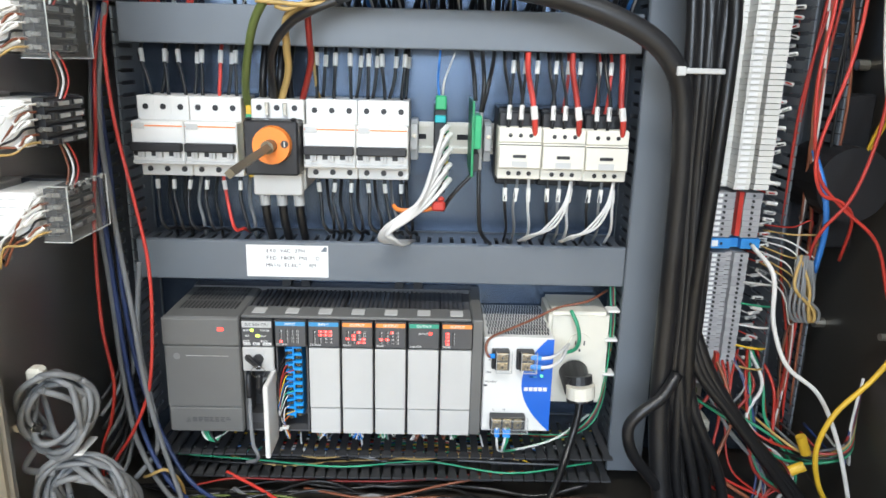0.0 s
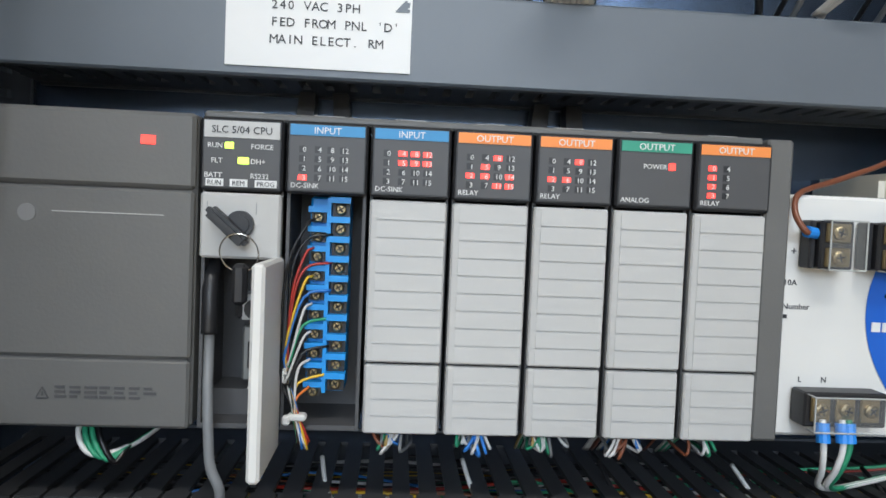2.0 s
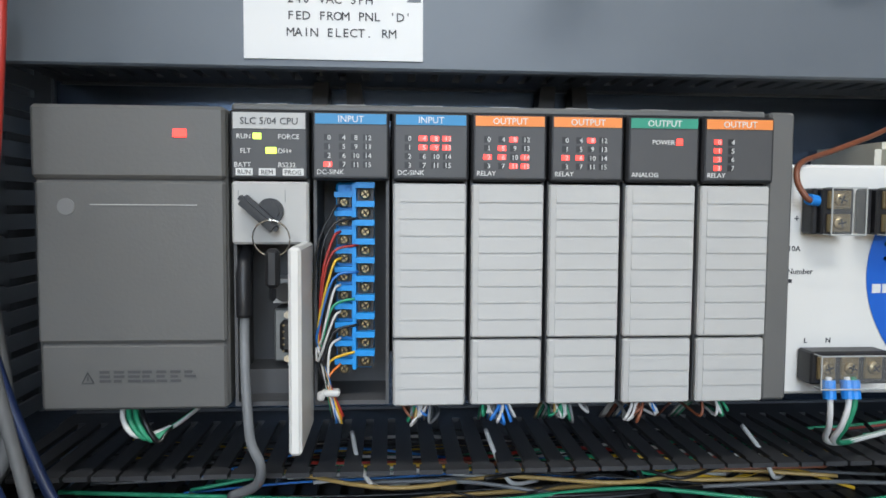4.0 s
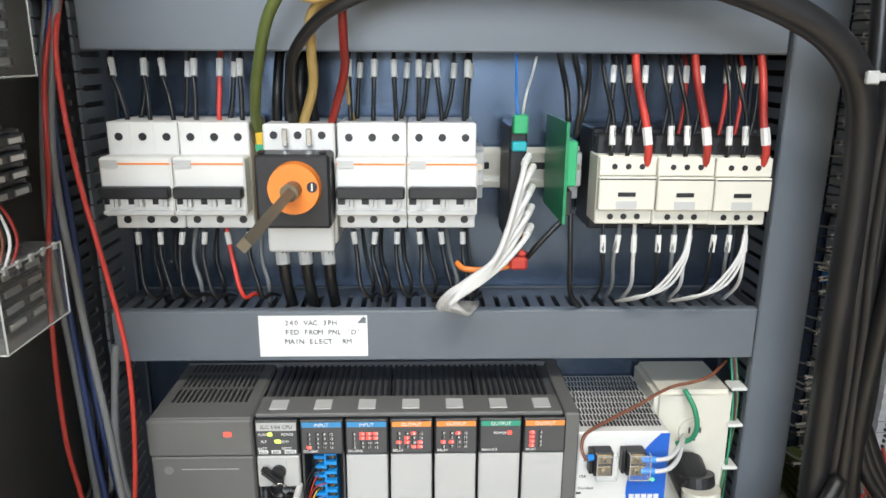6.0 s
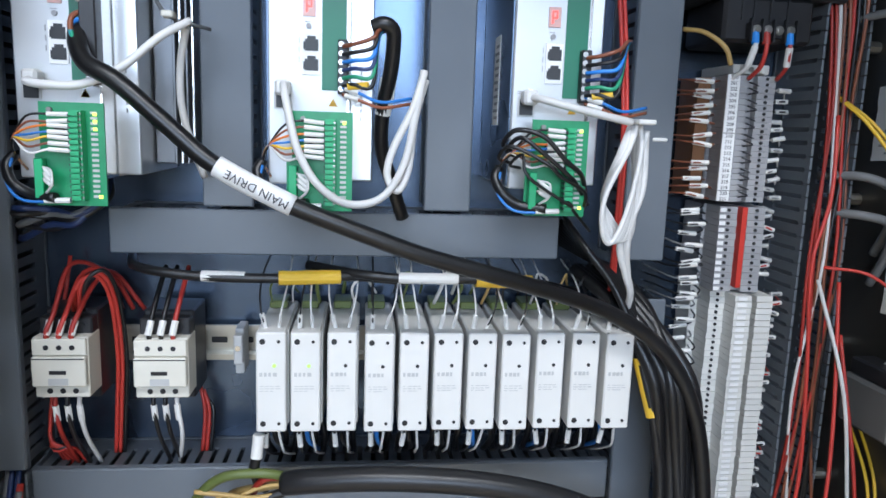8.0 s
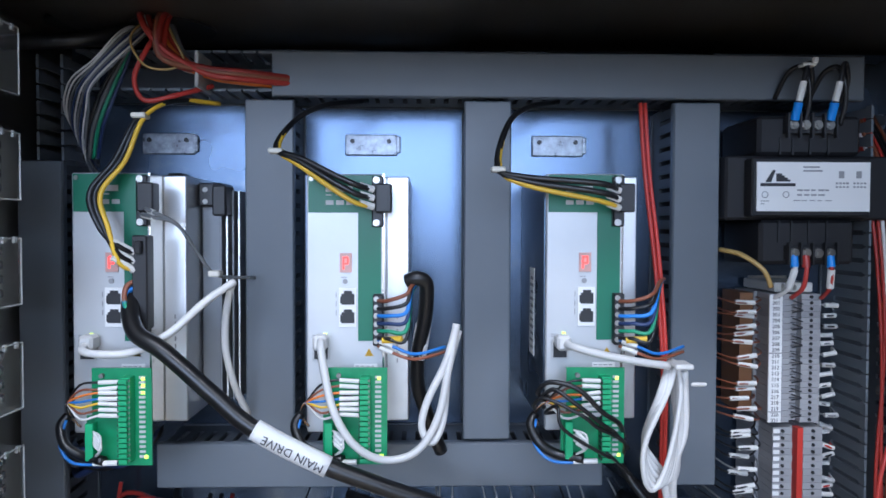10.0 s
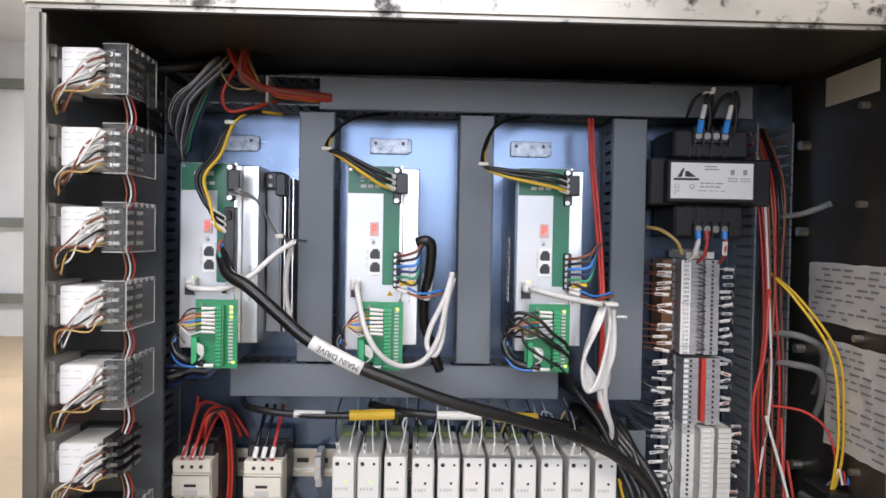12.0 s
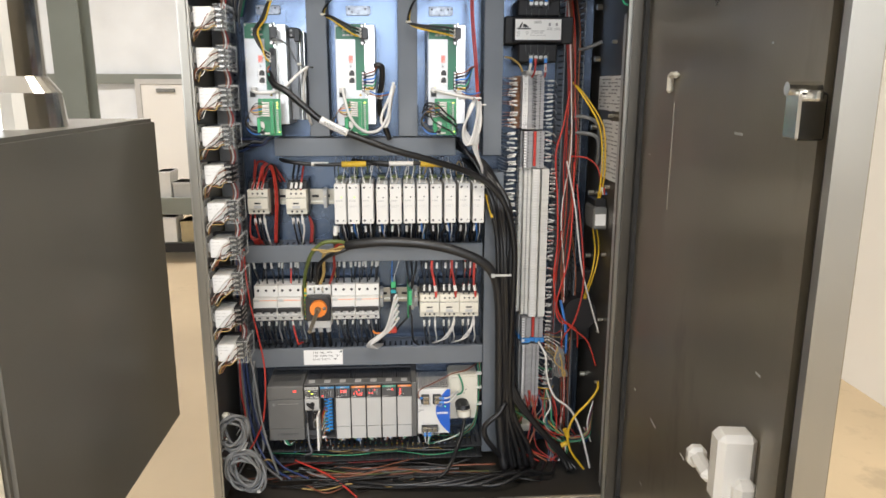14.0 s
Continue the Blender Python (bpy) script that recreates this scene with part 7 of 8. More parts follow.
def wall_relay(z, style):
    e = thing("wall_relay", (-0.165, -0.125, z), "white relay with clear terminal cover on the side wall" if style else "white relay with bare black terminals on the side wall", "relay", "wall relays")
    part("socket_base", boxes((-0.1660, -0.1520, -0.146, -0.090, z - 0.021, z + 0.021), (-0.1520, -0.1450, -0.142, -0.095, z - 0.009, z + 0.009), (-0.1560, -0.1500, -0.149, -0.146, z - 0.019, z - 0.008), (-0.1560, -0.1500, -0.149, -0.146, z + 0.008, z + 0.019), bevel=0.0012), GREYW, e)
    part("relay_body", boxes((-0.1450, -0.1110, -0.150, -0.095, z - 0.018, z + 0.018), bevel=0.0015), WHITE, e)
    part("data_label", B(-0.1440, -0.1130, -0.1508, -0.150, z - 0.0165, z + 0.0170), PAPER, e)
    bm = bmesh.new()
    bars(bm, -0.1425, -0.121, -0.1508, z + 0.013, 3, 0.0005, 0.0060, rl, 2)
    part("label_print", bm, PLCL, e)["kind"] = "stuff"
    part("socket_core", boxes((-0.1520, -0.1110, -0.095, -0.078, z - 0.020, z + 0.020)), BLACK, e)
    tm = part("terminal_comb", boxes((-0.1110, -0.1020, -0.138, -0.080, z - 0.019, z + 0.019)), BLACK, e)
    for k in range(4):
        zz = z - 0.0145 + k * 0.0096
        part("terminal_step", boxes((-0.1045, -0.0965, -0.134, -0.084, zz - 0.0030, zz + 0.0030), bevel=0.0008), BLACK, tm)
        part("lug", boxes((-0.1085, -0.0975, -0.1395, -0.1375, zz - 0.0016, zz + 0.0016), (-0.0965, -0.0950, -0.128, -0.112, zz - 0.0018, zz + 0.0018), (-0.0965, -0.0950, -0.104, -0.090, zz - 0.0018, zz + 0.0018), bevel=0.0004), LUG, tm, "tinned terminal lug")
        part("terminal_screw", rods(((-0.1050, -0.1395, zz), (-0.1050, -0.1415, zz), 0.0022, 8)), LUG, tm)
    if style:
        X0, X1, Y0, Y1, Z0, Z1 = -0.1100, -0.0880, -0.1460, -0.0780, z - 0.0225, z + 0.0225
        part("cover_front", B(X0, X1, Y0, Y0 + 0.001, Z0, Z1), CLEAR, e, "clear plastic terminal cover")
        bm = bmesh.new()
        for za in (Z0, Z1):
            rod(bm, (X0, Y0, za), (X1, Y0, za), 0.0005, 5)
            rod(bm, (X1, Y0, za), (X1, Y1, za), 0.0006, 5)
        for ya in (Y0, Y1):
            rod(bm, (X1, ya, Z0), (X1, ya, Z1), 0.0006, 5)
        for q_ in range(5):
            ya = Y0 + 0.008 + 0.013 * q_
            box(bm, X1 - 0.0012, X1 + 0.0004, ya, ya + 0.003, Z1 - 0.003, Z1 + 0.0012)
        part("cover_edge", bm, EDGE, e)
        for za in (Z1 - 0.0008, Z0):
            part("cover_side", B(X0, X1, Y0 + 0.001, Y1, za, za + 0.0008), CLEAR, e)
        part("cover_end", B(X1 - 0.0008, X1, Y0 + 0.001, Y1, Z0 + 0.001, Z1 - 0.001), CLEAR, e)
    for k in range(6):
        zz = z + 0.0145 - 0.0058 * k
        a, b = rl.uniform(-0.016, 0.004), rl.uniform(-0.005, 0.005)
        m = (W_WHITE, W_BRN, W_WHITE, W_BLACK, W_BRN, W_TAN)[k]
        bm = bmesh.new()
        sweep(bm, [(-0.106, -0.142, zz), (-0.111, -0.153, zz - 0.001), (-0.118 + b, -0.157, zz - 0.008), (-0.131 + a, -0.157, z - 0.023 + b), (-0.141 + a * 0.5, -0.153, z - 0.033 - 0.002 * k), (-0.147, -0.142, z - 0.030), (-0.150, -0.12, z - 0.028)], 0.0010, 5, 4)
        part("tail", bm, m, e)
        if k in (0, 1, 2, 4):
            part("marker_sleeve", rods(((-0.1085, -0.148, zz - 0.001), (-0.1190 + b, -0.157, zz - 0.009), 0.0022, 8)), WHITE, e)
    return e


for i in range(11):
    wall_relay(1.802 - 0.0712 * i, i not in (5, 9))
rail_w = thing("mounting_rail", (-0.169, -0.12, 1.45), "upright zinc rail on the side wall", "rail", "mounting rails")
part("rail_body", boxes((-0.1668, -0.1640, -0.138, -0.102, 1.04, 1.84)), ZINC, rail_w)
for i in range(10):
    z = 1.802 - 0.0712 * (i + 0.5)
    for k in range(3):
        wire("link_wire", [(-0.100 - 0.003 * k, -0.118, z + 0.022), (-0.096 - 0.004 * k, -0.112, z + 0.008), (-0.094 - 0.004 * k, -0.112, z - 0.006), (-0.099 - 0.003 * k, -0.116, z - 0.022)], 0.0010, (W_DRED, W_WHITE, W_BRN)[k], "red or white link wire between wall relays", "wire", "link wires", 6, 4)

# ---- heavy cables ----
rb = random.Random(81)
wire("feed_cable", [(0.106, 0.0, 1.273), (0.130, -0.008, 1.279), (0.194, -0.018, 1.285), (0.274, -0.020, 1.279), (0.340, -0.020, 1.264), (0.395, -0.020, 1.240), (0.424, -0.018, 1.210), (0.436, -0.014, 1.170), (0.442, -0.010, 1.10), (0.444, -0.008, 0.98), (0.446, -0.010, 0.86), (0.452, -0.02, 0.78), (0.458, -0.03, 0.742)], 0.0105, W_BLACK, "thick black feed cable arching over the duct", "cable", "", 14)
for k, (xt, x2, x3, x4) in enumerate(((0.424, 0.436, 0.450, 0.462), (0.432, 0.444, 0.456, 0.474), (0.440, 0.449, 0.462, 0.486), (0.448, 0.455, 0.470, 0.500), (0.456, 0.462, 0.474, 0.515), (0.436, 0.452, 0.460, 0.468))):
    y = -0.010 - 0.004 * (k % 3)
    wire("bundle_cable", [(0.365 + 0.006 * k, 0.06, 1.452), (0.392 + 0.006 * k, 0.02, 1.425), (xt - 0.004, y, 1.370), (xt + 0.008, y, 1.300), (x2, y - 0.008, 1.211), (x2 + 0.006, y, 1.10), (x3, y, 0.98), (x3 + 0.002, y, 0.88), (x4, y - 0.004, 0.79), (x4 + 0.01, y - 0.01, 0.742)], rb.choice((0.0046, 0.0054, 0.0060)), W_BLACK, "black cable in the tied vertical bundle", "cable", "bundle cables", 10)
ct_ = wire("tagged_cable", [(0.400, 0.03, 1.430), (0.410, 0.005, 1.390), (0.420, -0.008, 1.350), (0.430, -0.012, 1.30), (0.440, -0.010, 1.25)], 0.0045, W_BLACK, "black cable with a long yellow tag", "cable", "", 10)
part("yellow_tag", rods(((0.4120, 0.003, 1.384), (0.4235, -0.0095, 1.334), 0.0060, 12)), W_YEL, ct_, "yellow cable tag")
tie = thing("bundle_tie", (0.44, -0.03, 1.211), "broad grey cable tie round the black bundle", "cable tie", "cable ties")
part("tie_band", boxes((0.420, 0.462, -0.0385, -0.0365, 1.2085, 1.2135), bevel=0.0008), GREYW, tie)
part("tie_head", boxes((0.417, 0.4255, -0.0410, -0.0365, 1.2065, 1.2150), bevel=0.001), GREYW, tie)
wire("looped_cable", [(0.458, -0.02, 0.905), (0.440, -0.030, 0.882), (0.420, -0.034, 0.868), (0.408, -0.034, 0.850), (0.412, -0.034, 0.825), (0.428, -0.030, 0.800), (0.448, -0.025, 0.775), (0.470, -0.020, 0.748)], 0.0062, W_BLACK, "black cable looped out of the bundle", "cable", "bundle cables", 12)
for k in range(3):
    wire("branch_cable", [(0.466 + 0.004 * k, -0.012, 0.95), (0.482 + 0.006 * k, -0.018, 0.905), (0.512 + 0.012 * k, -0.022, 0.868 - 0.012 * k), (0.555 + 0.012 * k, -0.024, 0.815 - 0.01 * k), (0.590 + 0.01 * k, -0.03, 0.770 - 0.006 * k), (0.605 + 0.01 * k, -0.04, 0.742)], 0.0058, W_BLACK, "black cable branching to the cabinet floor", "cable", "bundle cables", 10)
for k in range(5):
    wire("floor_cable", [(0.10 + 0.05 * k, -0.06, 0.742), (0.22 + 0.05 * k, -0.09 - 0.004 * k, 0.748), (0.34 + 0.04 * k, -0.08, 0.752 + 0.003 * k), (0.44 + 0.03 * k, -0.06, 0.746), (0.50 + 0.02 * k, 0.0, 0.743)], 0.0046, W_BLACK, "dark cable lying on the cabinet floor", "cable", "floor cables", 9)

# ---- left side runs ----
def run(name, pts, r, m, label, group):
    return wire(name, pts, r, m, label, "wire", group, 9, 6)


run("side_run", [(-0.122, 0.03, 1.262), (-0.122, -0.002, 1.21), (-0.124, -0.014, 1.13), (-0.132, -0.018, 1.051), (-0.134, -0.020, 0.95), (-0.128, -0.020, 0.885), (-0.135, -0.02, 0.84), (-0.148, -0.02, 0.805), (-0.155, -0.01, 0.76)], 0.0018, W_RED, "red wire running down beside the relays", "side runs")
run("side_run", [(-0.120, 0.03, 1.262), (-0.112, -0.004, 1.22), (-0.104, -0.014, 1.15), (-0.090, -0.020, 1.078), (-0.080, -0.024, 1.015), (-0.080, -0.028, 0.95), (-0.088, -0.028, 0.885), (-0.106, -0.028, 0.838), (-0.130, -0.025, 0.80), (-0.15, -0.01, 0.77)], 0.0018, W_RED, "red wire swinging in front of the open duct", "side runs")
for k in (0, 1, 3):
    run("side_run", [(-0.144 + 0.003 * k, 0.06, 1.264), (-0.142 + 0.004 * k, 0.03 - 0.004 * k, 1.19), (-0.146 + 0.006 * k, 0.02, 1.09), (-0.138 + 0.004 * k, 0.015, 0.98), (-0.132 + 0.006 * k, 0.01, 0.88), (-0.120 + 0.01 * k, 0.0, 0.81), (-0.09 + 0.012 * k, -0.02, 0.765), (-0.05 + 0.02 * k, -0.05, 0.748)], (0.0028, 0.0026, 0.0042, 0.0024, 0.0034)[k], (W_GREY, W_NAVY, W_GREY, W_NAVY, W_GREY)[k], "grey or dark cable dropping out of the upright duct", "side runs")
run("side_run", [(-0.118, 0.02, 1.26), (-0.122, -0.006, 1.16), (-0.112, -0.016, 1.05), (-0.100, -0.024, 0.96), (-0.094, -0.028, 0.90), (-0.086, -0.030, 0.85), (-0.074, -0.032, 0.80), (-0.058, -0.04, 0.752)], 0.0027, W_GREY, "grey cable hanging in front of the open duct", "side runs")
run("side_run", [(-0.112, 0.03, 1.0), (-0.116, 0.02, 0.92), (-0.108, 0.015, 0.86), (-0.098, 0.005, 0.82), (-0.100, 0.0, 0.79), (-0.12, -0.01, 0.765)], 0.0030, W_GREY, "grey cable curving into the lower corner", "side runs")
for k in range(8):
    z = 0.96 - 0.016 * k
    run("corner_wire", [(-0.148, 0.05, z + 0.1), (-0.138, 0.03, z + 0.03), (-0.128 + rb.uniform(-0.006, 0.006), 0.02, z - 0.02), (-0.140, 0.02, z - 0.08), (-0.155, 0.0, z - 0.11)], 0.0022, rb.choice((W_BLACK, W_BLACK, W_GREY, W_GREY)), "dark wire inside the open upright duct", "corner wires")
for k in range(6):
    run("upper_wire", [(-0.118 + 0.004 * k, 0.10, 1.30 + 0.03 * k), (-0.112, 0.07, 1.29), (-0.106 + 0.003 * k, 0.07, 1.275), (-0.10 + 0.004 * k, 0.09, 1.24)], 0.0018, rb.choice((W_RED, W_BLACK, W_RED)), "wire entering the duct beside the contactors", "upper wires")


# loose cables between the upright duct and the first drive
for k in range(6):
    run("drive_tail", [(-0.126, 0.07, 1.470 + 0.006 * k), (-0.112, 0.05 - 0.004 * k, 1.476 + 0.005 * k + rb.uniform(-0.006, 0.006)), (-0.088, 0.04, 1.482 + 0.004 * k + rb.uniform(-0.006, 0.006)), (-0.066, 0.035, 1.492 + rb.uniform(-0.006, 0.008)), (-0.052 + 0.002 * k, 0.045, 1.510), (-0.050, 0.07, 1.525)], 0.0022 if k % 2 else 0.0030, (W_NAVY, W_BLACK, W_GREY, W_BLACK, W_NAVY, W_BLACK)[k], "dark cable looping from the duct below the first drive", "drive tails")


# grey cable coils on the side wall
def coil(cx, cz, r, turns, y, tilt):
    e = thing("cable_coil", (cx, y, cz), "coil of grey cable tied up on the side wall", "cable coil", "cable coils")
    for t in range(turns):
        bm = bmesh.new()
        rr = r * (1 - 0.045 * t)
        ox, oz, oy = rb.uniform(-0.003, 0.003), rb.uniform(-0.003, 0.003), 0.0045 * (t % 4)
        pts = []
        for k in range(19):
            a = 2 * math.pi * k / 18 + t
            p_ = Vector((rr * 0.86 * math.cos(a), 0.010 * math.sin(2 * a + t), rr * 1.12 * math.sin(a)))
            pts.append(Matrix.Rotation(tilt, 3, "Y") @ p_ + Vector((cx + ox, y + oy, cz + oz)))
        sweep(bm, pts, 0.0029, 8, 3)
        part("turn", bm, W_GREY, e)
    part("tie", boxes((cx - 0.004 + r * 0.6, cx + 0.004 + r * 0.6, y - 0.010, y + 0.022, cz - r * 1.0, cz - r * 0.94), bevel=0.001), WHITE, e)
    return e


coil(-0.133, 0.904, 0.036, 9, -0.125, 0.2)
coil(-0.112, 0.815, 0.045, 10, -0.128, -0.5)
solid("coil_clip", boxes((-0.152, -0.138, -0.130, -0.115, 0.934, 0.948), bevel=0.003), CREAM, "cream adhesive clip on the side wall", "clip")
solid("wall_gland", rods(((-0.1665, -0.125, 0.892), (-0.150, -0.127, 0.890), 0.0065, 6), ((-0.150, -0.127, 0.890), (-0.143, -0.127, 0.889), 0.0045, 12)), CHROME, "metal cable gland in the side wall", "gland")
run("coil_tail", [(-0.150, -0.12, 0.872), (-0.161, -0.125, 0.858), (-0.160, -0.13, 0.850), (-0.135, -0.13, 0.848)], 0.0032, W_GREY, "grey tail of the cable coil", "coil tails")

# ---- bundle entering through the roof ----
for k in range(14):
    m = (W_RED, W_DRED, W_ORG, W_RED, W_GREY, W_DRED, W_WHITE, W_ORG, W_RED, W_GREY, W_BRN, W_DRED, W_RED, W_WHITE)[k]
    y = 0.035 + 0.007 * (k % 5)
    run("roof_wire", [(-0.045 + 0.004 * (k % 6), 0.06, 1.8685), (-0.043 + 0.004 * (k % 6), y - 0.02, 1.862), (-0.026 + 0.003 * (k % 5), y - 0.024, 1.836 - 0.0008 * k), (0.005, y - 0.010, 1.818 + 0.0008 * (k % 7)), (0.035, y, 1.815 + 0.0012 * (k % 7)), (0.075, y + 0.02, 1.815 + 0.001 * (k % 7))], 0.0027, m, "red or grey wire bundled through the roof opening", "roof wires")
run("roof_loop", [(-0.030, 0.04, 1.866), (-0.040, 0.02, 1.835), (-0.050, 0.02, 1.812), (-0.044, 0.025, 1.795), (-0.020, 0.03, 1.800), (0.005, 0.05, 1.812)], 0.0022, W_RED, "red wire looping below the roof bundle", "roof wires")
run("roof_loop", [(-0.040, 0.035, 1.8685), (-0.052, 0.018, 1.845), (-0.040, 0.012, 1.822), (-0.022, 0.014, 1.818), (-0.010, 0.02, 1.826), (-0.018, 0.02, 1.845), (-0.032, 0.035, 1.8685)], 0.0010, W_TAN, "thin yellow wire loop under the roof", "roof wires")
for k in range(9):
    run("roof_wire", [(-0.060 + 0.002 * k, 0.06, 1.8685), (-0.066 + 0.002 * k, 0.03, 1.852 - 0.001 * k), (-0.085, 0.025, 1.828 - 0.0025 * k), (-0.108 + 0.002 * k, 0.03, 1.810 - 0.003 * k), (-0.120 + 0.002 * k, 0.05, 1.785 - 0.004 * k), (-0.112, 0.09, 1.755 - 0.004 * k)], 0.0008, (W_WHITE, W_WHITE, W_GREY, W_NAVY, W_WHITE, W_GREY, W_NAVY, W_WHITE, W_GREY)[k], "thin pale wire fanning out from the roof opening", "roof wires")
for k in range(4):
    run("roof_cable", [(-0.055, 0.07, 1.8685), (-0.060, 0.05, 1.850), (-0.074 - 0.004 * k, 0.05, 1.815), (-0.088 - 0.004 * k, 0.05, 1.780), (-0.098 - 0.004 * k, 0.06, 1.750)], 0.0016, (W_NAVY, W_GRN, W_GREY, W_BLACK)[k], "thin cable coming down from the roof opening", "roof cables")
solid("roof_bushing", rods(((-0.032, 0.06, 1.8690), (-0.032, 0.06, 1.862), 0.036, 28), ((-0.115, 0.06, 1.8690), (-0.115, 0.06, 1.866), 0.026, 24)), BLACK, "black bushing round the roof cable opening", "bushing")
run("grey_conduit", [(-0.164, 0.03, 1.842), (-0.135, 0.025, 1.842), (-0.100, 0.03, 1.845), (-0.066, 0.05, 1.858)], 0.0065, W_BLACK, "dark conduit under the roof", "conduits")
solid("clear_cable_tie", boxes((-0.002, 0.001, 0.022, 0.060, 1.806, 1.836), bevel=0.001), GREYW, "pale cable tie round the roof wires", "cable tie", "cable ties")

# ---- floor and lower duct wiring ----
for k in range(46):
    m = rb.choice((W_BLACK, W_BLACK, W_GRN, W_BLACK, W_BLUE, W_BLACK, W_WHITE, W_GREY, W_YEL, W_BRN, W_TAN, W_DRED))
    x0, x1 = rb.uniform(-0.12, 0.2), rb.uniform(0.22, 0.42)
    y = rb.uniform(0.030, 0.105)
    z = rb.uniform(0.757, 0.772)
    pts = [(x0 + (x1 - x0) * t, y + rb.uniform(-0.012, 0.010), z + rb.uniform(-0.004, 0.005)) for t in (0, 0.2, 0.4, 0.6, 0.8, 1)]
    run("duct_wire", pts, rb.uniform(0.0006, 0.0012), m, "coloured wire lying in the lower duct", "lower duct wires")
for k in range(26):
    m = rb.choice((W_BRN, W_BLACK, W_BLACK, W_BLACK, W_TAN, W_BLACK, W_OLV, W_GREY, W_BLACK))
    x0, x1 = rb.uniform(-0.15, 0.1), rb.uniform(0.2, 0.55)
    y = rb.uniform(-0.08, 0.03)
    pts = [(x0 + (x1 - x0) * t, y + rb.uniform(-0.02, 0.02), 0.730 + rb.uniform(0.0, 0.016)) for t in (0, 0.2, 0.4, 0.6, 0.8, 1)]
    run("floor_wire", pts, rb.uniform(0.0012, 0.0024), m, "coloured wire lying on the cabinet floor", "floor wires")
run("floor_wire", [(-0.06, -0.01, 0.756), (-0.02, 0.012, 0.752), (0.04, 0.020, 0.746), (0.10, 0.022, 0.744), (0.17, 0.026, 0.743), (0.25, 0.034, 0.747), (0.32, 0.040, 0.750)], 0.0012, W_DRED, "red wire sagging along the front of the lower duct", "floor wires")
run("floor_wire", [(-0.03, 0.02, 0.755), (0.01, 0.0, 0.748), (0.05, -0.03, 0.744), (0.09, -0.075, 0.741), (0.12, -0.12, 0.740)], 0.0020, W_RED, "red wire running forward over the cabinet floor", "floor wires")
run("floor_wire", [(0.06, 0.01, 0.742), (0.14, -0.01, 0.744), (0.22, 0.012, 0.748), (0.30, 0.03, 0.755)], 0.0014, W_BRN, "brown wire lying before the lower duct", "floor wires")
run("floor_wire", [(-0.115, 0.0, 0.76), (-0.10, -0.02, 0.775), (-0.082, -0.02, 0.782), (-0.070, -0.015, 0.765), (-0.068, -0.01, 0.745)], 0.0018, W_TAN, "tan wire arching in the lower corner", "floor wires")
for k in range(5):
    x = 0.05 + 0.07 * k
    run("duct_tail", [(x, 0.05, 0.790), (x + 0.004, 0.036, 0.780), (x + 0.012, 0.038, 0.766), (x + 0.03, 0.06, 0.758)], 0.0012, rb.choice((W_WHITE, W_BLACK, W_WHITE)), "thin wire dropping into the lower duct", "duct tails")

# ---- right side runs ----
for k in range(9):
    m = (W_DRED, W_DRED, W_WHITE, W_BRN, W_BRN, W_RED, W_BLACK, W_BLACK, W_BRN)[k]
    x = 0.588 + 0.0032 * k
    run("right_run", [(x, 0.10, 1.80), (x - 0.004, 0.055 - 0.002 * k, 1.72), (x - 0.002 + rb.uniform(-0.006, 0.006), 0.045, 1.60), (x + rb.uniform(-0.010, 0.008), 0.04, 1.47), (x + rb.uniform(-0.01, 0.01), 0.04, 1.33), (x + rb.uniform(-0.012, 0.012), 0.045, 1.18), (x + rb.uniform(-0.012, 0.012), 0.05, 1.03), (x + rb.uniform(-0.01, 0.02), 0.05, 0.90), (x + 0.01, 0.05, 0.80)], 0.0016, m, "red or brown wire running down the open duct", "right runs")
run("right_loop", [(0.590, 0.03, 1.60), (0.572, 0.0, 1.53), (0.556, -0.008, 1.47), (0.562, -0.010, 1.38), (0.566, -0.012, 1.28), (0.560, -0.014, 1.20), (0.572, -0.016, 1.12), (0.600, -0.018, 1.085), (0.640, -0.02, 1.05), (0.663, -0.02, 0.99)], 0.0018, W_RED, "red wire looping beside the terminals", "right loops")
run("right_loop", [(0.604, 0.02, 1.45), (0.598, -0.005, 1.32), (0.588, -0.018, 1.23), (0.566, -0.022, 1.14), (0.575, -0.022, 1.10), (0.598, -0.02, 1.09), (0.618, -0.01, 1.07), (0.630, 0.02, 1.02)], 0.0018, W_RED, "red wire hanging in a wide loop", "right loops")
run("right_loop", [(0.612, 0.02, 1.40), (0.622, -0.01, 1.27), (0.626, -0.018, 1.18), (0.610, -0.02, 1.10), (0.585, -0.01, 1.05), (0.60, 0.03, 0.98)], 0.0018, W_RED, "red wire hanging in a loop", "right loops")
run("right_loop", [(0.590, 0.03, 1.45), (0.604, -0.006, 1.35), (0.622, -0.012, 1.22), (0.650, -0.016, 1.12), (0.664, -0.02, 1.073), (0.667, 0.0, 1.065)], 0.0018, W_WHITE, "thin white wire curving to the side wall", "right loops")
run("right_loop", [(0.540, 0.03, 1.032), (0.550, -0.005, 1.01), (0.554, -0.012, 0.96), (0.572, -0.018, 0.915), (0.608, -0.022, 0.885), (0.632, -0.03, 0.835), (0.648, -0.04, 0.775), (0.655, -0.04, 0.745)], 0.0024, W_WHITE, "white wire trailing from the blue terminal", "right loops")
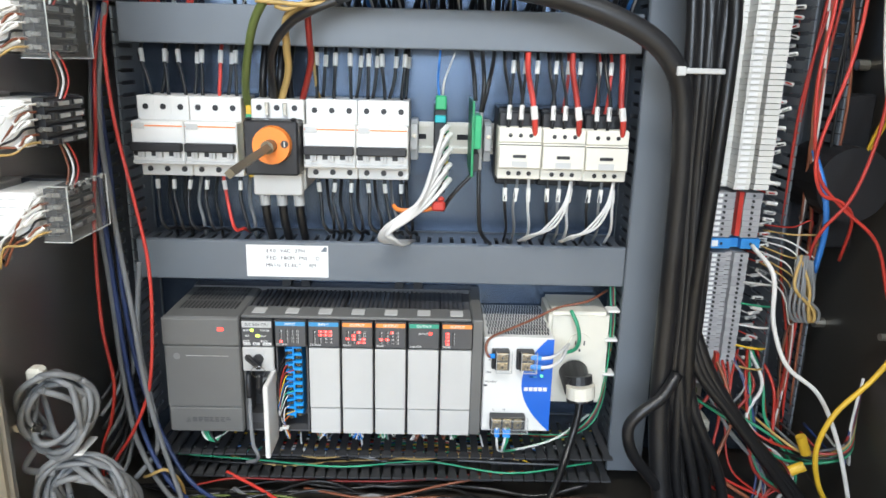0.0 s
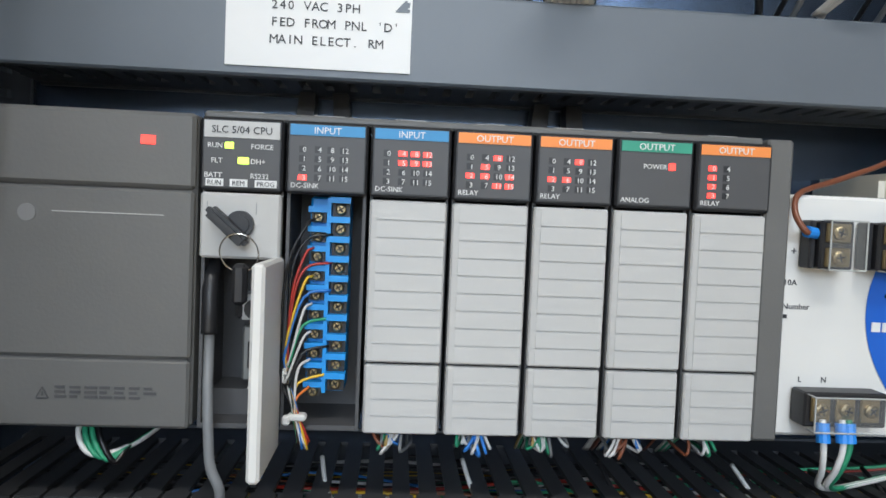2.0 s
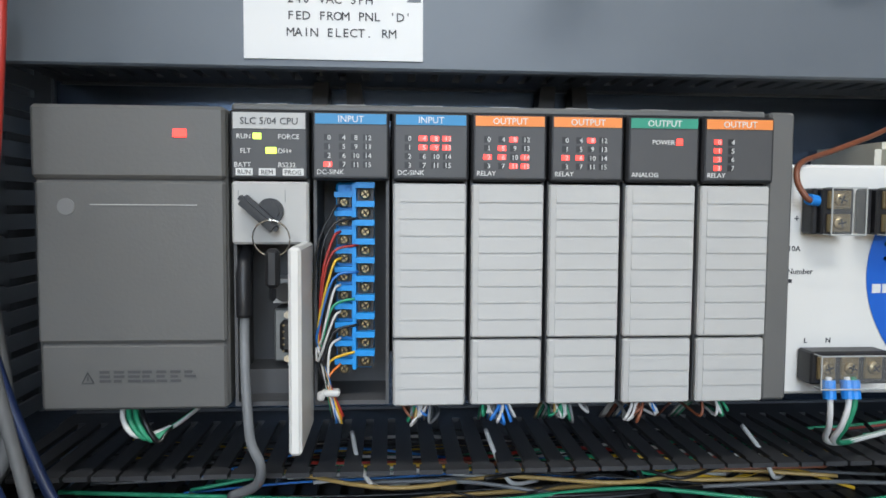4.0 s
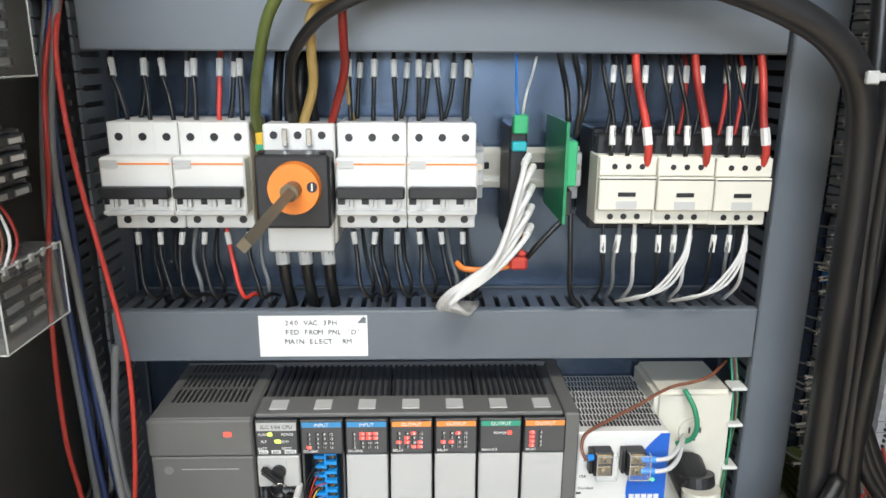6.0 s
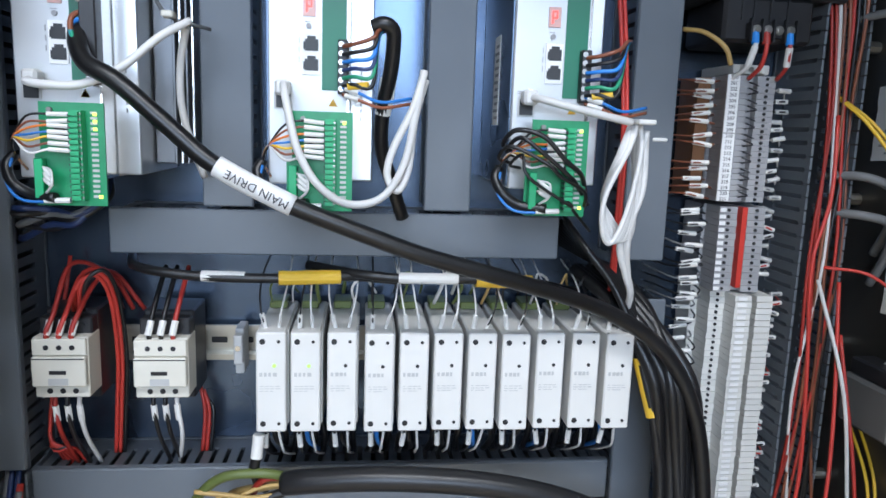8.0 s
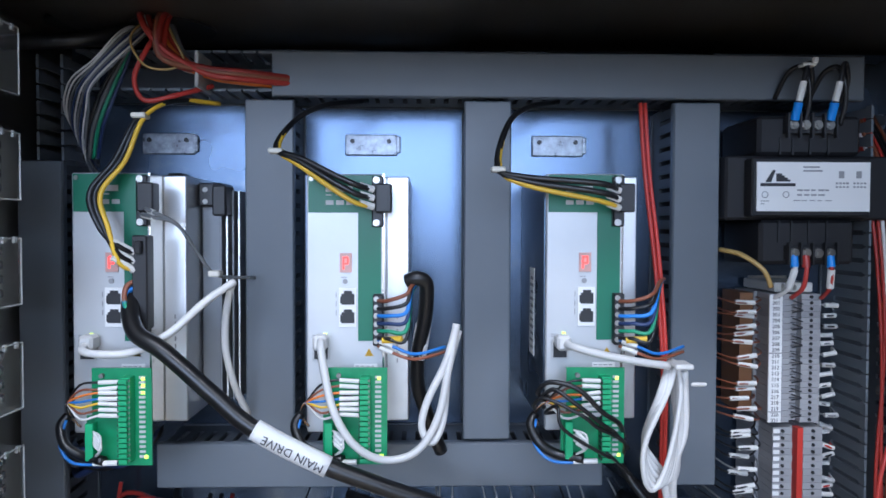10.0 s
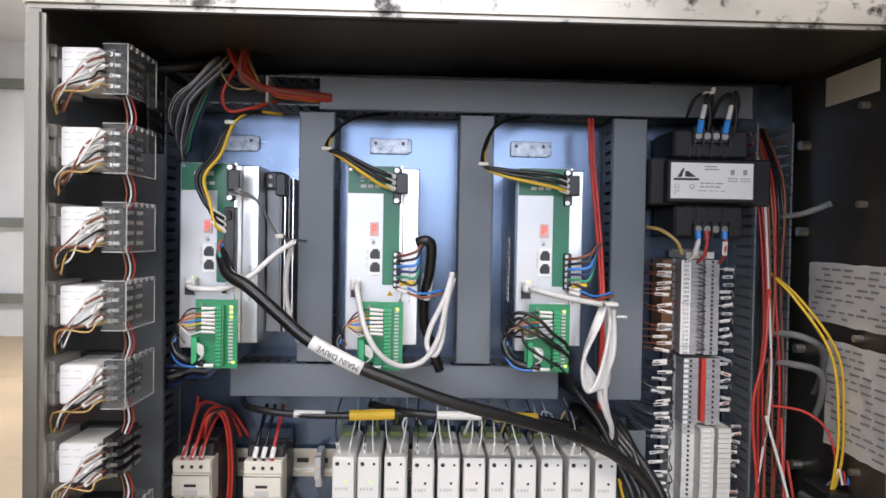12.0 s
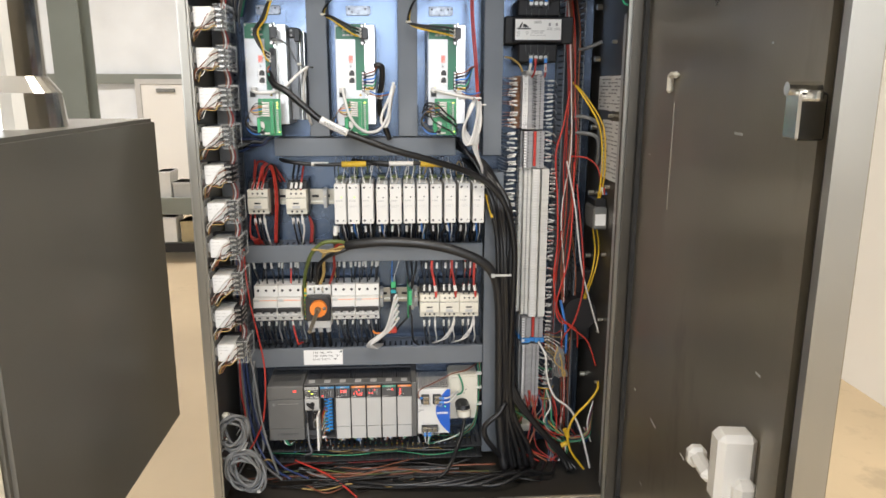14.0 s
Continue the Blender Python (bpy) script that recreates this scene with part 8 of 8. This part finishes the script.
run("yellow_cable", [(0.667, -0.03, 0.955), (0.662, -0.045, 0.942), (0.640, -0.052, 0.915), (0.608, -0.055, 0.880), (0.596, -0.055, 0.840), (0.604, -0.055, 0.800), (0.624, -0.05, 0.768), (0.640, -0.045, 0.745)], 0.0027, W_YEL, "yellow sensor cable bent towards the floor", "yellow cables")
for k in range(2):
    run("yellow_cable", [(0.598, 0.06, 1.625), (0.618 + 0.006 * k, 0.02, 1.588), (0.650 + 0.008 * k, 0.0, 1.527), (0.660 + 0.006 * k, 0.0, 1.45), (0.658 + 0.006 * k, 0.0, 1.40), (0.655, 0.01, 1.345)], 0.0017, W_YEL, "yellow cable into the side box", "yellow cables")
    run("yellow_cable", [(0.662 + 0.01 * k, 0.06, 1.30), (0.660 + 0.008 * k, 0.02, 1.25), (0.648 + 0.006 * k, 0.0, 1.20), (0.640 + 0.004 * k, 0.02, 1.14), (0.65, 0.05, 1.08)], 0.0017, W_YEL, "yellow cable hanging below the side box", "yellow cables")
    run("grey_stub", [(0.598, 0.06, 1.545 - 0.035 * k), (0.625, 0.03, 1.546 - 0.035 * k), (0.652, 0.025, 1.532 - 0.03 * k), (0.662, 0.04, 1.500 - 0.03 * k), (0.665, 0.06, 1.47 - 0.03 * k)], 0.0042, W_GREY, "grey cable arching to the side wall", "grey stubs")
run("grey_stub", [(0.600, 0.06, 1.685), (0.622, 0.02, 1.690), (0.650, 0.01, 1.702)], 0.0036, W_GREY, "grey cable stub standing out of the duct", "grey stubs")
run("green_loop", [(0.660, -0.130, 1.835), (0.648, -0.145, 1.815), (0.637, -0.150, 1.785), (0.638, -0.160, 1.760), (0.646, -0.182, 1.757), (0.655, -0.196, 1.775), (0.659, -0.200, 1.82), (0.660, -0.198, 1.845)], 0.0018, W_GRN, "green bonding wire between cabinet and door", "bonding wires")
for k in range(10):
    run("green_run", [(0.48 + 0.02 * k, 0.05 - 0.01 * (k % 4), 0.86 - 0.006 * k), (0.53 + 0.015 * k, 0.0 - 0.008 * (k % 3), 0.84 - 0.005 * k), (0.59 + 0.008 * k, -0.01, 0.80 + 0.006 * (k % 3)), (0.65, -0.02, 0.81 + 0.004 * k), (0.667, 0.0, 0.84 + 0.006 * k)], 0.0016, (W_GRN, W_BLACK, W_DRED, W_GRN, W_TAN, W_GREY, W_BLACK, W_DRED, W_NAVY, W_WHITE)[k], "coloured wire in the lower corner", "corner runs")
for k in range(7):
    run("twisted_hank", [(0.576 + 0.003 * (k % 4), 0.0, 1.030), (0.570 + 0.004 * (k % 5), -0.008 - 0.002 * (k % 3), 1.000), (0.568 + 0.005 * k, -0.012, 0.975), (0.580 + 0.003 * k, -0.010, 0.962), (0.594, -0.006 + 0.002 * k, 0.985), (0.590 - 0.002 * k, 0.0, 1.025)], 0.0017, rb.choice((W_WHITE, W_TAN, W_GREY)), "pale twisted wire tied in a hank", "wire hank")
for k in range(10):
    run("frayed_wire", [(0.560, 0.05, 1.05 - 0.006 * k), (0.575, 0.02, 1.055 - 0.008 * k), (0.592 + rb.uniform(-0.01, 0.015), 0.012, 1.05 - 0.01 * k + rb.uniform(-0.015, 0.015)), (0.61, 0.05, 1.03 - 0.01 * k)], 0.0009, rb.choice((W_WHITE, W_WHITE, W_TAN, W_RED, W_GREY)), "thin stray wire beside the blue terminal", "stray wires")
run("blue_cable", [(0.585, 0.02, 1.135), (0.590, 0.0, 1.10), (0.596, -0.004, 1.06), (0.60, 0.01, 1.01)], 0.0030, W_BLUE, "short thick blue cable", "blue cables")
for k in range(16):
    x = rb.uniform(0.51, 0.60)
    m = rb.choice((W_DRED, W_WHITE, W_NAVY, W_GREY, W_GRN, W_DRED, W_BRN, W_BLACK))
    run("corner_run", [(x, 0.06, 0.90), (x + rb.uniform(-0.02, 0.02), 0.03, 0.87), (x + rb.uniform(-0.02, 0.03), 0.02, 0.83), (x + rb.uniform(-0.02, 0.05), 0.0, 0.78), (x + rb.uniform(0, 0.06), -0.01, 0.748)], rb.uniform(0.0012, 0.0022), m, "coloured wire dropping below the terminal strip", "corner runs")
solid("yellow_ferrule", rods(((0.598, -0.02, 0.835), (0.606, -0.022, 0.815), 0.0055, 12), ((0.590, -0.024, 0.795), (0.604, -0.026, 0.803), 0.0055, 12)), W_YEL, "yellow wire nuts in the lower corner", "wire nut")

# ---- things on the cabinet's right wall ----
ra = random.Random(91)
WX = CX1 - 0.0012


def sheet(y0, y1, z0, z1, rows):
    e = thing("wiring_sheet", (WX, (y0 + y1) / 2, z0), "creased white printed wiring sheet stuck to the wall", "sheet", "wiring sheets")
    bm = bmesh.new()
    n = 10
    grid_ = [[bm.verts.new((WX - 0.0008 - 0.0016 * abs(noise.noise(Vector((i * 0.5, j * 0.7, z0 * 9)))), y0 + (y1 - y0) * i / n + 0.0015 * noise.noise(Vector((j * 0.8, z0, 2))), z0 + (z1 - z0) * j / n + 0.002 * noise.noise(Vector((i * 0.8, z1, 5))))) for j in range(n + 1)] for i in range(n + 1)]
    for i in range(n):
        for j in range(n):
            bm.faces.new((grid_[i][j], grid_[i + 1][j], grid_[i + 1][j + 1], grid_[i][j + 1]))
    part("paper", bm, PAPER, e)
    bm = bmesh.new()
    for r in range(rows):
        z = z1 - 0.006 - r * (z1 - z0 - 0.008) / rows
        y = y0 + 0.006
        while y < y1 - 0.02:
            w = ra.uniform(0.008, 0.02)
            if ra.random() < 0.75:
                box(bm, WX - 0.0032, WX - 0.0026, y, y + w, z - 0.0024, z)
            y += w + 0.006
    part("print", bm, INKG, e)["kind"] = "stuff"


sheet(-0.075, 0.087, 1.560, 1.632, 9)
sheet(-0.075, 0.045, 1.415, 1.540, 14)
solid("caution_sticker", boxes((WX - 0.0012, WX - 0.0004, -0.041, 0.061, 1.822, 1.857)), CREAM, "faded cream sticker on the side wall", "sticker")
jb = thing("junction_box", (0.67, 0.03, 1.30), "open grey junction box with wire ends on the side wall", "junction box")
part("box_body", boxes((0.641, 0.6715, -0.020, 0.050, 1.306, 1.355), bevel=0.003), GALV, jb)
part("box_opening", boxes((0.645, 0.670, -0.012, 0.045, 1.355, 1.372), bevel=0.002), BLACK, jb)
part("box_label", B(0.645, 0.668, -0.0208, -0.020, 1.315, 1.340), PAPER, jb)
for k in range(5):
    wire("stray_lead", [(0.660 + 0.006 * k, 0.02, 1.37), (0.660 + 0.007 * k, 0.005, 1.385 + 0.004 * (k % 3)), (0.662 + 0.006 * k, 0.0, 1.396 - 0.003 * k), (0.664 + 0.003 * k, -0.005, 1.380)], 0.0014, (W_WHITE, W_RED, W_BLUE, W_BLACK, W_GRN)[k], "loose lead at the junction box", "wire", "loose leads")
wire("red_lead", [(0.600, 0.04, 1.46), (0.630, 0.02, 1.458), (0.652, 0.01, 1.44), (0.661, 0.005, 1.405), (0.662, 0.01, 1.375)], 0.0016, W_RED, "red lead into the junction box", "wire")
bk = thing("motor_contactor", (0.66, 0.06, 1.05), "dark round transformer in the cabinet corner", "transformer")
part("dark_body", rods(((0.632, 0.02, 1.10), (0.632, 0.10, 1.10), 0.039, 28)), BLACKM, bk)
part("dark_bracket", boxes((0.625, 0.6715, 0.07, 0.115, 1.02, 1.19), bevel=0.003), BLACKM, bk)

# ---- on top of and behind the cabinet ----
du_ = thing("exhaust_duct", (-0.06, 0.30, 1.881), "large polished steel pipe elbow above the cabinet", "pipe")
part("riser", rods(((-0.055, 0.30, 1.881), (-0.055, 0.30, 2.04), 0.062, 32), ((-0.055, 0.30, 1.881), (-0.055, 0.30, 1.90), 0.085, 32)), CHROME, du_)
bm = bmesh.new()
sweep(bm, [(-0.055, 0.30, 2.02), (-0.075, 0.30, 2.08), (-0.16, 0.31, 2.14), (-0.34, 0.32, 2.22), (-0.70, 0.34, 2.40)], 0.060, 24, 6)
part("elbow", bm, CHROME, du_)
part("flange", rods(((-0.150, 0.308, 2.132), (-0.166, 0.310, 2.142), 0.068, 28)), GALV, du_)
cl = thing("conduit_box", (-0.22, 0.05, 1.80), "grey conduit body beside the cabinet", "conduit")
part("conduit_body", boxes((-0.225, -0.174, 0.02, 0.10, 1.79, 1.85), bevel=0.006), GALV, cl)
part("conduit_pipe", rods(((-0.2, 0.06, 1.79), (-0.2, 0.06, FZ), 0.012, 14)), GALV, cl)
mf = thing("machine_frame", (0.45, 0.55, FZ), "packaging machine frame with brackets behind the cabinet", "machine")
part("rear_post", boxes((0.241, 0.254, 0.45, 0.49, FZ, 2.6), bevel=0.002), ALU, mf)
part("rear_post", boxes((0.590, 0.614, 0.45, 0.49, FZ, 2.6), bevel=0.002), BEIGE, mf)
part("cross_bar", boxes((-0.30, 0.24, 0.56, 0.62, 1.99, 2.055), bevel=0.004), COL, mf, "dark grey cross bar")
part("cross_bar", boxes((-0.30, 0.24, 0.66, 0.72, 2.065, 2.115), bevel=0.004), GALV, mf)
part("cross_bar", boxes((0.40, 0.590, 0.52, 0.56, 2.095, 2.135), bevel=0.003), BEIGE, mf)
part("cross_bar", boxes((0.614, 0.72, 0.52, 0.56, 2.085, 2.14), bevel=0.003), BEIGE, mf)
part("cross_bar", boxes((0.614, 0.72, 0.50, 0.54, 1.99, 2.025), bevel=0.003), BEIGE, mf)
part("cross_bar", boxes((0.936, 1.20, 0.52, 0.58, 2.065, 2.12), bevel=0.003), BEIGE, mf)
part("cross_bar", boxes((0.936, 1.30, 0.62, 0.68, 2.16, 2.23), bevel=0.003), BEIGE, mf)
part("rear_panel", boxes((0.705, 0.936, 0.45, 0.47, 1.2, 2.9), bevel=0.002), COL, mf, "dark grey rear panel")
# Black sheet added behind the frame in place of the machine's inner shade.
part("dark_backing", boxes((0.34, 0.72, 0.66, 0.68, 1.4, 2.6)), BLACKM, mf, "black sheet for the shade inside the machine")
part("bracket", boxes((0.254, 0.289, 0.44, 0.50, 1.94, 2.093), bevel=0.002), W_BRN, mf, "brown bracket plate")
part("bracket", boxes((0.351, 0.398, 0.44, 0.48, 1.90, 2.077), bevel=0.002), PAPER, mf, "white bracket plate")
part("bracket", boxes((0.30, 0.335, 0.45, 0.48, 1.93, 2.035), (0.325, 0.338, 0.44, 0.47, 2.02, 2.07), bevel=0.003), GALV, mf)
part("ball_joint", rods(((0.264, 0.44, 2.105), (0.264, 0.44, 2.150), 0.012, 14), ((0.276, 0.44, 2.10), (0.276, 0.44, 2.16), 0.006, 10)), CHROME, mf)
part("cylinder", rods(((0.64, 0.50, 2.055), (0.71, 0.50, 2.060), 0.014, 16), ((0.62, 0.50, 2.054), (0.64, 0.50, 2.055), 0.008, 12)), GALV, mf)
part("valve", boxes((0.455, 0.485, 0.48, 0.52, 1.99, 2.04), (0.462, 0.478, 0.47, 0.48, 2.0, 2.06), bevel=0.003), CHROME, mf)
part("valve", boxes((0.495, 0.512, 0.48, 0.52, 1.98, 2.05), bevel=0.003), ALU, mf)
bm = bmesh.new()
rod(bm, (0.392, 0.46, 1.98), (0.50, 0.50, 2.22), 0.016, 4)
part("strut", bm, GALV, mf)
bm = bmesh.new()
rod(bm, (0.945, 0.50, 1.98), (1.03, 0.52, 2.05), 0.008, 4)
part("strut", bm, BEIGE, mf)
for k in range(4):
    wire("blue_hose", [(0.522 + 0.016 * k, 0.44, 1.881), (0.523 + 0.016 * k, 0.435, 1.96), (0.526 + 0.016 * k, 0.44, 2.04 + 0.012 * k), (0.528 + 0.016 * k, 0.445, 2.065 + 0.012 * k)], 0.0078, BLUEHOSE, "blue air hose behind the cabinet", "hose", "air hoses", 10)
    wire("hose_fitting", [(0.528 + 0.016 * k, 0.445, 2.063 + 0.012 * k), (0.529 + 0.016 * k, 0.445, 2.115 + 0.010 * k)], 0.0058, GALV, "grey push fitting on an air hose", "fitting", "hose fittings", 10)
for k in range(2):
    wire("blue_hose", [(0.375, 0.43, 2.032 - 0.02 * k), (0.41, 0.42, 2.028 - 0.02 * k), (0.435, 0.42, 2.010 - 0.02 * k), (0.452, 0.43, 1.975 - 0.02 * k), (0.456, 0.44, 1.90)], 0.0075, BLUEHOSE, "blue air hose curving over the cabinet", "hose", "air hoses", 10)
wire("red_hose", [(1.06, 0.42, 1.96), (1.075, 0.42, 2.04), (1.095, 0.43, 2.10), (1.10, 0.44, 2.25)], 0.006, W_ORG, "orange hose behind the cabinet", "hose")
solid("support_shelf", boxes((-0.05, 1.2, 0.40, 0.56, 1.862, 1.8795), bevel=0.001), GALV, "grey shelf of the machine frame", "shelf")

# ---- left background ----
def set_back(o, eye, k):
    """Moves a thing k times as far from a point and makes it as much larger."""
    o.location = Vector(eye) + (o.location - Vector(eye)) * k
    o.scale = (k, k, k)


SHELF_EYE, CHAIR_EYE = (0.212, -1.509, 1.609), (0.142, -1.009, 1.650)
sh = thing("parts_shelf", (-1.8, 5.4, 0), "grey steel parts shelf with bins and boxes", "shelf")
for z in (0.13, 0.50):
    part("board", boxes((-2.25, -1.30, 5.20, 5.70, z, z + 0.035), bevel=0.004), COL, sh)
part("front_beam", boxes((-2.25, -1.30, 5.17, 5.20, 0.44, 0.60), bevel=0.004), COL, sh, "deep blue grey front beam")
part("lower_beam", boxes((-2.25, -1.30, 5.17, 5.20, 0.08, 0.165), bevel=0.004), BLACKM, sh)
for x in (-2.25, -1.34):
    for y in (5.20, 5.66):
        part("leg", boxes((x, x + 0.04, y, y + 0.04, 0, 1.25)), COL, sh)
for x in (-2.22, -1.36):
    part("castor", rods(((x, 5.20, 0.04), (x + 0.03, 5.20, 0.04), 0.04, 16)), RUBBER, sh)
for x, z, w, h, m, lab in ((-2.18, 0.535, 0.15, 0.17, W_NAVY, "dark blue parts bin on the shelf"), (-2.17, 0.705, 0.11, 0.10, W_DRED, "red parts box stacked on a bin"), (-2.01, 0.535, 0.13, 0.30, PAPER, "white carton standing on the shelf"), (-1.86, 0.535, 0.20, 0.20, GREYW, "grey parts box on the shelf"), (-1.62, 0.535, 0.22, 0.26, CARD, "brown carton on the shelf"), (-2.18, 0.165, 0.16, 0.22, W_YEL, "yellow parts box on the lower shelf"), (-2.00, 0.165, 0.14, 0.24, PAPER, "white carton on the lower shelf"), (-1.82, 0.165, 0.25, 0.20, CARD, "brown carton on the lower shelf")):
    bx_ = solid("parts_box", boxes((x, x + w, 5.24, 5.50, z, z + h), (x - 0.004, x + w + 0.004, 5.236, 5.504, z + h - 0.03, z + h), bevel=0.004), m, lab, "box", "parts boxes")
    set_back(bx_, SHELF_EYE, 1.27)
set_back(sh, SHELF_EYE, 1.27)
ch = thing("office_chair", (-3.0, 4.2, 0), "black swivel chair on a star base", "chair")
part("seat", boxes((-3.25, -2.75, 3.95, 4.45, 0.45, 0.53), bevel=0.03), BLACK, ch)
part("backrest", boxes((-3.24, -2.76, 3.88, 3.97, 0.46, 0.84), bevel=0.04), BLACK, ch)
for sx in (-3.29, -2.77):
    part("armrest", boxes((sx, sx + 0.06, 3.95, 4.30, 0.64, 0.68), (sx + 0.015, sx + 0.04, 4.05, 4.10, 0.44, 0.64), bevel=0.01), BLACK, ch)
part("column", rods(((-3.0, 4.2, 0.08), (-3.0, 4.2, 0.46), 0.03, 12)), CHROME, ch)
for k in range(5):
    a = 2 * math.pi * k / 5
    part("foot", rods(((-3.0, 4.2, 0.09), (-3.0 + 0.28 * math.cos(a), 4.2 + 0.28 * math.sin(a), 0.03), 0.02, 8)), BLACK, ch)
ch.location += Vector((0.46, 1.32, 0))
set_back(ch, CHAIR_EYE, 1.263)
